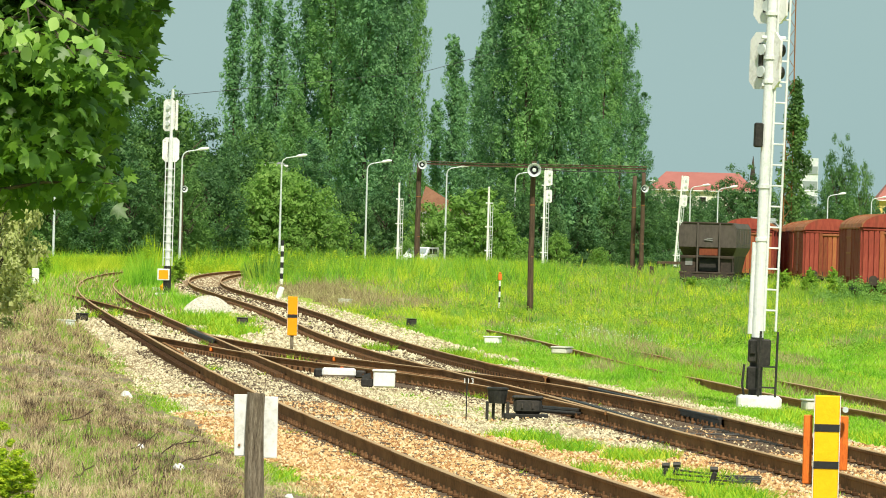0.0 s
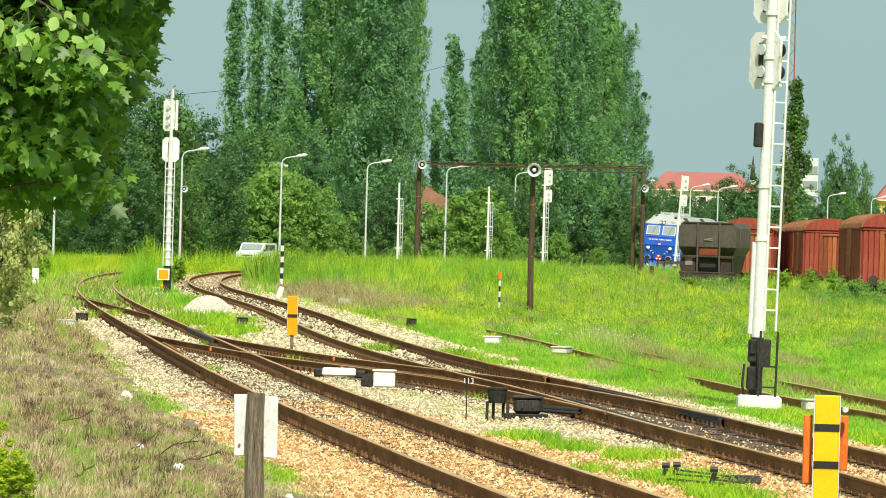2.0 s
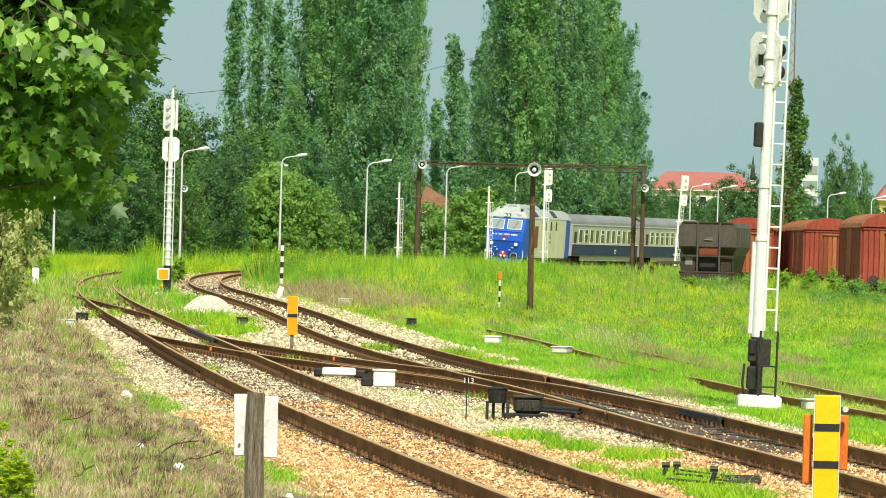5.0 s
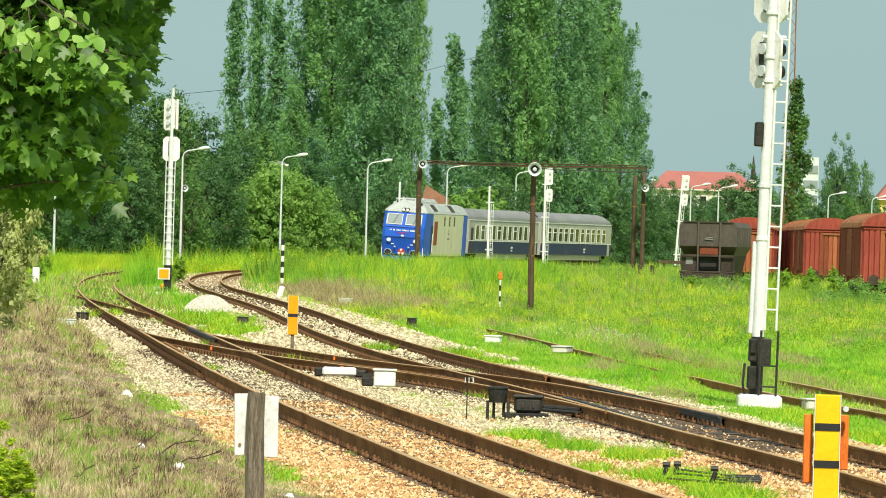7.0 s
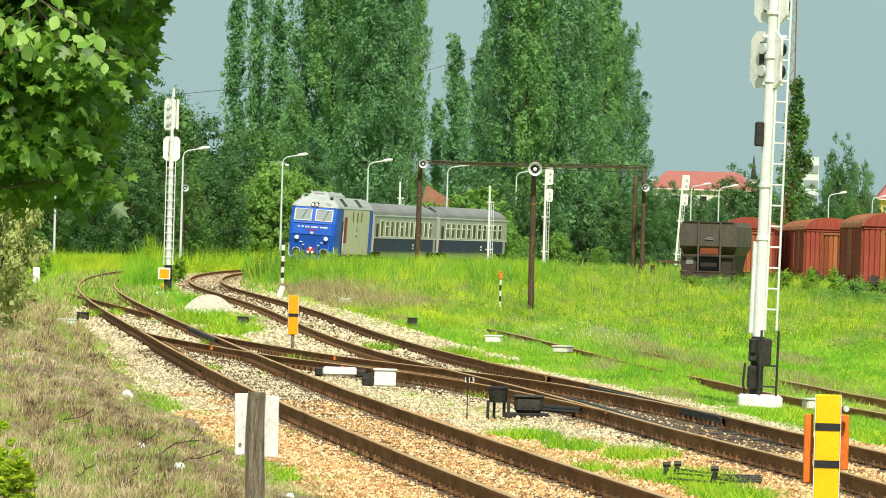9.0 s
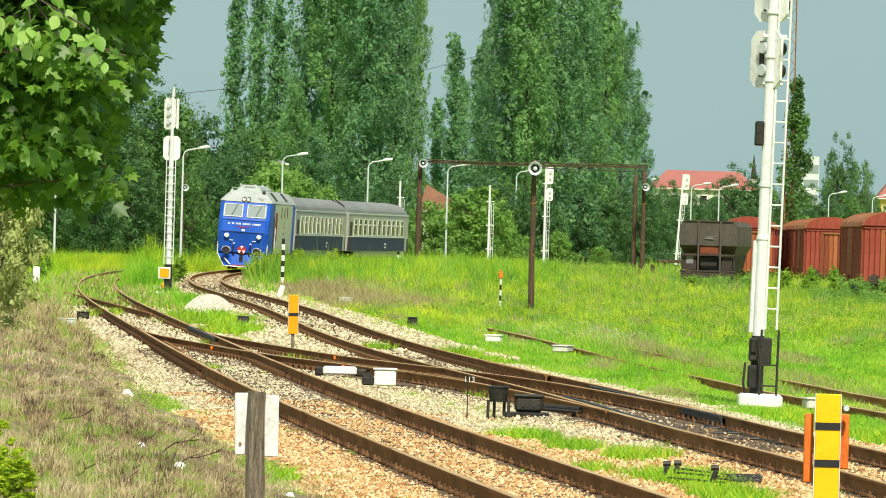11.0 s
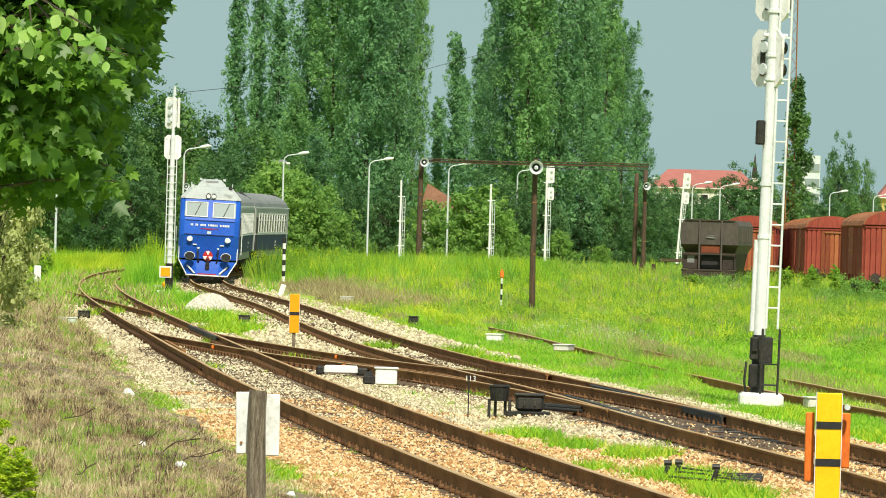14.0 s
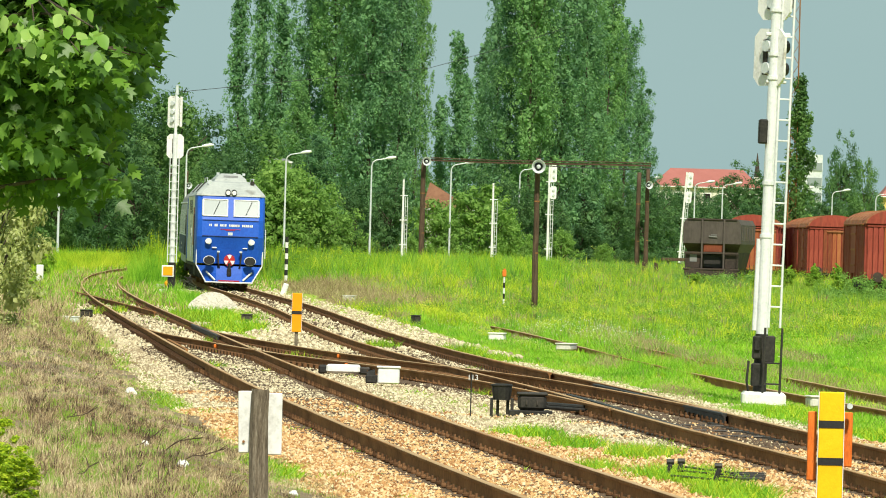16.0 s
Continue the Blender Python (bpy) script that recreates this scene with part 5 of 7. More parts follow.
def build_locomotive():
    t = thing("locomotive", "blue and cream diesel locomotive hauling a train on the curve", "locomotive")
    cab = part("cab", Build().loft([cab_slice(z, 3.3) for z in (0.95, 1.55, 2.05, 2.75, 3.72)]), BLUE, t, "bright blue cab with two windscreens")
    # darker lower panel and trim lines across the face
    part("trim_strip", Build().box(0, at_front(2.05) - 0.012, 2.07, 2.42, 0.03, 0.035, 0.008), DEEP_BLUE, cab)
    part("trim_strip", Build().box(0, at_front(2.72) - 0.012, 2.72, 2.42, 0.03, 0.03, 0.008), DEEP_BLUE, cab)
    part("cab_roof", Build().loft([[(-h, 3.3, z), (-h, y + 0.22, z), (-h + 0.2, y, z), (h - 0.2, y, z), (h, y + 0.22, z), (h, 3.3, z)] for z, y, h in ((3.722, 0.56, 1.49), (3.80, 0.60, 1.47), (4.10, 1.05, 1.20), (4.28, 1.45, 1.02), (4.34, 1.9, 0.75))]), LOCO_ROOF, t, "pale grey cab roof")
    side = part("engine_room", Build().box(0, 9.3, 2.335, 2.94, 12.0, 2.77, 0.04), CREAM, t, "cream side with tall grilles")
    part("rear_cab", Build().box(0, 16.1, 2.335, 2.96, 1.6, 2.77, 0.10), BLUE, t, "blue rear cab end")
    part("roof", Build().loft([[(-1.48, y, 3.722), (-1.36, y, 3.92), (-1.04, y, 4.26), (-0.6, y, 4.36), (0.6, y, 4.36), (1.04, y, 4.26), (1.36, y, 3.92), (1.48, y, 3.722)] for y in (3.302, 16.9)]), LOCO_ROOF, t, "pale roof streaked with soot")
    hump = part("roof_hump", Build().loft([[(-0.72, y0, z), (-0.72, y1, z), (0.72, y1, z), (0.72, y0, z)] for z, y0, y1 in ((4.27, 1.75, 9.0),)] + [[(-h, y0, z), (-h, y1, z), (h, y1, z), (h, y0, z)] for z, y0, y1, h in ((4.44, 1.95, 8.9, 0.66), (4.66, 2.5, 8.6, 0.42))]), LOCO_ROOF, t, "raised pale roof housing")
    part("grille", Build().box(0.0, 2.16, 4.53, 0.62, 0.03, 0.16, 0.0, Matrix.Rotation(radians(-62), 4, "X")), COACH_ROOF, hump)
    for y in (4.6, 11.3):
        for s in (-1, 1):
            part("roof_grille", Build().box(s * 1.21, y, 4.10, 0.56, 1.4, 0.03, 0.0, Matrix.Rotation(radians(s * 47), 4, "Y")), GRIME, t, "dark sloping roof grille")
    for s in (-1, 1):
        b = Build().tube((s * 0.92, 1.25, 4.28), (s * 0.92, 1.75, 4.30), 0.10, 0.05, 10).box(s * 0.92, 1.6, 4.22, 0.2, 0.3, 0.1, 0.02)
        part("horn", b, BLACK_IRON if s > 0 else GREY_STEEL, t)
        part("roof_rail", Build().path([(s * 1.0, 2.2, 4.30), (s * 1.0, 2.2, 4.46), (s * 1.0, 6.5, 4.46), (s * 1.0, 6.5, 4.30)], 0.02), GREY_STEEL, t)
    for x in (-0.55, 0.2, 0.6):
        part("roof_vent", Build().tube((x, 3.0 + x, 4.6), (x, 3.0 + x, 4.70), 0.07, None, 8), GREY_STEEL, t)
    # windscreens
    tilt = math.atan2(0.48, 0.97)
    for s in (-1, 1):
        zc, w, h = 3.22, 1.04, 0.74
        m = Matrix.Rotation(-tilt, 4, "X")
        y = at_front(zc)
        fr = Build()
        for dx, dz, sx, sz in ((0, h / 2, w + 0.05, 0.04), (0, -h / 2, w + 0.05, 0.04), (w / 2, 0, 0.04, h), (-w / 2, 0, 0.04, h)):
            q = m @ Vector((dx, -0.03, dz))
            fr.box(s * 0.66 + q.x, y + q.y, zc + q.z, sx, 0.05, sz, 0.012, m)
        frame_ob = part("windscreen", fr, WHITE_PAINT, cab, "white rubber-edged windscreen frame")
        q = m @ Vector((0, -0.012, 0))
        part("pane", Build().box(s * 0.66 + q.x, y + q.y, zc + q.z, w, 0.02, h, 0.0, m), CAB_GLASS, frame_ob)
        a = m @ Vector((0.1, -0.06, -h / 2 + 0.03))
        c = m @ Vector((0.36, -0.06, h / 2 - 0.06))
        part("wiper", Build().tube((s * 0.66 + a.x * 1.0 - 0.15, y + a.y, zc + a.z), (s * 0.66 + c.x - 0.15, y + c.y, zc + c.z), 0.012, None, 5), BLACK_PAINT, frame_ob)
        lamp = part("headlight", Build().tube((s * 0.91, 0.10, 1.86), (s * 0.91, -0.05, 1.86), 0.125, None, 18), GREY_STEEL, cab)
        part("lens", Build().tube((s * 0.91, -0.04, 1.86), (s * 0.91, -0.065, 1.86), 0.10, None, 18), LAMP_GLASS, lamp)
        lamp = part("headlight", Build().tube((s * 0.13, 0.95, 3.89), (s * 0.13, 0.52, 3.86), 0.12, None, 16), BLACK_PAINT, t)
        part("lens", Build().tube((s * 0.13, 0.525, 3.86), (s * 0.13, 0.50, 3.86), 0.09, None, 16), LAMP_GLASS, lamp)
        part("marker_plate", Build().box(s * 0.66, 0.075, 1.60, 0.20, 0.03, 0.05, 0.008), WHITE_PAINT, cab)
        part("cab_step_rail", Build().box(s * 1.42, 0.30, 1.18, 0.05, 0.05, 0.62, 0.012), WHITE_PAINT, cab, "white handrail at the cab corner")
        # buffer with white-rimmed plate
        bf = part("buffer", Build().tube((s * 0.88, 0.28, 1.08), (s * 0.88, -0.32, 1.08), 0.12, None, 14).loft([[(s * 0.88 + 0.23 * math.cos(a), d, 1.08 + 0.165 * math.sin(a)) for a in [k * math.pi / 10 for k in range(20)]] for d in (-0.37, -0.31)]), BLACK_PAINT, t, "black oval buffer head")
        rim = Build().loft([[(s * 0.88 + 0.255 * math.cos(a), d, 1.08 + 0.19 * math.sin(a)) for a in [k * math.pi / 10 for k in range(20)]] for d in (-0.315, -0.285)])
        part("buffer_rim", rim, WHITE_PAINT, bf)
        part("brake_hose", Build().path([(s * 0.5, 0.1, 1.45), (s * 0.5, -0.12, 1.3), (s * 0.47, -0.16, 0.95), (s * 0.42, 0.0, 0.75)], 0.035, 7), BLACK_IRON, t)
        part("hose_cock", Build().box(s * 0.48, -0.02, 1.44, 0.12, 0.08, 0.07, 0.01), GREY_STEEL, t)
        # side doors and slots
        door = part("cab_door", Build().box(s * 1.485, 3.0, 2.0, 0.03, 0.62, 1.9, 0.01), DEEP_BLUE, cab)
        part("handrail", Build().tube((s * 1.53, 2.62, 1.2), (s * 1.53, 2.62, 2.4), 0.02, None, 6), WHITE_PAINT, door)
        part("side_grille", Build().box(s * 1.476, 4.5, 2.45, 0.02, 1.25, 1.55, 0.008), WAGON_RUST, side, "tall brown ventilation grille")
        for y in (7.8, 9.7, 11.6):
            part("side_window", Build().box(s * 1.476, y, 3.25, 0.02, 0.42, 0.62, 0.008), GLASS, side)
        part("emblem", Build().box(s * 1.476, 9.6, 2.45, 0.015, 0.5, 0.14).box(s * 1.476, 9.6, 2.65, 0.015, 0.3, 0.10).box(s * 1.476, 9.6, 2.1, 0.015, 0.9, 0.10), COACH_ROOF, side)
        part("sill_beam", Build().box(s * 1.40, 9.0, 0.90, 0.10, 15.4, 0.14, 0.02), GRIME, t)
        part("fuel_tank", Build().box(s * 0.9, 8.6, 0.62, 0.8, 3.6, 0.5, 0.08), GRIME, t)
    bars(cab, -0.92, 0.92, 2.52, at_front(2.52) - 0.012, 0.095, WHITE_PAINT, 3, breaks=(1, 3, 7, 13))
    part("emblem", Build().box(0, at_front(2.36) - 0.012, 2.36, 0.86, 0.012, 0.022).box(0, at_front(2.31) - 0.012, 2.32, 0.4, 0.012, 0.018), RED_PAINT, cab, "dull red winged stripe")
    part("crest", Build().box(0, at_front(2.18) - 0.012, 2.18, 0.20, 0.012, 0.12), GREY_STEEL, cab)
    # coupling disc
    disc = part("coupling_disc", Build().tube((0, 0.10, 1.10), (0, -0.10, 1.10), 0.24, None, 20), RED_PAINT, t, "red and white coupling disc")
    b = Build()
    for k in range(3):
        a = k * math.pi * 2 / 3 + math.pi / 2
        b.slab([(0.04 * math.cos(a), 1.10 + 0.04 * math.sin(a)), (0.22 * math.cos(a - 0.45), 1.10 + 0.22 * math.sin(a - 0.45)), (0.23 * math.cos(a), 1.10 + 0.23 * math.sin(a)), (0.22 * math.cos(a + 0.45), 1.10 + 0.22 * math.sin(a + 0.45))], 1, -0.115, -0.101)
    part("disc_sector", b, WHITE_PAINT, disc)
    part("coupling_hook", Build().box(0, -0.05, 0.82, 0.12, 0.30, 0.34, 0.03).box(0, -0.12, 0.6, 0.20, 0.1, 0.35, 0.04), BLACK_IRON, t)
    # plough
    rings = [[(-h, y + 0.55, z), (-h, y + 0.05, z), (-0.55, y - 0.2, z), (0.55, y - 0.2, z), (h, y + 0.05, z), (h, y + 0.55, z)] for z, y, h in ((0.20, 0.0, 1.0), (0.55, 0.10, 1.22), (0.86, 0.20, 1.40))]
    plough = part("plough", Build().loft(rings), BLUE, t, "blue snow plough edged in white")
    part("plough_edge", Build().box(0, -0.21, 0.19, 1.15, 0.05, 0.06, 0.01).tube((-0.55, -0.21, 0.19), (-1.02, 0.04, 0.19), 0.035, None, 6).tube((0.55, -0.21, 0.19), (1.02, 0.04, 0.19), 0.035, None, 6), WHITE_PAINT, plough)
    part("plough_stripe", Build().box(0, -0.20, 0.255, 0.9, 0.03, 0.05), RED_PAINT, plough)
    for s in (-1, 1):
        part("plough_edge", Build().tube((s * 1.01, 0.03, 0.22), (s * 1.41, 0.23, 0.86), 0.03, None, 6).tube((s * 0.60, -0.2, 0.28), (s * 0.98, 0.0, 0.62), 0.04, None, 6), WHITE_PAINT, plough)
    for ob in bpy.data.objects:
        if ob.parent == t or (ob.parent and ob.parent.parent == t):
            for p in ob.data.vertices:
                p.co.x *= 0.95
    bogie(t, 3.6, 4.0, 3)
    bogie(t, 12.9, 4.0, 3)
    return t


PANE_MESH = Build().box(0, 0, 0, 0.02, 1.14, 0.96, 0.008).mesh("window")
PANE_MESH.materials.append(GLASS)
_b = Build()
for _dy, _dz, _sy, _sz in ((0, 0.49, 1.24, 0.05), (0, -0.49, 1.24, 0.05), (0.595, 0, 0.05, 1.0), (-0.595, 0, 0.05, 1.0)):
    _b.box(0, _dy, _dz, 0.035, _sy, _sz, 0.006)
WIN_FRAME = _b.mesh("window_frame")
WIN_FRAME.materials.append(WHITE_PAINT)
WIN_BAR = Build().box(0.004, 0, 0.16, 0.035, 1.16, 0.06, 0.006).mesh("window_bar")
WIN_BAR.materials.append(WHITE_PAINT)


def build_coach(barred, label):
    t = thing("passenger_coach", label, "railway coach", group="coaches of the train")
    L = 26.2
    prof = [(-1.40, 1.16), (-1.42, 2.0), (-1.40, 3.30), (-1.30, 3.52), (1.30, 3.52), (1.40, 3.30), (1.42, 2.0), (1.40, 1.16)]
    body = part("body", Build().loft([[(x, y, z) for x, z in prof] for y in (0.35, L)]), COACH_GREY, t, "light grey coach body streaked with dirt")
    for s in (-1, 1):
        part("waist_band", Build().box(s * 1.418, L / 2 + 0.17, 1.60, 0.02, L - 0.4, 0.82, 0.0), DEEP_BLUE, body, "navy blue lower side")
        part("trim_strip", Build().box(s * 1.43, L / 2 + 0.17, 2.045, 0.03, L - 0.4, 0.05, 0.0), WHITE_PAINT, body)
        part("skirt", Build().box(s * 1.32, L / 2, 0.98, 0.06, L - 7.5, 0.34, 0.02), COACH_GREY, t)
        part("door", Build().box(s * 1.432, 1.35, 2.05, 0.025, 0.80, 1.75, 0.01), GRIME, body, "dark entrance door")
        part("door", Build().box(s * 1.432, L - 1.0, 2.05, 0.025, 0.80, 1.75, 0.01), COACH_GREY, body)
        part("gutter", Build().box(s * 1.40, L / 2 + 0.17, 3.45, 0.06, L - 0.35, 0.06, 0.01), GREY_STEEL, body)
        for k in range(11):
            y = 3.2 + k * 2.0
            o = new("window", PANE_MESH)
            o.parent, o.location = t, (s * 1.425, y, 2.62)
            fo = new("window_frame", WIN_FRAME)
            fo.parent = o
            if (k % 3 == 1) if not barred else k != 5:
                bo = new("window_bar", WIN_BAR)
                bo.parent, bo.location = o, (0.0 if s > 0 else -0.008, 0, 0)
        part("number_plate", Build().box(s * 1.435, L * 0.62, 1.62, 0.012, 0.7, 0.12).box(s * 1.435, L * 0.62, 1.42, 0.012, 0.5, 0.10), WHITE_PAINT, t, "small pale lettering block")
    arch = [(1.36 * math.cos(a), 3.50 + 0.66 * math.sin(a)) for a in [math.pi * k / 12 for k in range(13)]]
    part("roof", Build().loft([[(x * f, y, 3.50 + (z - 3.50) * g) for x, z in arch] for y, f, g in ((0.36, 0.97, 0.80), (1.1, 1.0, 1.0), (L - 0.8, 1.0, 1.0), (L - 0.02, 0.97, 0.80))]), COACH_ROOF, t, "dull grey arched roof", smooth=False)
    for y in (0.55, L - 0.5):
        part("roof_step", Build().box(0.75, y, 4.02, 0.7, 0.4, 0.05, 0.0, Matrix.Rotation(radians(32), 4, "Y")), GRIME, t)
    part("gangway", Build().box(0, 0.17, 2.3, 1.1, 0.36, 2.3, 0.06), GRIME, t)
    part("equipment_box", Build().box(0, 10.0, 0.75, 2.3, 2.2, 0.55, 0.05), GRIME, t)
    part("equipment_box", Build().box(0, 15.5, 0.75, 2.3, 1.4, 0.5, 0.05), GRIME, t)
    for y in (0.0, L):
        b = Build()
        for s in (-0.875, 0.875):
            b.tube((s, y + (-0.25 if y == 0 else 0.0), 1.05), (s, y + (0.4 if y == 0 else 0.25), 1.05), 0.14, None, 12)
        part("buffer", b, BLACK_IRON, t)
    bogie(t, 3.6, 2.5, 2)
    bogie(t, L - 3.3, 2.5, 2)
    return t


loco = build_locomotive()
coach1 = build_coach(False, "grey and navy passenger coach behind the locomotive")
coach2 = build_coach(True, "grey and navy passenger coach with barred windows, last of the train")
TRAIN = [(loco, 0.0, 3.6, 9.3), (coach1, 17.5, 3.6, 19.0), (coach2, 44.4, 3.6, 19.0)]

# ---- parked wagons ----
PLANK = Build().box(0, 0, 0, 0.05, 0.20, 2.35, 0.008).mesh("plank")
PLANK.materials.append(WAGON_RED)


END_PLANK = Build().box(0, 0, 0, 0.20, 0.05, 2.30, 0.008).mesh("plank")
END_PLANK.materials.append(WAGON_RUST)


def running_gear(t, L):
    b = Build()
    for s in (-1.0, 1.0):
        b.box(s * 0.95, L / 2, 1.05, 0.12, L, 0.22, 0.02)
    part("underframe", b, HOPPER_DARK, t)
    for y in (2.2, L - 2.2):
        w = Build()
        for s in (-0.76, 0.76):
            w.tube((s - 0.065, y, 0.48), (s + 0.065, y, 0.48), 0.48, None, 22)
        w.tube((-0.8, y, 0.48), (0.8, y, 0.48), 0.08, None, 8)
        part("wheelset", w, RUST, t)
        for s in (-1, 1):
            part("axle_box", Build().box(s * 1.0, y, 0.52, 0.22, 0.3, 0.36, 0.03).box(s * 1.0, y, 0.82, 0.1, 1.2, 0.10, 0.02), HOPPER_DARK, t)
    for y, d in ((0, -1), (L, 1)):
        for s in (-0.875, 0.875):
            part("buffer", Build().tube((s, y, 1.06), (s, y + d * 0.5, 1.06), 0.10, None, 10).tube((s, y + d * 0.5, 1.06), (s, y + d * 0.56, 1.06), 0.22, None, 14), HOPPER_DARK, t)


END_RED = END_PLANK.copy()
END_RED.materials.clear()
END_RED.materials.append(WAGON_RED)


def build_boxcar():
    t = thing("box_wagon", "faded red covered goods wagon with rusty slatted sides", "goods wagon", group="parked wagons")
    L = 13.2
    body = part("body", Build().box(0, L / 2, 2.17, 2.76, L, 2.56, 0.03), WAGON_RED, t, "red steel wagon body")
    arch = [(1.44 * math.cos(a), 3.42 + 0.62 * math.sin(a)) for a in [math.pi * k / 12 for k in range(13)]]
    part("roof", Build().loft([[(x, y, z) for x, z in arch] for y in (-0.10, L + 0.10)]), WAGON_ROOF, t, "rusty arched sheet roof")
    for k in range(7):
        y = 0.6 + k * 2.0
        part("roof_rib", Build().loft([[(x * 1.012, y + d, 3.42 + (z - 3.42) * 1.03) for x, z in arch] for d in (-0.03, 0.03)]), WAGON_ROOF, t)
    for s in (-1, 1):
        for k in range(8):
            part("side_post", Build().box(s * 1.405, 0.1 + k * (L - 0.2) / 7, 2.17, 0.09, 0.12, 2.5, 0.015), WAGON_RED, body)
        for k in range(46):
            y = 0.45 + k * 0.268
            if 5.2 < y < 8.0:
                continue
            o = new("plank", PLANK)
            o.parent, o.location = t, (s * (1.40 + 0.008 * (k % 3)), y, 2.12)
        door = part("sliding_door", Build().box(s * 1.44, 6.6, 2.25, 0.06, 2.7, 2.15, 0.02), WAGON_RED, t)
        for dz in (-0.7, 0.0, 0.7):
            part("door_rib", Build().box(s * 1.475, 6.6, 2.25 + dz, 0.04, 2.6, 0.08, 0.01), WAGON_RUST, door)
        part("door_rail", Build().box(s * 1.47, L / 2, 3.38, 0.05, L * 0.9, 0.08, 0.01), WAGON_RUST, t)
    for y in (-0.03, L + 0.03):
        for x in (-0.7, 0.7):
            part("end_post", Build().box(x, y, 2.4, 0.12, 0.10, 2.4, 0.015), WAGON_RED, body)
        for k in range(11):
            o = new("plank", END_RED if k < 3 else END_PLANK)
            o.parent, o.location = t, (-1.22 + k * 0.244, y + (-0.02 if y < 0 else 0.02) * (1.6 if k < 4 else 0.6), 2.08 + 0.02 * (k % 2))
        part("end_header", Build().box(0.45, y + (-0.05 if y < 0 else 0.05), 3.16, 1.75, 0.10, 0.10, 0.02), WAGON_ROOF, body)
        part("end_rail", Build().box(0, y, 3.32, 2.7, 0.14, 0.09, 0.015), WAGON_RED, body)
        part("end_arch", Build().slab([(x * 0.96, z) for x, z in arch], 1, y + (-0.13 if y < 0 else 0.09), y + (-0.09 if y < 0 else 0.13)), WAGON_RED, body)
    part("brake_gear", Build().box(0, L / 2, 0.78, 2.3, L - 4.2, 0.5, 0.05), GRIME, t)
    part("headstock", Build().box(0, 0.05, 1.0, 2.7, 0.16, 0.4, 0.03), HOPPER_DARK, t)
    running_gear(t, L)
    return t


def build_hopper():
    t = thing("hopper_wagon", "dark brown-grey hopper wagon with a rusty end chute", "goods wagon", group="parked wagons")
    L = 12.0
    body = part("hopper", Build().loft([[(-w, y0, z), (w, y0, z), (w, y1, z), (-w, y1, z)] for z, y0, y1, w in ((1.95, 1.1, L - 1.1, 1.2), (2.50, 0.18, L - 0.18, 1.46), (3.48, 0.12, L - 0.12, 1.46), (3.74, 0.10, L - 0.1, 1.30))]), HOPPER, t, "steel hopper body with sloping shoulders")
    for x in (-0.49, 0.62):
        part("end_stanchion", Build().box(x, 0.06, 2.35, 0.09, 0.12, 2.7, 0.015), HOPPER, t)
    part("discharge_trough", Build().loft([[(-w, y0, z), (w, y0, z), (w, y1, z), (-w, y1, z)] for z, y0, y1, w in ((0.75, 2.4, L - 2.4, 0.7), (1.25, 1.5, L - 1.5, 1.12), (2.05, 1.0, L - 1.0, 1.26))]), HOPPER_DARK, t, "dark steel discharge trough")
    part("top_rail", Build().box(0, 0.1, 3.72, 2.5, 0.1, 0.08, 0.015), HOPPER_DARK, body)
    part("end_beam", Build().box(0, 0.08, 2.02, 2.75, 0.10, 0.10, 0.015), HOPPER_DARK, t)
    part("chute_plate", Build().box(0.07, 0.28, 2.32, 0.98, 0.05, 0.48, 0.01), WAGON_RUST, t, "rusty brown chute plate")
    part("chute_frame", Build().box(0.07, 0.9, 1.62, 1.0, 0.6, 0.7, 0.03), BLACK_IRON, t)
    part("end_panel", Build().box(-0.95, 0.25, 1.62, 0.72, 0.05, 0.72, 0.01), HOPPER_DARK, t)
    part("end_panel", Build().box(1.02, 0.25, 1.62, 0.68, 0.05, 0.72, 0.01), HOPPER_DARK, t)
    part("label_plate", Build().box(-0.92, 0.21, 1.75, 0.36, 0.02, 0.36), COACH_ROOF, t, "faded grey plate")
    part("chalk_mark", Build().box(0.05, 0.10, 2.86, 0.42, 0.012, 0.05, 0.0, Matrix.Rotation(radians(4), 4, "Y")).box(0.1, 0.10, 2.94, 0.3, 0.012, 0.04), COACH_ROOF, body, "smeared white marking")
    part("end_platform", Build().box(0, 0.3, 1.20, 2.8, 0.8, 0.10, 0.02), HOPPER_DARK, t)
    part("headstock", Build().box(0, 0.0, 1.02, 2.7, 0.14, 0.34, 0.03), HOPPER_DARK, t)
    for s in (-1, 1):
        for k in range(6):
            part("side_rib", Build().box(s * 1.475, 1.0 + k * 2.0, 3.02, 0.06, 0.10, 0.72, 0.015), HOPPER, body)
        part("hand_rail", Build().path([(s * 1.3, 0.0, 1.2), (s * 1.3, 0.0, 2.0), (s * 1.3, 0.9, 2.0)], 0.02), HOPPER_DARK, t)
    part("lower_frame", Build().box(0, 0.12, 0.66, 2.5, 0.16, 0.42, 0.03).box(0, 2.2, 0.55, 2.3, 2.6, 0.5, 0.05), HOPPER_DARK, t)
    running_gear(t, L)
    return t


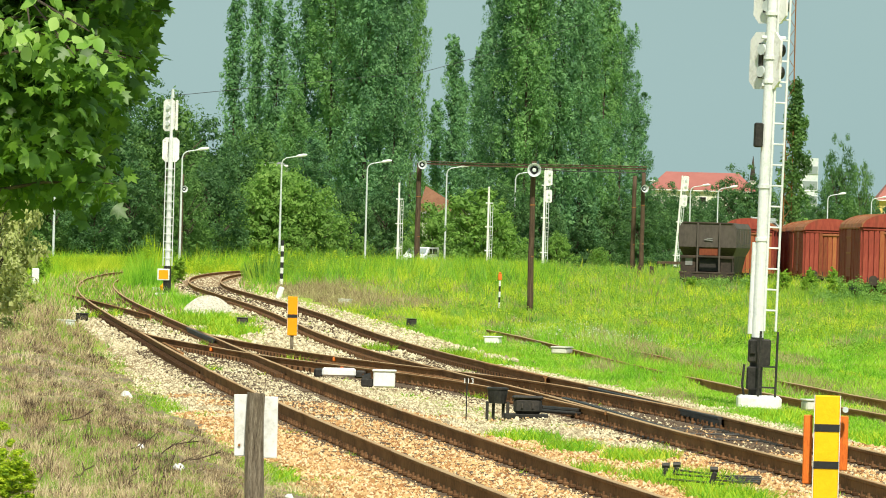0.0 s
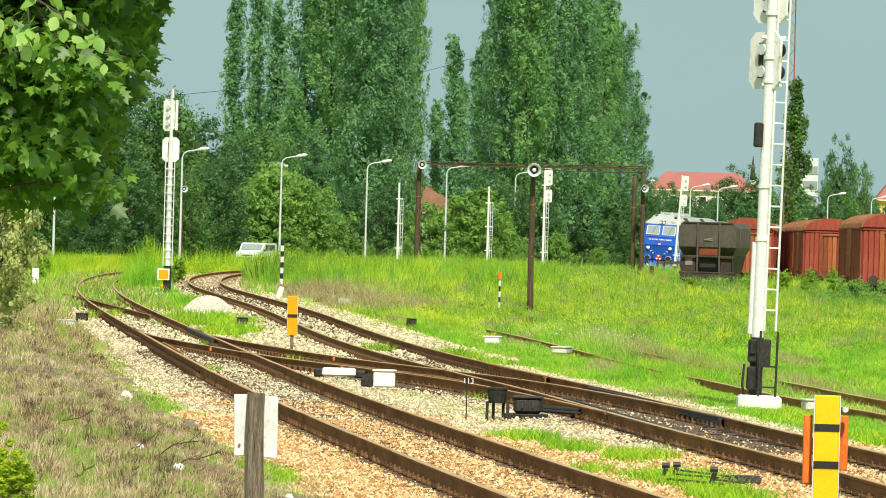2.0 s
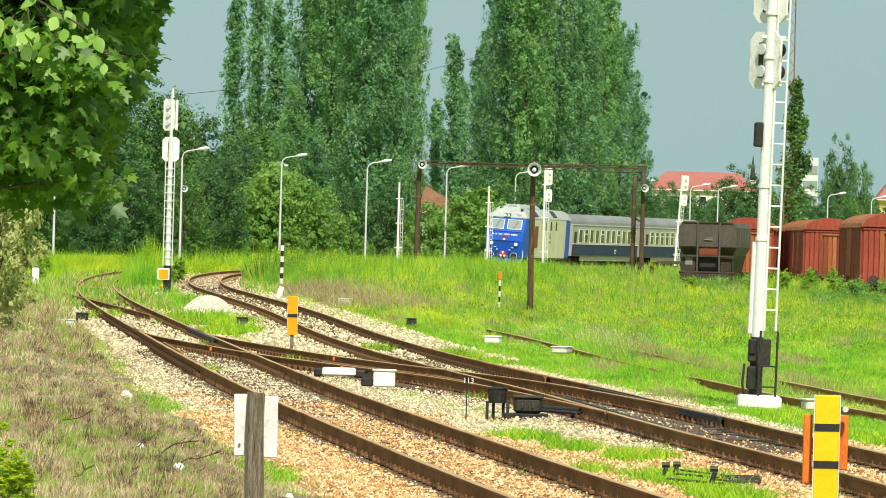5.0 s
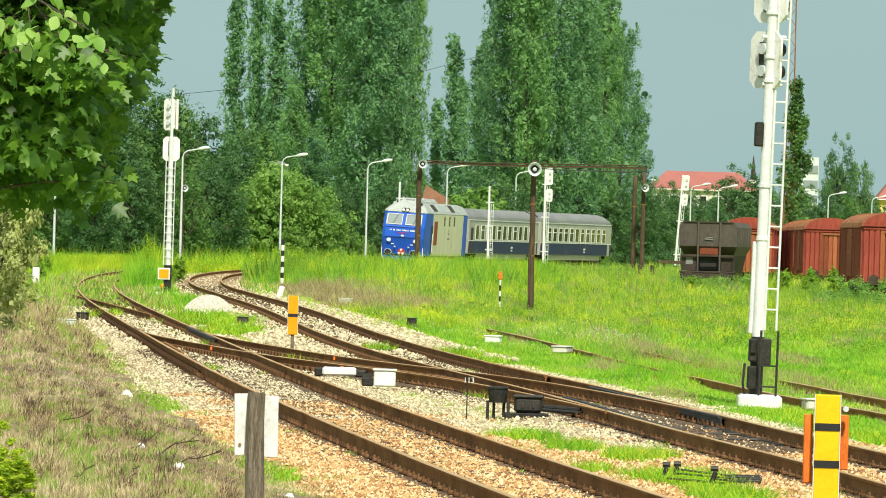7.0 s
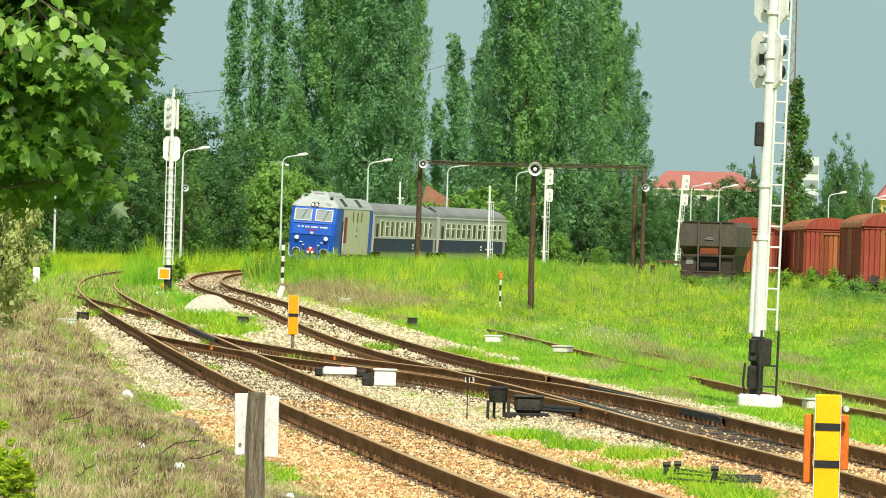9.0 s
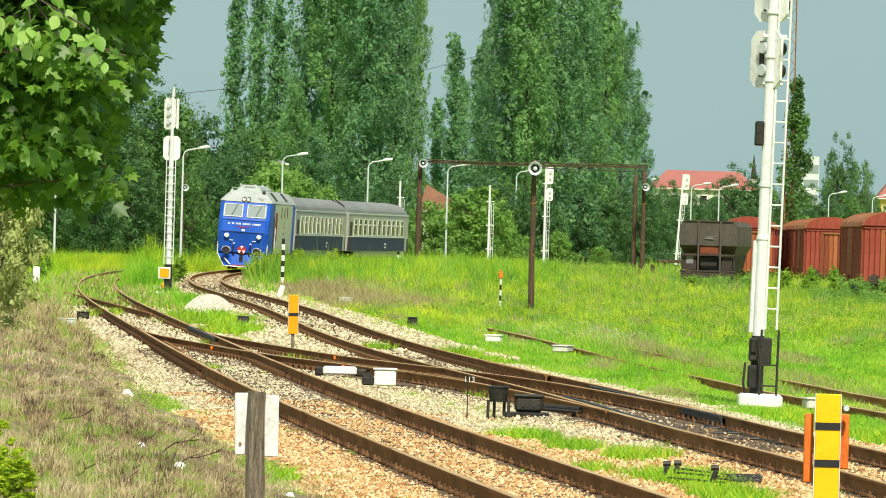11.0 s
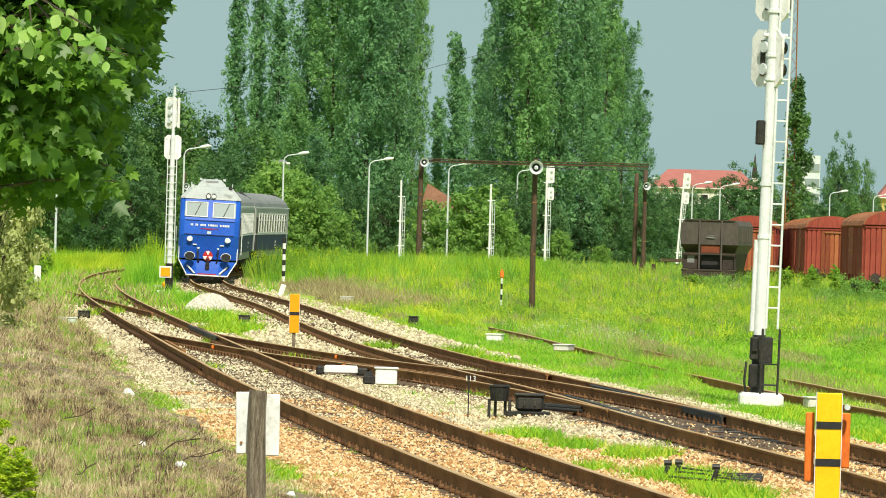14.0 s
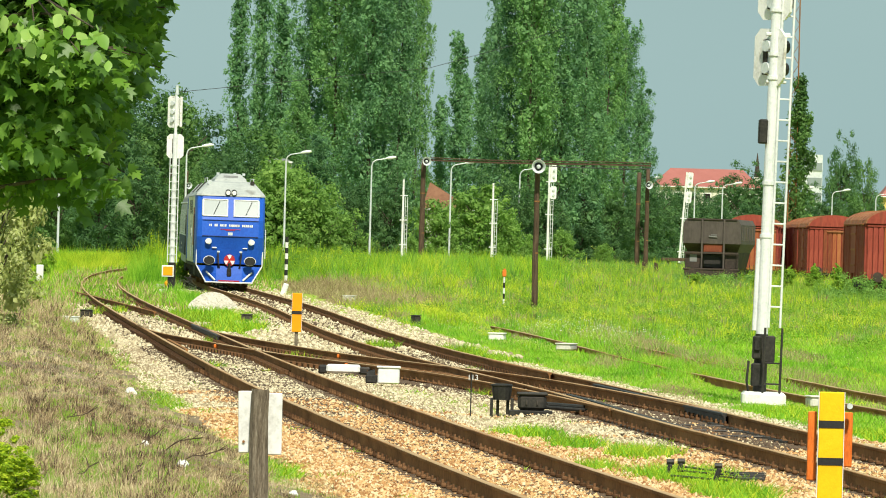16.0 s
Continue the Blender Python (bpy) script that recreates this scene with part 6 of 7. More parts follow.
box0 = build_boxcar()
box0.matrix_basis = pose(19.93, 318.0, 0, 0, 0, 1.0)
copy_thing(box0, pose(20.75, 385.0, 0, 0, 0, -0.6))
copy_thing(box0, pose(20.95, 400.4, 0, 0, 0, -0.8))
copy_thing(box0, pose(21.25, 415.8, 0, 0, 0, -1.2))
copy_thing(box0, pose(17.2, 405.0, 0, 0, 0, -3.2))
copy_thing(box0, pose(18.05, 420.2, 0, 0, 0, -3.4))
hopper = build_hopper()
hopper.matrix_basis = pose(13.32, 362.0, -0.16, 0, 0, -6.0)

# ---- van ----


def build_van():
    t = thing("van", "white delivery van driving along the road", "van")
    W = 0.95
    side = [(0.0, 0.45), (0.0, 0.95), (0.12, 1.12), (0.85, 1.28), (1.55, 1.98), (2.0, 2.08), (4.7, 2.08), (4.85, 1.9), (4.85, 0.45)]
    body = part("body", Build().loft([[(x * f, y, z) for y, z in side] for x, f in ((-W, 1.0), (W, 1.0))]), VAN_WHITE, t)
    a = math.atan2(0.70, 0.70)
    part("windscreen", Build().box(0, 1.18, 1.66, 1.62, 0.03, 0.80, 0.01, Matrix.Rotation(-a, 4, "X")), CAB_GLASS, t)
    for s in (-1, 1):
        part("side_window", Build().box(s * (W + 0.005), 2.15, 1.62, 0.02, 0.85, 0.55, 0.01), GLASS, t)
        part("side_window", Build().box(s * (W + 0.005), 3.5, 1.62, 0.02, 1.5, 0.55, 0.01), GLASS, t)
        part("headlight", Build().box(s * 0.7, 0.0, 0.85, 0.35, 0.06, 0.2, 0.02), LAMP_GLASS, t)
        part("mirror", Build().box(s * 1.05, 1.15, 1.35, 0.16, 0.1, 0.24, 0.02), BLACK_PAINT, t)
        for y in (0.85, 3.95):
            w = part("wheel", Build().tube((s * 0.74, y, 0.33), (s * 0.95, y, 0.33), 0.33, None, 18), RUBBER, t)
            part("rim", Build().tube((s * 0.94, y, 0.33), (s * 0.965, y, 0.33), 0.2, None, 14), GREY_STEEL, w)
    part("bumper", Build().box(0, -0.02, 0.5, 1.8, 0.14, 0.24, 0.04), BLACK_PAINT, t)
    part("grille", Build().box(0, -0.01, 0.8, 0.8, 0.04, 0.14, 0.01), BLACK_PAINT, t)
    for o in t.children_recursive:
        if o.type == "MESH":
            o.data.transform(Matrix.Scale(0.79, 4, (0, 0, 1)))
    return t


van = build_van()
VAN_TURN = -math.atan2(6.37, 24.0)
# ---- road behind the meadow, with its lamps ----
ROAD_Z = 0.06
b = Build()
b.loft([[(x - 3.2, y, ROAD_Z - 0.004), (x + 3.2, y, ROAD_Z - 0.004), (x + 3.2, y, -0.6), (x - 3.2, y, -0.6)] for y in (430.0, 980.0) for x in (-2.9 + (y - 608) * 0.2654,)])
tagged(part("road", b, ASPHALT), "grey asphalt road behind the meadow", "road", kind="structure")


def street_lamp():
    t = thing("street_lamp", "slim pale steel street lamp with a curved arm", "street lamp", group="lamps along the road")
    part("pole", Build().tube((0, 0, -0.3), (0, 0, 4.2), 0.095, 0.08, 10).tube((0, 0, 4.2), (0, 0, 8.0), 0.08, 0.06, 10), GREY_STEEL, t)
    part("arm", Build().path([(0, 0, 8.0), (0.10, 0, 8.28), (0.35, 0, 8.46), (1.25, 0, 8.62)], 0.045, 8), GREY_STEEL, t)
    head = part("lamp_head", Build().loft([[(x, w * math.cos(a), z + h * math.sin(a)) for a in [k * math.pi / 4 for k in range(8)]] for x, w, h, z in ((1.15, 0.07, 0.06, 8.62), (1.35, 0.15, 0.12, 8.66), (1.75, 0.17, 0.13, 8.72), (2.0, 0.08, 0.06, 8.75))]), LAMP_HEAD, t, "white lamp head")
    part("lens", Build().loft([[(x, w * math.cos(a), z + h * math.sin(a)) for a in [k * math.pi / 4 for k in range(8)]] for x, w, h, z in ((1.4, 0.10, 0.04, 8.56), (1.8, 0.11, 0.04, 8.62))]), CAB_GLASS, head)
    return t


lamp0 = street_lamp()
lamp0.matrix_basis = pose(-19.8, 540, 0)
for x, y in ((-12.9, 566), (-6.4, 590), (0.15, 610), (6.3, 640), (12.4, 670), (18.8, 700), (25.0, 730), (28.2, 740), (37.2, 770), (42.2, 790), (48.8, 820), (-27.8, 512)):
    copy_thing(lamp0, pose(x, y, 0, 0, 0, random.uniform(-6, 6)))

# ---- signals ----


def ladder(parent, x, y, z0, z1, w, material, pitch=0.306, lean=0.0):
    b = Build()
    for s in (-1, 1):
        b.tube((x + s * w / 2, y, z0), (x + s * w / 2 + lean, y, z1), 0.018, None, 6)
    part("ladder_rail", b, material, parent)
    n = int((z1 - z0) / pitch)
    for k in range(1, n):
        z = z0 + k * pitch
        dx = lean * (z - z0) / (z1 - z0)
        part("rung", Build().tube((x - w / 2 + dx, y, z), (x + w / 2 + dx, y, z), 0.014, None, 5), material, parent)


def octagon(w, h, c):
    return [(-w, -h + c), (-w + c, -h), (w - c, -h), (w, -h + c), (w, h - c), (w - c, h), (-w + c, h), (-w, h - c)]


def signal_head(parent, x, y, z, w, h, turn, lamps, material=WHITE_PAINT):
    """A board with lamps on its far side, turned by degrees from square-on."""
    m = Matrix.Translation((x, y, z)) @ Matrix.Rotation(radians(turn), 4, "Z")
    b = Build().loft([[m @ Vector((u, d, v)) for u, v in octagon(w, h, min(w, h) * 0.35)] for d in (-0.02, 0.02)])
    board = part("signal_board", b, material, parent, "white back of an octagonal signal board")
    # a narrow dark strip laid on the board; nothing is cut into it
    if w > 0.3:
        part("lamp_recess", Build().loft([[m @ Vector((u, d, v)) for u, v in ((-0.115, -h * 0.62), (-0.03, -h * 0.62), (-0.03, h * 0.62), (-0.115, h * 0.62))] for d in (-0.045, -0.024)]), GRIME, board, "dark strip beside the lamp backs")
    for k in range(lamps):
        v = (k - (lamps - 1) / 2) * (2 * h * 0.78 / lamps)
        b = Build().loft([[m @ Vector((math.cos(a) * 0.10, d, v + math.sin(a) * 0.10)) for a in [i * math.pi / 6 for i in range(12)]] for d in (0.02, 0.30)])
        part("lamp_hood", b, BLACK_IRON, board)
        b = Build().loft([[m @ Vector((math.cos(a) * 0.085, d, v + math.sin(a) * 0.085)) for a in [i * math.pi / 6 for i in range(12)]] for d in (-0.10, -0.02)])
        part("lamp_housing", b, GREY_STEEL, board)
    return board


# tall near signal
sig = thing("signal_mast", "tall silver signal mast with ladder on a white base", "railway signal", Matrix.Translation((5.12, 115.4, -0.21)) @ Matrix.Rotation(radians(1.0), 4, "Y") @ Matrix.Scale(1.092, 4))
part("base", Build().box(0.02, -0.05, 0.02, 0.64, 0.72, 0.26, 0.04), WHITE_PAINT, sig, "whitewashed concrete base")
part("lower_mast", Build().tube((-0.04, 0, 0.1), (-0.04, 0, 1.0), 0.10, 0.095, 14), BLACK_IRON, sig, "black painted foot of the mast")
part("mast", Build().tube((-0.04, 0, 1.0), (-0.04, 0, 2.45), 0.088, 0.085, 16).tube((-0.04, 0, 2.45), (-0.04, 0, 7.6), 0.082, 0.07, 16), SILVER, sig)
part("conduit", Build().tube((-0.155, 0.02, 1.05), (-0.145, 0.02, 2.40), 0.035, None, 8), SILVER, sig)
for z in (2.42, 3.2, 4.75, 5.1, 5.75):
    part("mast_clamp", Build().tube((-0.04, 0, z), (-0.04, 0, z + 0.05), 0.098, None, 14), SILVER, sig)
part("junction_box", Build().box(-0.11, -0.10, 0.80, 0.13, 0.16, 0.34, 0.02).box(-0.10, -0.10, 0.40, 0.16, 0.16, 0.34, 0.02).box(-0.11, -0.20, 0.86, 0.08, 0.05, 0.2, 0.01), BLACK_IRON, sig, "black cable box")
part("junction_box", Build().box(0.08, -0.02, 0.78, 0.16, 0.16, 0.40, 0.02), BLACK_IRON, sig)
part("cable", Build().path([(-0.22, -0.1, 0.6), (-0.24, -0.12, 0.3), (-0.18, -0.12, 0.0), (-0.1, -0.1, -0.1)], 0.02), BLACK_IRON, sig)
ladder(sig, 0.115, -0.37, -0.03, 1.1, 0.25, BLACK_IRON)
ladder(sig, 0.135, -0.05, 1.1, 7.6, 0.17, SILVER)
signal_head(sig, -0.10, 0.10, 5.08, 0.34, 0.42, -52, 2)
signal_head(sig, -0.06, 0.10, 6.05, 0.34, 0.42, -48, 2)
part("head_bracket", Build().box(0.0, 0.02, 5.42, 0.36, 0.12, 0.05, 0.01).box(0.0, 0.02, 4.72, 0.30, 0.12, 0.05, 0.01), SILVER, sig)
part("route_indicator", Build().box(-0.16, 0.02, 3.98, 0.13, 0.30, 0.36, 0.02), BLACK_IRON, sig, "small black indicator box")
part("indicator_bracket", Build().box(-0.08, 0.02, 4.14, 0.22, 0.05, 0.04).box(-0.08, 0.02, 3.82, 0.22, 0.05, 0.04), SILVER, sig)

# signal by the curve
sig = thing("signal_mast", "silver signal mast with white boards by the curve", "railway signal", pose(-10.40, 271.5, 0))
part("base", Build().box(0.0, 0, -0.15, 0.9, 0.8, 0.35, 0.04), CONCRETE, sig)
part("lower_mast", Build().tube((0, 0, 0), (0, 0, 1.05), 0.15, None, 12), BLACK_IRON, sig)
part("mast", Build().tube((0, 0, 1.05), (0, 0, 5.9), 0.10, 0.085, 12).tube((0, 0, 5.9), (0, 0, 7.45), 0.06, 0.05, 10), SILVER, sig)
ladder(sig, 0.0, -0.14, 1.05, 5.2, 0.34, SILVER)
signal_head(sig, 0.0, 0.10, 5.45, 0.32, 0.46, 0, 2)
signal_head(sig, -0.10, 0.10, 6.75, 0.26, 0.60, -35, 3)
part("side_panel", Build().box(0.19, 0.05, 6.75, 0.10, 0.2, 1.15, 0.02), WHITE_PAINT, sig)
part("finial", Build().tube((0.02, 0, 7.4), (0.02, 0, 7.75), 0.07, 0.05, 8), GREY_STEEL, sig)
pl = part("number_board", Build().box(-0.14, -0.18, 0.72, 0.46, 0.03, 0.44, 0.02), WHITE_PAINT, sig, "amber plate with a white border")
part("amber_face", Build().box(-0.14, -0.20, 0.72, 0.36, 0.02, 0.34, 0.01), AMBER, pl)

# slim far masts with ladders


def far_mast(x, y, h, heads, label, lean=0.0):
    t = thing("signal_mast", label, "railway signal", pose(x, y, 0, 0, lean, 0), group="far signals")
    part("mast", Build().tube((0, 0, 0.0), (0, 0, h), 0.085, 0.065, 10), WHITE_PAINT, t)
    part("foot", Build().tube((0, 0, -0.2), (0, 0, 0.9), 0.14, None, 10), BLACK_IRON, t)
    ladder(t, 0.22, 0, 0.9, h - 1.2, 0.15, SILVER)
    for k, z in enumerate((1.7, h * 0.55, h - 1.1)):
        part("bracket", Build().box(0.05, 0, z, 0.5, 0.08, 0.07, 0.01), SILVER, t)
    for k in range(heads):
        signal_head(t, 0.28, 0.05, h - 0.55 - 1.25 * k, 0.22, 0.55 if k == 0 else 0.42, 20, 2)


far_mast(-3.05, 482, 6.1, 0, "white lattice-ladder signal mast with no head")
far_mast(2.98, 482, 6.0, 0, "white signal mast with a narrow ladder")
far_mast(6.55, 470, 7.2, 2, "white signal mast carrying two white heads")
far_mast(16.75, 520, 7.5, 2, "far white signal mast leaning, with ladder and heads", 3.5)

# ---- wooden poles, beam and loudspeakers ----


def loudspeaker(x, y, z, r, turn):
    t = thing("loudspeaker", "grey horn loudspeaker fixed to a wooden pole", "loudspeaker", Matrix.Translation((x, y, z)) @ Matrix.Rotation(radians(turn), 4, "Z"), group="yard loudspeakers")
    def ring(rr, yy):
        return [(math.cos(a) * rr, yy, math.sin(a) * rr) for a in [k * math.pi / 10 for k in range(20)]]
    part("horn", Build().loft([ring(r * 0.30, 0.34), ring(r * 0.42, 0.10), ring(r * 0.7, -0.10), ring(r, -0.26), ring(r * 1.03, -0.28), ring(r * 0.97, -0.27), ring(r * 0.66, -0.10), ring(r * 0.34, 0.06)]), GREY_STEEL, t, "flared pale grey horn", smooth=True)
    part("throat", Build().loft([ring(r * 0.60, -0.09), ring(r * 0.50, -0.06)]), BLACK_PAINT, t)
    part("driver", Build().loft([ring(r * 0.30, 0.12), ring(r * 0.30, -0.16), ring(r * 0.14, -0.24)]), GREY_STEEL, t)
    part("bracket", Build().box(0, 0.30, 0.0, 0.10, 0.3, 0.10, 0.02), BLACK_IRON, t)


def wood_pole(x, y, h, r, label):
    t = thing("wooden_pole", label, "pole", pose(x, y, 0))
    b, k = Build(), 0
    rings = []
    for k in range(9):
        z = -0.4 + (h + 0.4) * k / 8
        rr = r * (1.12 - 0.25 * k / 8)
        rings.append([(math.cos(a) * rr * (1 + 0.05 * math.sin(3 * a + k)) + 0.012 * math.sin(k * 1.7), math.sin(a) * rr, z) for a in [i * math.pi / 6 for i in range(12)]])
    part("shaft", b.loft(rings), OLD_WOOD, t, smooth=True)
    for z in (0.35 * h, 0.7 * h):
        part("iron_band", Build().tube((0, 0, z), (0, 0, z + 0.05), r * 1.03, None, 12), RUST, t)
    return t


wood_pole(-1.62, 447.6, 7.1, 0.17, "brown creosoted pole carrying a loudspeaker and the cable beam")
wood_pole(3.08, 250.4, 5.15, 0.10, "slim dark wooden pole with a large loudspeaker")
wood_pole(12.45, 450.0, 6.9, 0.14, "dark brown pole at the end of the cable beam")
wood_pole(11.95, 452.0, 6.7, 0.15, "second dark pole beside the beam end")
wood_pole(-20.5, 560, 6.9, 0.16, "dark pole half hidden behind the signal")
loudspeaker(-1.46, 447.1, 6.98, 0.27, 8)
loudspeaker(3.10, 250.0, 4.84, 0.235, 0)
loudspeaker(12.45, 449.5, 5.9, 0.24, 20)
loudspeaker(-20.35, 559.6, 5.75, 0.26, 20)
beam = thing("cable_beam", "long brown timber and pipe beam between two poles", "beam", pose(0, 448.6, 0))
part("timber", Build().loft([[(x, -0.07, z - 0.07), (x, 0.07, z - 0.07), (x, 0.07, z + 0.05), (x, -0.07, z + 0.05)] for x, z in ((-1.6, 7.10), (2.5, 7.05), (6.0, 7.06), (9.5, 7.12), (12.6, 7.12))]), OLD_WOOD, beam)
part("pipe", Build().path([(-1.2, -0.12, 7.22), (2.5, -0.12, 7.17), (6.0, -0.12, 7.20), (9.5, -0.12, 7.26), (12.6, -0.12, 7.26)], 0.035, 8), OLD_WOOD, beam)
part("cable", Build().path([(5.6, -0.1, 6.95), (7.5, -0.1, 6.85), (9.5, -0.1, 6.87), (11.0, -0.1, 6.84), (12.5, -0.1, 6.92)], 0.035, 6), WIRE, beam)
for x in np.arange(6.2, 12.4, 0.55):
    part("hanger", Build().box(float(x), -0.1, 6.93, 0.03, 0.03, 0.18), WIRE, beam)
# overhead wires in the distance
w = thing("overhead_wire", "thin dark overhead wire against the sky", "cable", pose(0, 0, 0))
part("span", Build().path([(-21.5 + 4.2 * k, 560 + 4 * k, 13.0 + 0.62 * k) for k in range(3)] + [(-2.0, 610, 16.6), (6.0, 625, 19.4), (12, 640, 22)], 0.022, 5), WIRE, w)

# ---- yellow and white marker posts ----


def striped_board(x, y, z0, w, h, stripes, label, wings):
    t = thing("marker_post", label, "marker post", pose(x, y, 0))
    pl = part("board", Build().box(0, 0, z0 + h / 2, w, 0.035, h, 0.01), YELLOW if wings else AMBER, t, "glossy yellow enamelled board")
    for z in stripes:
        part("black_band", Build().box(0, -0.020, z0 + h * z, w * 0.985, 0.006, h * 0.085 if not wings else 0.062), BLACK_PAINT, pl)
    part("edge", Build().box(-w / 2, 0, z0 + h / 2, 0.006, 0.038, h).box(w / 2, 0, z0 + h / 2, 0.006, 0.038, h), LITTER, pl)
    part("post", Build().box(0.0, 0.05, (z0 + h) / 2 - 0.2, 0.07, 0.06, z0 + h - 0.1 + 0.3, 0.01), GREY_WOOD, t)
    if wings:
        for s, d, z in ((-1, 0.05, 0.0), (1, 0.05, -0.06)):
            part("wing_board", Build().box(s * 0.150, 0.10 + d, z0 + h - 0.46 - z, 0.075, 0.04, 0.58 if s < 0 else 0.46, 0.008), ORANGE, t, "orange painted side board")
        part("bolt", Build().tube((0.15, 0.02, z0 + h * 0.9), (0.15, -0.05, z0 + h * 0.9), 0.025, None, 8), GREY_STEEL, t)
    return t


striped_board(-3.16, 152.6, 0.19, 0.215, 0.83, (0.50,), "amber marker board with one black band on a stake", False)
striped_board(3.25, 60.0, -0.06, 0.215, 1.155, (0.765, 0.496), "yellow marker board with black bands and orange wings", True)
st = thing("distance_stone", "small white numbered stone beside the marker board", "marker", pose(3.02, 59.6, 0))
part("stone", Build().loft([[(-0.11, -0.05, -0.3), (0.12, -0.05, -0.3), (0.12, 0.05, -0.3), (-0.11, 0.05, -0.3)], [(-0.03, -0.05, 0.10), (0.10, -0.05, 0.16), (0.10, 0.05, 0.16), (-0.03, 0.05, 0.10)]]), WHITE_PAINT, st)


def text_mesh(name, body, size, material, parent, m):
    cu = bpy.data.curves.new(name, "FONT")
    cu.body, cu.size, cu.extrude, cu.align_x, cu.align_y = body, size, 0.002, "CENTER", "CENTER"
    tmp = bpy.data.objects.new(name, cu)
    me = bpy.data.meshes.new_from_object(tmp)
    bpy.data.objects.remove(tmp)
    me.materials.clear()
    me.materials.append(material)
    ob = new(name, me)
    ob.parent, ob.matrix_basis = parent, m
    return ob


text_mesh("numeral", "9", 0.12, BLACK_PAINT, st, pose(0.035, -0.055, -0.02, 90, 12, 0))
# wooden stake with two white boards
st = thing("white_board_stake", "split grey wooden stake with a white board behind it", "marker post", pose(-1.474, 58.0, 0))
rings = []
for k in range(7):
    z = -0.4 + 1.42 * k / 6
    rings.append([(math.cos(a) * 0.072 * (1 + 0.10 * math.sin(4 * a + k * 0.6)) + 0.008 * math.sin(k), math.sin(a) * 0.05 * (1 + 0.1 * math.sin(3 * a + k)), z + (0.012 * math.sin(5 * a) if k == 6 else 0)) for a in [i * math.pi / 8 for i in range(16)]])
part("stake", Build().loft(rings), GREY_WOOD, st, "cracked grey wooden stake")
for s in (-1, 1):
    part("board", Build().box(s * 0.094, 0.07, 0.755 - 0.006 * s, 0.165, 0.022, 0.50, 0.006, Matrix.Rotation(radians(-1.0 + s * 0.6), 4, "Y")), WHITE_PAINT, st, "white painted board with chipped edges")
part("nail", Build().tube((-0.13, 0.05, 0.60), (-0.13, 0.045, 0.60), 0.012, None, 6), RUST, st)

# black and white stakes by the curve, a dwarf marker in the meadow


def striped_stake(x, y, h, r, label, n=6, top=None):
    t = thing("striped_stake", label, "marker post", pose(x, y, 0), group="striped stakes")
    for k in range(n):
        part("band", Build().tube((0, 0, h * k / n), (0, 0, h * (k + 1) / n), r, None, 10), WHITE_PAINT if k % 2 == 0 else BLACK_PAINT, t)
    part("foot", Build().tube((0, 0, -0.5), (0, 0, 0), r, None, 10), BLACK_PAINT, t)
    return t


striped_stake(-7.63, 341, 2.1, 0.08, "thin black and white banded stake by the curve", 8)
striped_stake(-22.3, 392, 1.65, 0.06, "thin black and white banded stake in the weeds", 6)
d = striped_stake(2.02, 251, 0.95, 0.035, "low striped stake with an orange lantern", 5)
part("lantern", Build().box(0.0, 0, 1.08, 0.14, 0.14, 0.22, 0.02).box(0, 0, 1.22, 0.10, 0.10, 0.06, 0.02), ORANGE, d, "small faded orange lantern")
st = thing("distance_stone", "small white marker stone in dry grass", "marker", pose(-17.0, 300, 0.2))
part("stone", Build().box(0, 0, 0.12, 0.30, 0.12, 0.70, 0.03), WHITE_PAINT, st)
st = thing("distance_stone", "leaning white marker stone beside the far rails", "marker", pose(-6.45, 286, 0))
part("stone", Build().box(0, 0, 0.02, 0.22, 0.16, 0.52, 0.04, Matrix.Rotation(radians(18), 4, "Y")), WHITE_PAINT, st)

# ---- point machine, boxes, levers ----
pm = thing("point_machine", "black greasy point machine on legs beside the turnout", "point machine", Matrix.Translation((0.96, 101.5, -0.03)) @ Matrix.Scale(0.88, 4))
for x in (-0.31, -0.21, -0.05, 0.02):
    part("leg", Build().box(x, -0.07 if x in (-0.31, 0.02) else 0.10, -0.07, 0.05, 0.06, 0.32, 0.01), BLACK_IRON, pm)
part("cable_pot", Build().loft([[(math.cos(a) * r * 0.72 - 0.15, math.sin(a) * r * 0.6, z * 0.9) for a in [k * math.pi / 8 for k in range(16)]] for z, r in ((0.06, 0.19), (0.22, 0.22), (0.30, 0.225), (0.31, 0.245), (0.335, 0.245), (0.35, 0.20))]), BLACK_IRON, pm, "round black cable pot")
mb = part("motor_case", Build().box(0.34, 0.0, 0.03, 0.46, 0.40, 0.26, 0.05), BLACK_IRON, pm, "ribbed black motor case")
part("motor_lid", Build().box(0.34, 0.0, 0.165, 0.50, 0.44, 0.05, 0.02), BLACK_IRON, mb)
part("latch", Build().box(0.25, -0.215, 0.03, 0.03, 0.03, 0.09, 0.01).box(0.42, -0.215, 0.03, 0.03, 0.03, 0.09, 0.01), GRIME, mb)
part("throw_rod", Build().tube((0.56, 0, 0.0), (1.3, 0.9, -0.06), 0.045, None, 8).tube((0.56, -0.1, -0.04), (1.4, 0.6, -0.1), 0.03, None, 8), BLACK_IRON, pm)
part("base_plate", Build().box(0.32, 0, -0.15, 0.7, 0.5, 0.10, 0.01), BLACK_IRON, pm)
sp = thing("number_post", "thin rod carrying a small white number sign", "sign", pose(0.385, 99.5, 0))
part("rod", Build().tube((0, 0, -0.3), (0, 0, 0.42), 0.009, None, 6), BLACK_IRON, sp)
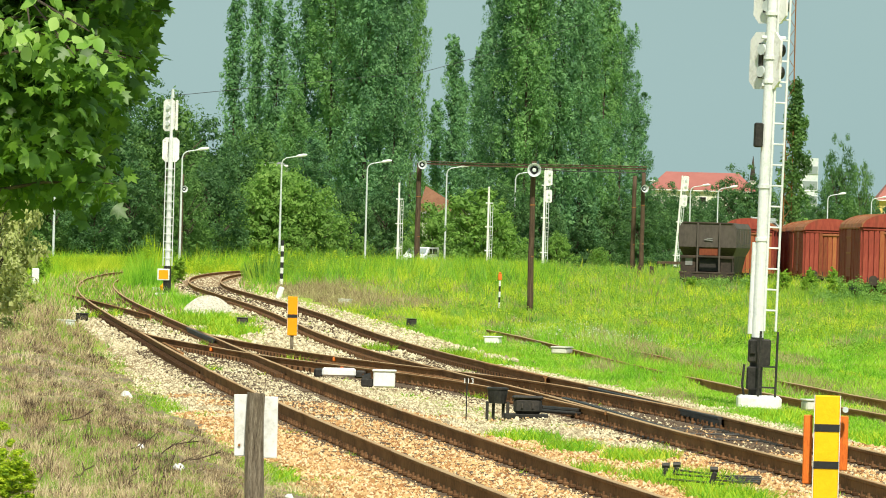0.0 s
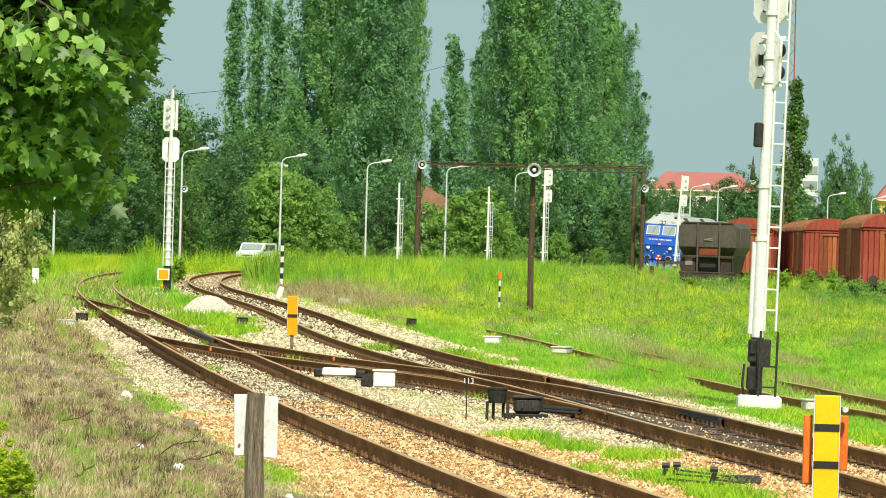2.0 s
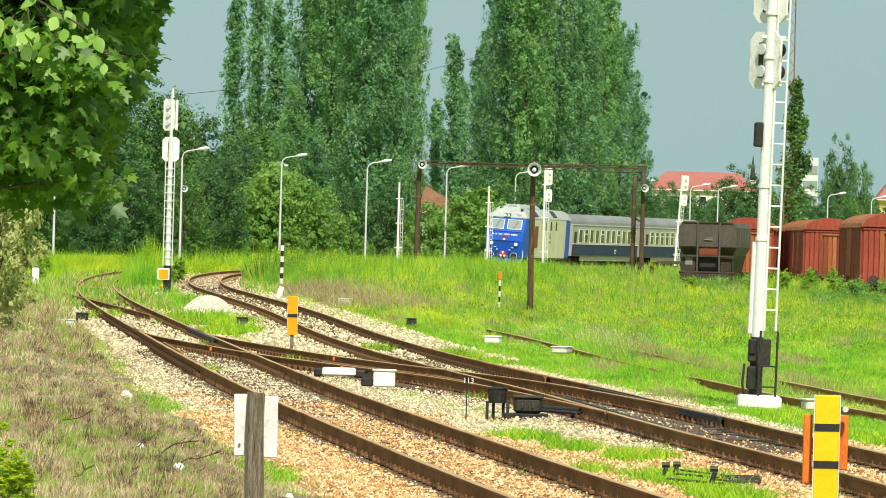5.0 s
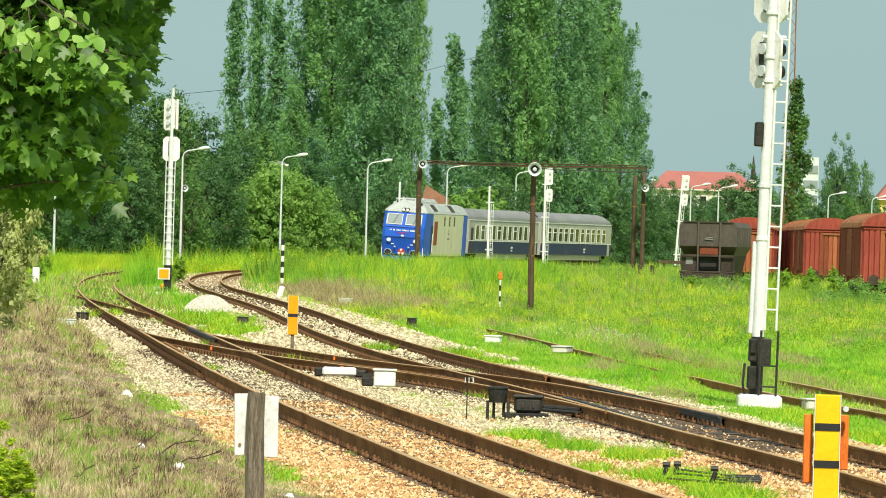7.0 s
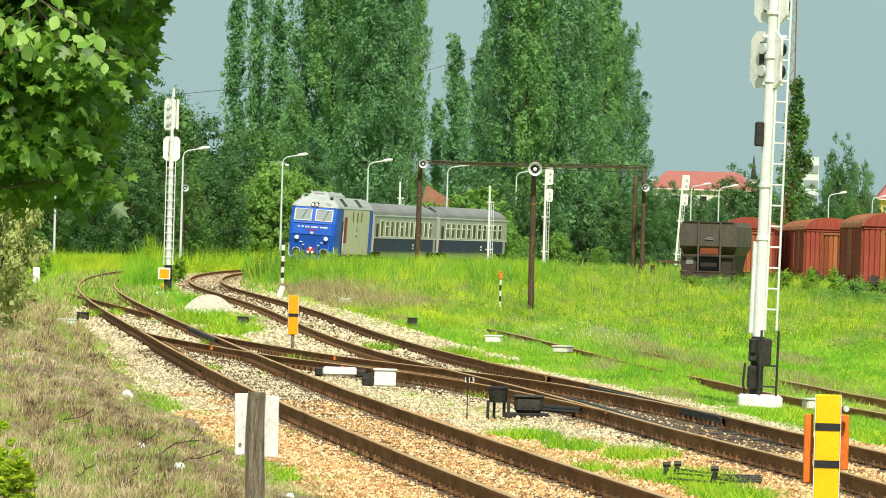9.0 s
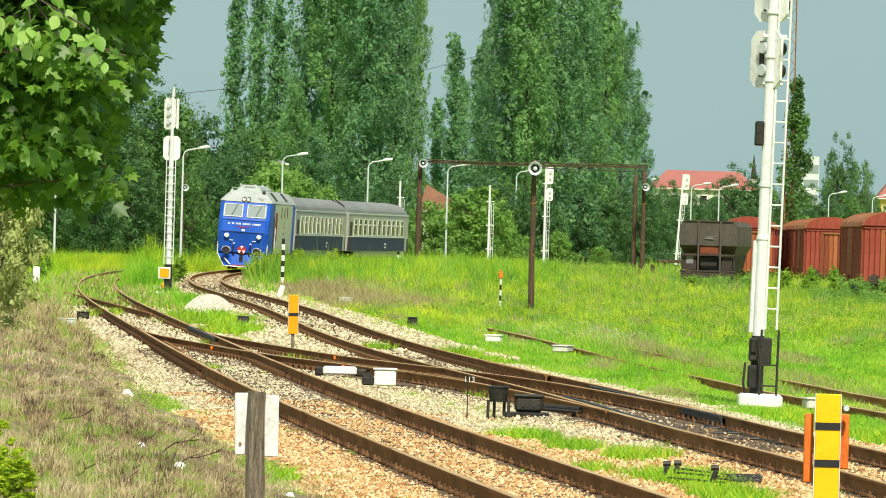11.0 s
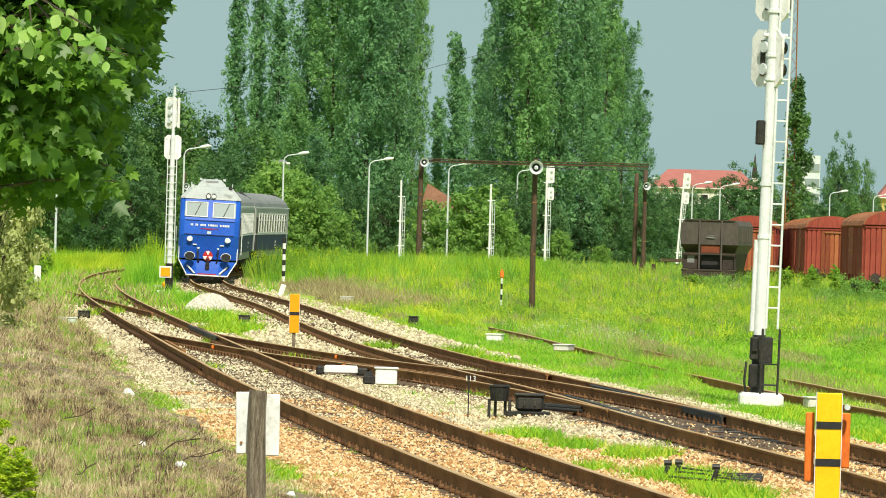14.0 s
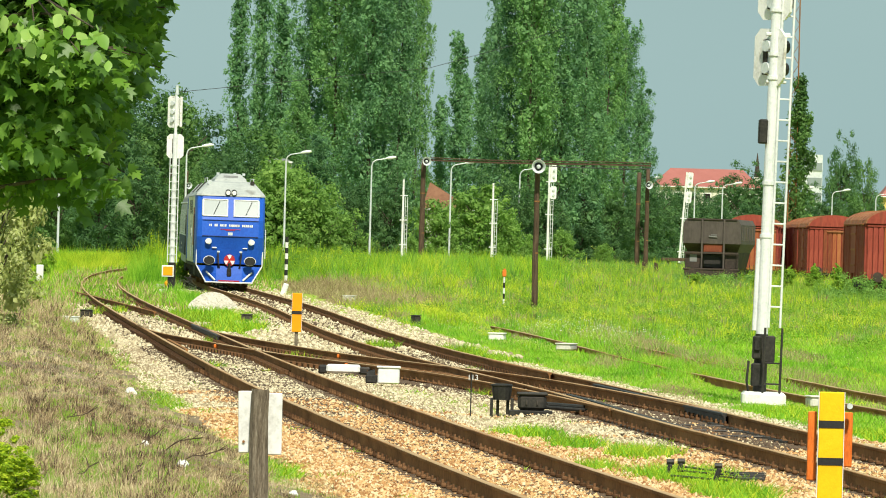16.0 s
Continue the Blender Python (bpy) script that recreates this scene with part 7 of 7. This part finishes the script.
text_mesh("numeral", "113", 0.105, LITTER, sp, pose(0.02, -0.012, 0.36, 90, 0, 0))
cb = thing("cable_box", "weathered white metal cable box in the ballast", "cabinet", pose(-0.91, 118.5, 0.0))
part("body", Build().box(0, 0, -0.02, 0.36, 0.30, 0.26, 0.02), WHITE_PAINT, cb)
part("lid", Build().box(0, 0, 0.125, 0.40, 0.34, 0.035, 0.012), WHITE_PAINT, cb)
part("motor_end", Build().tube((-0.22, 0, 0.0), (-0.36, 0, -0.02), 0.09, 0.06, 10).box(-0.28, 0, -0.08, 0.2, 0.2, 0.14, 0.02), BLACK_IRON, cb)
wt = thing("rod_cover", "long white painted rod cover beside the crossing", "cover", pose(-1.78, 127.0, -0.02))
part("cover", Build().box(0, 0, -0.06, 0.60, 0.36, 0.15, 0.03), WHITE_PAINT, wt)
part("end_cap", Build().box(-0.36, 0, -0.08, 0.16, 0.26, 0.16, 0.03), BLACK_IRON, wt)
part("end_cap", Build().box(0.38, 0, -0.09, 0.2, 0.24, 0.14, 0.03), BLACK_IRON, wt)


def small_box(x, y, sx, sy, sz, material, label, name="concrete_block", category="block"):
    t = thing(name, label, category, pose(x, y, 0, 0, 0, random.uniform(-15, 15)))
    part("body", Build().box(0, 0, -0.22 + sz / 2, sx, sy, sz, 0.03), material, t)
    part("cap", Build().box(0, 0, -0.22 + sz + 0.012, sx * 1.08, sy * 1.08, 0.03, 0.01), material, t)


small_box(1.29, 176.9, 0.38, 0.5, 0.17, WHITE_PAINT, "low pale cable cover in the grass", "cable_cover", "cover")
small_box(2.79, 164.5, 0.36, 0.6, 0.14, CONCRETE, "flat pale concrete slab in the grass")
small_box(-3.59, 267.4, 0.42, 0.5, 0.22, CONCRETE, "broken pale concrete lump beside the rails")
small_box(-5.43, 196.2, 0.30, 0.4, 0.24, GRIME, "dark little cable cover in the ballast", "cable_cover", "cover")
small_box(-0.85, 206.9, 0.22, 0.4, 0.22, BLACK_IRON, "small black iron box in the grass", "iron_box", "box")
small_box(-9.89, 197.8, 0.34, 0.5, 0.22, BLACK_IRON, "black iron lever box beside the turnout", "lever_box", "box")
small_box(-9.78, 187.0, 0.42, 0.5, 0.16, GREY_STEEL, "flat grey cover beside the turnout", "cable_cover", "cover")
small_box(5.87, 113.0, 0.26, 0.4, 0.16, CONCRETE, "grey concrete block beside the siding")
lb = thing("point_lever", "small yellow lever lamp on a black frame by the turnout", "lever", pose(-10.75, 277.0, 0))
part("frame", Build().box(0, 0, -0.05, 0.5, 0.35, 0.16, 0.03).tube((0.15, 0, 0.0), (0.55, -0.3, 0.05), 0.035, None, 7), BLACK_IRON, lb)
part("lamp", Build().box(0, 0, 0.16, 0.26, 0.24, 0.26, 0.05).tube((0, 0, 0.29), (0, 0, 0.35), 0.06, 0.04, 8), AMBER, lb, "amber lamp case")
small_box(-11.3, 286.0, 0.5, 0.5, 0.30, CONCRETE, "pale concrete stub beside the signal")
# greasy levers in the foreground
lv = thing("point_rodding", "black greasy point rods and cranks in the grass", "point rods", pose(2.62, 75.0, 0))
for x, y, h in ((-0.19, 1.5, 0.11), (-0.05, 2.2, 0.10), (0.24, -0.7, 0.15)):
    part("crank", Build().box(x, y, -0.16 + h / 2, 0.05, 0.10, h, 0.015, Matrix.Rotation(radians(18), 4, "Y")).tube((x - 0.03, y, -0.14 + h), (x + 0.05, y, -0.14 + h), 0.03, None, 8), BLACK_IRON, lv)
part("rod", Build().tube((-0.1, 1.5, -0.12), (0.5, 1.0, -0.14), 0.012, None, 6).tube((0.0, 2.2, -0.10), (0.55, 2.0, -0.15), 0.012, None, 6).tube((0.25, -0.6, -0.10), (0.6, 0.1, -0.15), 0.012, None, 6).tube((-0.2, 0.4, -0.14), (0.35, -0.7, -0.14), 0.014, None, 6), BLACK_IRON, lv)
for k in range(4):
    part("slide_plate", Build().box(0.62 + 0.03 * k, 0.5 + 0.6 * k, -0.16, 0.34, 0.14, 0.04, 0.01), BLACK_IRON, lv)

# litter
for x, y, s in ((-4.55, 104.5, 0.10), (-2.45, 68.3, 0.06), (-1.35, 66.0, 0.05), (-3.0, 72.5, 0.05), (-1.3, 80.0, 0.04)):
    t = thing("litter_scrap", "crumpled white plastic scrap lying in grass", "litter", pose(x, y, float(ground_height(np.array([x]), np.array([y]))[0]) + 0.05))
    r = random.Random(int(x * 100))
    part("scrap", Build().loft([[(math.cos(a) * s * q * r.uniform(0.6, 1.2), math.sin(a) * s * q * r.uniform(0.6, 1.2), z * s + r.uniform(-0.2, 0.2) * s) for a in [k * math.pi / 4 for k in range(8)]] for z, q in ((-0.5, 0.8), (0.1, 1.0), (0.7, 0.5))]), LITTER, t)

# dead branches lying on the bank
for x, y, l, turn in ((-2.75, 70.5, 0.42, 0.5), (-3.05, 71.5, 0.34, 0.9), (-2.45, 69.0, 0.36, 0.2), (-3.2, 63.5, 0.35, 1.2), (-2.75, 64.5, 0.3, 1.5), (-4.2, 80.0, 0.4, 0.4)):
    t = thing("dead_branch", "forked grey-brown dead branch lying in dry grass", "branch", pose(x, y, float(ground_height(np.array([x]), np.array([y]))[0]) + 0.06), group="dead branches on the bank")
    r = random.Random(int(y * 10))
    pts = [(math.cos(turn) * l * q + r.uniform(-0.04, 0.04), math.sin(turn) * l * q, 0.02 + 0.30 * l * q + r.uniform(-0.025, 0.025)) for q in (0, 0.25, 0.5, 0.75, 1.0)]
    part("branch", Build().path(pts, 0.004 + 0.00003 * y), OLD_WOOD, t)
    for j in (1, 2, 3):
        a = turn + r.uniform(-1.0, 1.0)
        p = pts[j]
        part("twig", Build().tube(p, (p[0] + math.cos(a) * l * 0.3, p[1] + math.sin(a) * l * 0.3, p[2] + l * r.uniform(0.1, 0.25)), 0.003 + 0.00002 * y, 0.002, 5), OLD_WOOD, t)
# ---- near tree, bushes, climbing plant ----


def lobed_leaf(n_leaf, centres, size, seed, droop=0.9, oval=False):
    """Five-lobed or oval leaves, folded along the middle, hanging down."""
    r = np.random.default_rng(seed)
    out = [(0, -0.10), (0.30, -0.06), (0.62, 0.12), (0.34, 0.26), (0.50, 0.62), (0.20, 0.55), (0, 1.0), (-0.20, 0.55), (-0.50, 0.62), (-0.34, 0.26), (-0.62, 0.12), (-0.30, -0.06)]
    if oval:
        out = [(0, -0.15), (0.17, -0.02), (0.30, 0.16), (0.35, 0.36), (0.30, 0.58), (0.17, 0.80), (0, 1.02), (-0.17, 0.80), (-0.30, 0.58), (-0.35, 0.36), (-0.30, 0.16), (-0.17, -0.02)]
    base = np.array([(0.0, 0.30, 0.0)] + [(u, v, -0.16 * abs(u) - 0.10 * v * v) for u, v in out])
    tri = np.array([(0, 1 + k, 1 + (k + 1) % 12) for k in range(12)])
    nrm = np.stack([r.normal(0, 0.5, n_leaf), -0.45 + r.normal(0, 0.5, n_leaf), 0.55 + r.normal(0, 0.4, n_leaf)], -1)
    nrm /= np.linalg.norm(nrm, axis=1)[:, None]
    tip = np.stack([r.normal(0, 1, n_leaf), r.normal(0, 1, n_leaf) - 0.3, -droop + r.normal(0, 0.4, n_leaf)], -1)
    tip -= nrm * np.sum(tip * nrm, axis=1)[:, None]
    tip /= np.linalg.norm(tip, axis=1)[:, None]
    sidev = np.cross(tip, nrm)
    s = (size * r.uniform(0.6, 1.3, n_leaf))[:, None, None]
    v = (base[None, :, 0:1] * sidev[:, None] + base[None, :, 1:2] * tip[:, None] + base[None, :, 2:3] * nrm[:, None]) * s + centres[:, None]
    t = tri[None] + 13 * np.arange(n_leaf)[:, None, None]
    return v.reshape(-1, 3), t.reshape(-1, 3)


def build_near_tree():
    t = thing("maple_tree", "maple tree with broad green leaves overhanging the view", "tree")
    b = Build()
    b.tube((-6.4, 44, -0.5), (-6.3, 44, 1.6), 0.26, 0.20, 12).tube((-6.3, 44, 1.6), (-5.9, 43.5, 4.0), 0.20, 0.13, 12).tube((-5.9, 43.5, 4.0), (-5.7, 43.3, 7.2), 0.13, 0.05, 10)
    part("trunk", b, BARK, t)
    r = random.Random(5)
    pts = []
    edge_z, edge_x = [2.28, 2.42, 2.52, 2.65, 2.85, 3.05, 3.2, 3.4, 3.7, 4.3, 5.5, 7.5], [-2.42, -1.98, -1.88, -1.90, -2.02, -1.90, -1.76, -1.72, -1.66, -1.6, -2.2, -4.4]
    for k in range(520):
        z = r.uniform(2.50, 4.4) if k < 430 else r.uniform(4.05, 4.5)
        lim = float(np.interp(z, edge_z, edge_x)) - 0.05
        u = r.random()
        x = lim - (u ** 1.4) * (1.5 if k < 430 else 5.0)
        y = 43.2 + r.gauss(0, 0.75)
        a = Vector((x, y, z))
        root = Vector((x - 0.75 - 0.5 * r.random(), y + r.uniform(-0.3, 0.3), z + r.uniform(-0.1, 0.35)))
        tw = Build()
        tw.tube(root, root.lerp(a, 0.5) + Vector((0, 0, 0.04)), 0.014, 0.009, 5, False).tube(root.lerp(a, 0.5) + Vector((0, 0, 0.04)), a, 0.009, 0.004, 5, False)
        part("twig", tw, BARK, t) if k % 6 == 0 else None
        for j in range(22):
            q = root.lerp(a, 0.3 + 0.7 * r.random()) + Vector((r.gauss(0, 0.07), r.gauss(0, 0.10), r.gauss(-0.02, 0.06)))
            q.x = min(q.x, float(np.interp(q.z, edge_z, edge_x)) + 0.03 * r.random())
            pts.append(tuple(q))
    for p1 in ((-3.4, 44, 5.2), (-7.5, 43, 6.0), (-4.5, 45, 6.6)):
        bb = Build()
        limb(bb, (-6.05, 43.7, 3.2), p1, 0.085, 0.02, 0.25)
        part("limb", bb, BARK, t)
    for k in range(2600):
        a, u = r.random() * 6.283, r.random()
        z = 3.2 + 4.6 * u
        d = 2.9 * math.sqrt(max(0.0, 1 - ((z - 5.2) / 2.9) ** 2)) * (0.55 + 0.45 * r.random())
        x = -6.2 + d * math.cos(a)
        if x < -5.2:
            pts.append((x, 43.6 + d * math.sin(a), z))
    # unseen leaves added above and in front of the low branches to shade them
    for k in range(6500):
        z = r.uniform(4.0, 5.9)
        x = -1.5 - 3.6 * r.random() - 0.25 * max(0.0, z - 5.0)
        y = 43.9 - 2.5 * r.random() * (1.0 - 0.15 * (z - 4.05))
        pts.append((x, y, z))
    # a dense inner layer behind the outer leaves
    for k in range(3600):
        z = r.uniform(2.72, 4.4)
        x = float(np.interp(z, edge_z, edge_x)) - 0.10 - 1.3 * r.random()
        pts.append((x, 44.2 + r.gauss(0, 0.35), z))
    c = np.array(pts)
    v, k = lobed_leaf(len(c), c, 0.086, 6)
    part("crown", triangles("crown", v, k, NEAR_LEAF), NEAR_LEAF, t, "broad lobed green leaves")
    # a branch that reaches forward; its paler leaf colour stands in for sunlight
    tip = Vector((-2.02, 40.3, 3.42))
    tw = Build().tube((-3.0, 42.2, 3.85), (-2.45, 41.0, 3.66), 0.016, 0.010, 6, False).tube((-2.45, 41.0, 3.66), tip, 0.010, 0.004, 6, False)
    for q in ((-2.22, 40.5, 3.62), (-2.36, 40.6, 3.36), (-2.10, 40.4, 3.28)):
        tw.tube((-2.42, 40.95, 3.64), q, 0.007, 0.003, 5, False)
    part("twig", tw, BARK, t)
    rr = np.random.default_rng(21)
    heads = np.array([(-2.40, 40.9, 3.64), (-2.22, 40.5, 3.62), (-2.36, 40.6, 3.36), (-2.02, 40.3, 3.42), (-2.15, 40.5, 3.48), (-2.45, 40.8, 3.46)])
    c = heads[rr.integers(0, 6, 62)] + rr.normal(0, 1, (62, 3)) * np.array([0.065, 0.08, 0.065])
    v, k = lobed_leaf(len(c), c, 0.088, 22, 0.7, True)
    part("young_leaves", triangles("young_leaves", v, k, SUNLIT_LEAF), SUNLIT_LEAF, t, "pale leaves with sunlight put into their colour")


build_near_tree()

wb = tree("willow_bush", "pale yellow-green willow bush beside the bank", "bush", 4.4, 2.0, "round", PALE_LEAF, 81, per=64, clumps=150, leaf=0.058, trunk=0.06, base=0.03)
wb.matrix_basis = pose(-9.55, 152, -0.1)
wb.scale = (0.72, 0.72, 1.0)
PLACED.update((wb.name,))
place(wb, -11.6, 178, (0.75, 0.75, 0.85), 1.9)
place(wb, -13.6, 215, (0.7, 0.7, 0.55), 0.9)
pb = tree("leafy_shrub", "fresh yellow-green leafy shrub at the edge of the bank", "bush", 0.95, 0.42, "round", GRASS, 83, per=90, clumps=64, leaf=0.017, trunk=0.004, base=0.02)
pb.matrix_basis = pose(-3.62, 57.0, -0.05)
PLACED.add(pb.name)
place(pb, -3.32, 56.0, (0.8, 0.8, 0.52), 2.0)
place(pb, -3.50, 56.4, (0.8, 0.8, 0.72), 4.0)
place(pb, -3.76, 57.6, (0.75, 0.75, 1.25), 5.2)
weed = tree("roadside_weed", "bushy light green weed growing by the curve", "weed", 1.9, 0.75, "round", HERB, 85, per=60, clumps=110, leaf=0.042, trunk=0.02, base=0.02, group="weed clumps")
weed.matrix_basis = pose(-12.6, 343, -0.2)
weed.scale = (0.7, 0.7, 0.7)
for k, (x, y, s) in enumerate(((14.9, 343, 0.6), (16.4, 346, 0.7), (17.9, 349, 0.75), (18.9, 344, 0.8), (17.2, 340, 0.55), (12.0, 346, 0.45), (20.2, 342, 0.6), (-18.5, 330, 0.5), (-19.5, 345, 0.6), (-20.5, 372, 0.6))):
    PLACED.add(weed.name)
    place(weed, x, y, s, k * 1.3)

# lattice mast grown over with a climbing plant
mx, my = 20.55, 430.0
lm = thing("lattice_mast", "rusty lattice mast overgrown with a climbing plant", "mast", pose(mx, my, 0))
for sx in (-1, 1):
    for sy in (-1, 1):
        part("leg", Build().tube((sx * 0.26, sy * 0.26, -0.3), (sx * 0.17, sy * 0.17, 18.0), 0.035, 0.03, 6), RUST, lm)
for k in range(30):
    z0, z1 = 0.6 * k, 0.6 * (k + 1)
    w0, w1 = 0.26 - 0.09 * z0 / 18, 0.26 - 0.09 * z1 / 18
    d = 1 if k % 2 else -1
    part("lattice_bar", Build().tube((-d * w0, -w0, z0), (d * w1, -w1, z1), 0.018, None, 5).tube((w0, -d * w0, z0), (w1, d * w1, z1), 0.018, None, 5), RUST, lm)
r = np.random.default_rng(9)
n = 230
zz = r.uniform(1.0, 12.3, n)
ww = np.interp(zz, [1, 4, 6, 8, 10, 12.3], [1.0, 0.85, 0.95, 1.05, 0.85, 0.25])
aa = r.random(n) * 6.283
cs = np.stack([np.cos(aa) * ww * r.random(n) + 0.38, np.sin(aa) * ww * r.random(n), zz], -1)
v, k = leaf_cloud(cs, np.tile(np.array([[0.30, 0.30, 0.5]]), (n, 1)), 40, 0.11, 10)
part("climbing_plant", triangles("climbing_plant", v, k, MID_LEAF), MID_LEAF, lm, "green climbing plant hanging in ragged sheets")

# ---- houses in the distance ----


def house(name, label, x0, x1, y, z_eave, z_ridge, depth, wall, roof, windows, hip=2.0, floors=1, hip_east=None):
    t = thing(name, label, "house", pose(0, y, 0))
    part("wall", Build().box((x0 + x1) / 2, depth / 2, z_eave / 2 - 0.3, x1 - x0, depth, z_eave + 0.6), wall, t)
    o = min(0.5, 0.1 * (x1 - x0))
    ring0 = [(x0 - o, -o, z_eave), (x1 + o, -o, z_eave), (x1 + o, depth + o, z_eave), (x0 - o, depth + o, z_eave)]
    east = hip if hip_east is None else hip_east
    ring1 = [(x0 + hip, depth / 2 - 0.1, z_ridge), (x1 - east, depth / 2 - 0.1, z_ridge), (x1 - east, depth / 2 + 0.1, z_ridge), (x0 + hip, depth / 2 + 0.1, z_ridge)]
    part("roof", Build().loft([ring0, ring1]), roof, t)
    part("gutter", Build().box((x0 + x1) / 2, -o - 0.05, z_eave + 0.02, x1 - x0 + 2 * o, 0.14, 0.14), WHITE_PAINT, t)
    for fl in range(floors):
        for k in range(windows):
            x = x0 + (x1 - x0) * (k + 0.5) / windows
            w = part("window", Build().box(x, -0.03, z_eave - 1.6 - 3.0 * fl, 1.2, 0.10, 1.5), WHITE_PAINT, t)
            part("pane", Build().box(x, -0.09, z_eave - 1.6 - 3.0 * fl, 1.0, 0.06, 1.3), GLASS, w)
    return t


house("apartment_house", "pale house with a long red roof behind the trees", 31.5, 47.6, 1100, 11.0, 13.9, 9, PLASTER, RED_ROOF, 7, 2.5, 3)
house("apartment_house", "yellow house with a red roof at the yard's edge", 60.6, 74.0, 1000, 9.6, 13.6, 9, YELLOW_PLASTER, RED_ROOF, 5, 2.5, 3)
house("small_house", "small house with a clay tiled roof among bushes", -1.95, 2.0, 634, 4.7, 7.1, 7, PLASTER, TILE_ROOF, 2, 0.25, 1, 3.65)
house("small_house", "house with pale eaves hidden in the trees", -15.1, -13.4, 604, 8.2, 8.55, 6, PLASTER, COACH_ROOF, 1, 0.4)
fl = thing("office_block", "tall pale office block with bands of blue glass", "building", pose(66.0, 1300, 0))
part("wall", Build().box(0, 6, 9.5, 3.2, 10, 19.2), GREY_STEEL, fl)
for k in range(6):
    part("window_band", Build().box(0.2, 0.94, 3.4 + 2.7 * k, 2.6, 0.2, 1.4), CAB_GLASS, fl)
cs = thing("church_spire", "thin dark church spire far behind the trees", "church", pose(48.0, 1120, 0))
part("tower", Build().box(0, 0, 6.5, 0.9, 0.9, 13), PLASTER, cs)
part("spire", Build().tube((0, 0, 13), (0, 0, 16.8), 0.5, 0.04, 8), HOPPER_DARK, cs)
fe = thing("low_barrier", "low brown beam barrier on short posts", "barrier", pose(16.3, 470, 0.2))
part("rail", Build().box(0, 0, 1.05, 4.5, 0.12, 0.2, 0.02), OLD_WOOD, fe)
for x in (-1.8, 0.0, 1.8):
    part("post", Build().box(x, 0.1, 0.4, 0.14, 0.14, 1.3, 0.02), OLD_WOOD, fe)
for x, y in ((10.95, 400.0), (11.65, 400.5)):
    st = thing("tree_stump", "short dark splintered stump in the meadow", "stump", pose(x, y, 0.15))
    part("stump", Build().tube((0, 0, -0.2), (0.03, 0, 1.05), 0.13, 0.12, 9).tube((0.05, 0, 0.4), (0.22, -0.05, 0.05), 0.05, 0.03, 6), OLD_WOOD, st)
# ---- what moves ----
SPEED = 19.3


def rail_position(f, s_from, y_from, step=0.5):
    """Distance ahead after driving s_from metres back along the line from y_from."""
    y, s = y_from, 0.0
    while abs(s) < abs(s_from):
        d = min(step, abs(s_from) - abs(s))
        k = (float(f(y + 0.5)) - float(f(y - 0.5)))
        y += math.copysign(d, s_from) / math.sqrt(1 + k * k)
        s += math.copysign(d, s_from)
    return y


def on_rails(front, rear, cant):
    """Pose of a vehicle whose pivots stand at two distances along the far line."""
    a = Vector((float(fB(front)), front, float(rise(front))))
    b = Vector((float(fB(rear)), rear, float(rise(rear))))
    d = b - a
    m = Matrix.Translation(a) @ Matrix.Rotation(math.atan2(-d.x, d.y), 4, "Z") @ Matrix.Rotation(math.atan2(d.z, d.y), 4, "X") @ Matrix.Rotation(cant, 4, "Y")
    return m


def motions():
    times = [0.5 * k for k in range(33)]
    for vehicle, gap, pivot_in, pivots in TRAIN:
        rows = []
        for t in times:
            nose = rail_position(fB, SPEED * (16.0 - t) + gap, 293.5)
            front = rail_position(fB, pivot_in, nose)
            rear = rail_position(fB, pivots, front)
            cant = 0.047 * float(smoothstep(270, 380, front))
            m = on_rails(front, rear, cant) @ Matrix.Translation((0, -pivot_in, 0))
            rows.append((t, m))
        walk(vehicle, rows)
    rows = []
    for t in (0.0, 4.0, 8.0, 12.0, 16.0):
        rows.append((t, Matrix.Translation((-2.5 - 6.37 * t, 608 - 24.0 * t, ROAD_Z)) @ Matrix.Rotation(VAN_TURN, 4, "Z")))
    walk(van, rows)


motions()
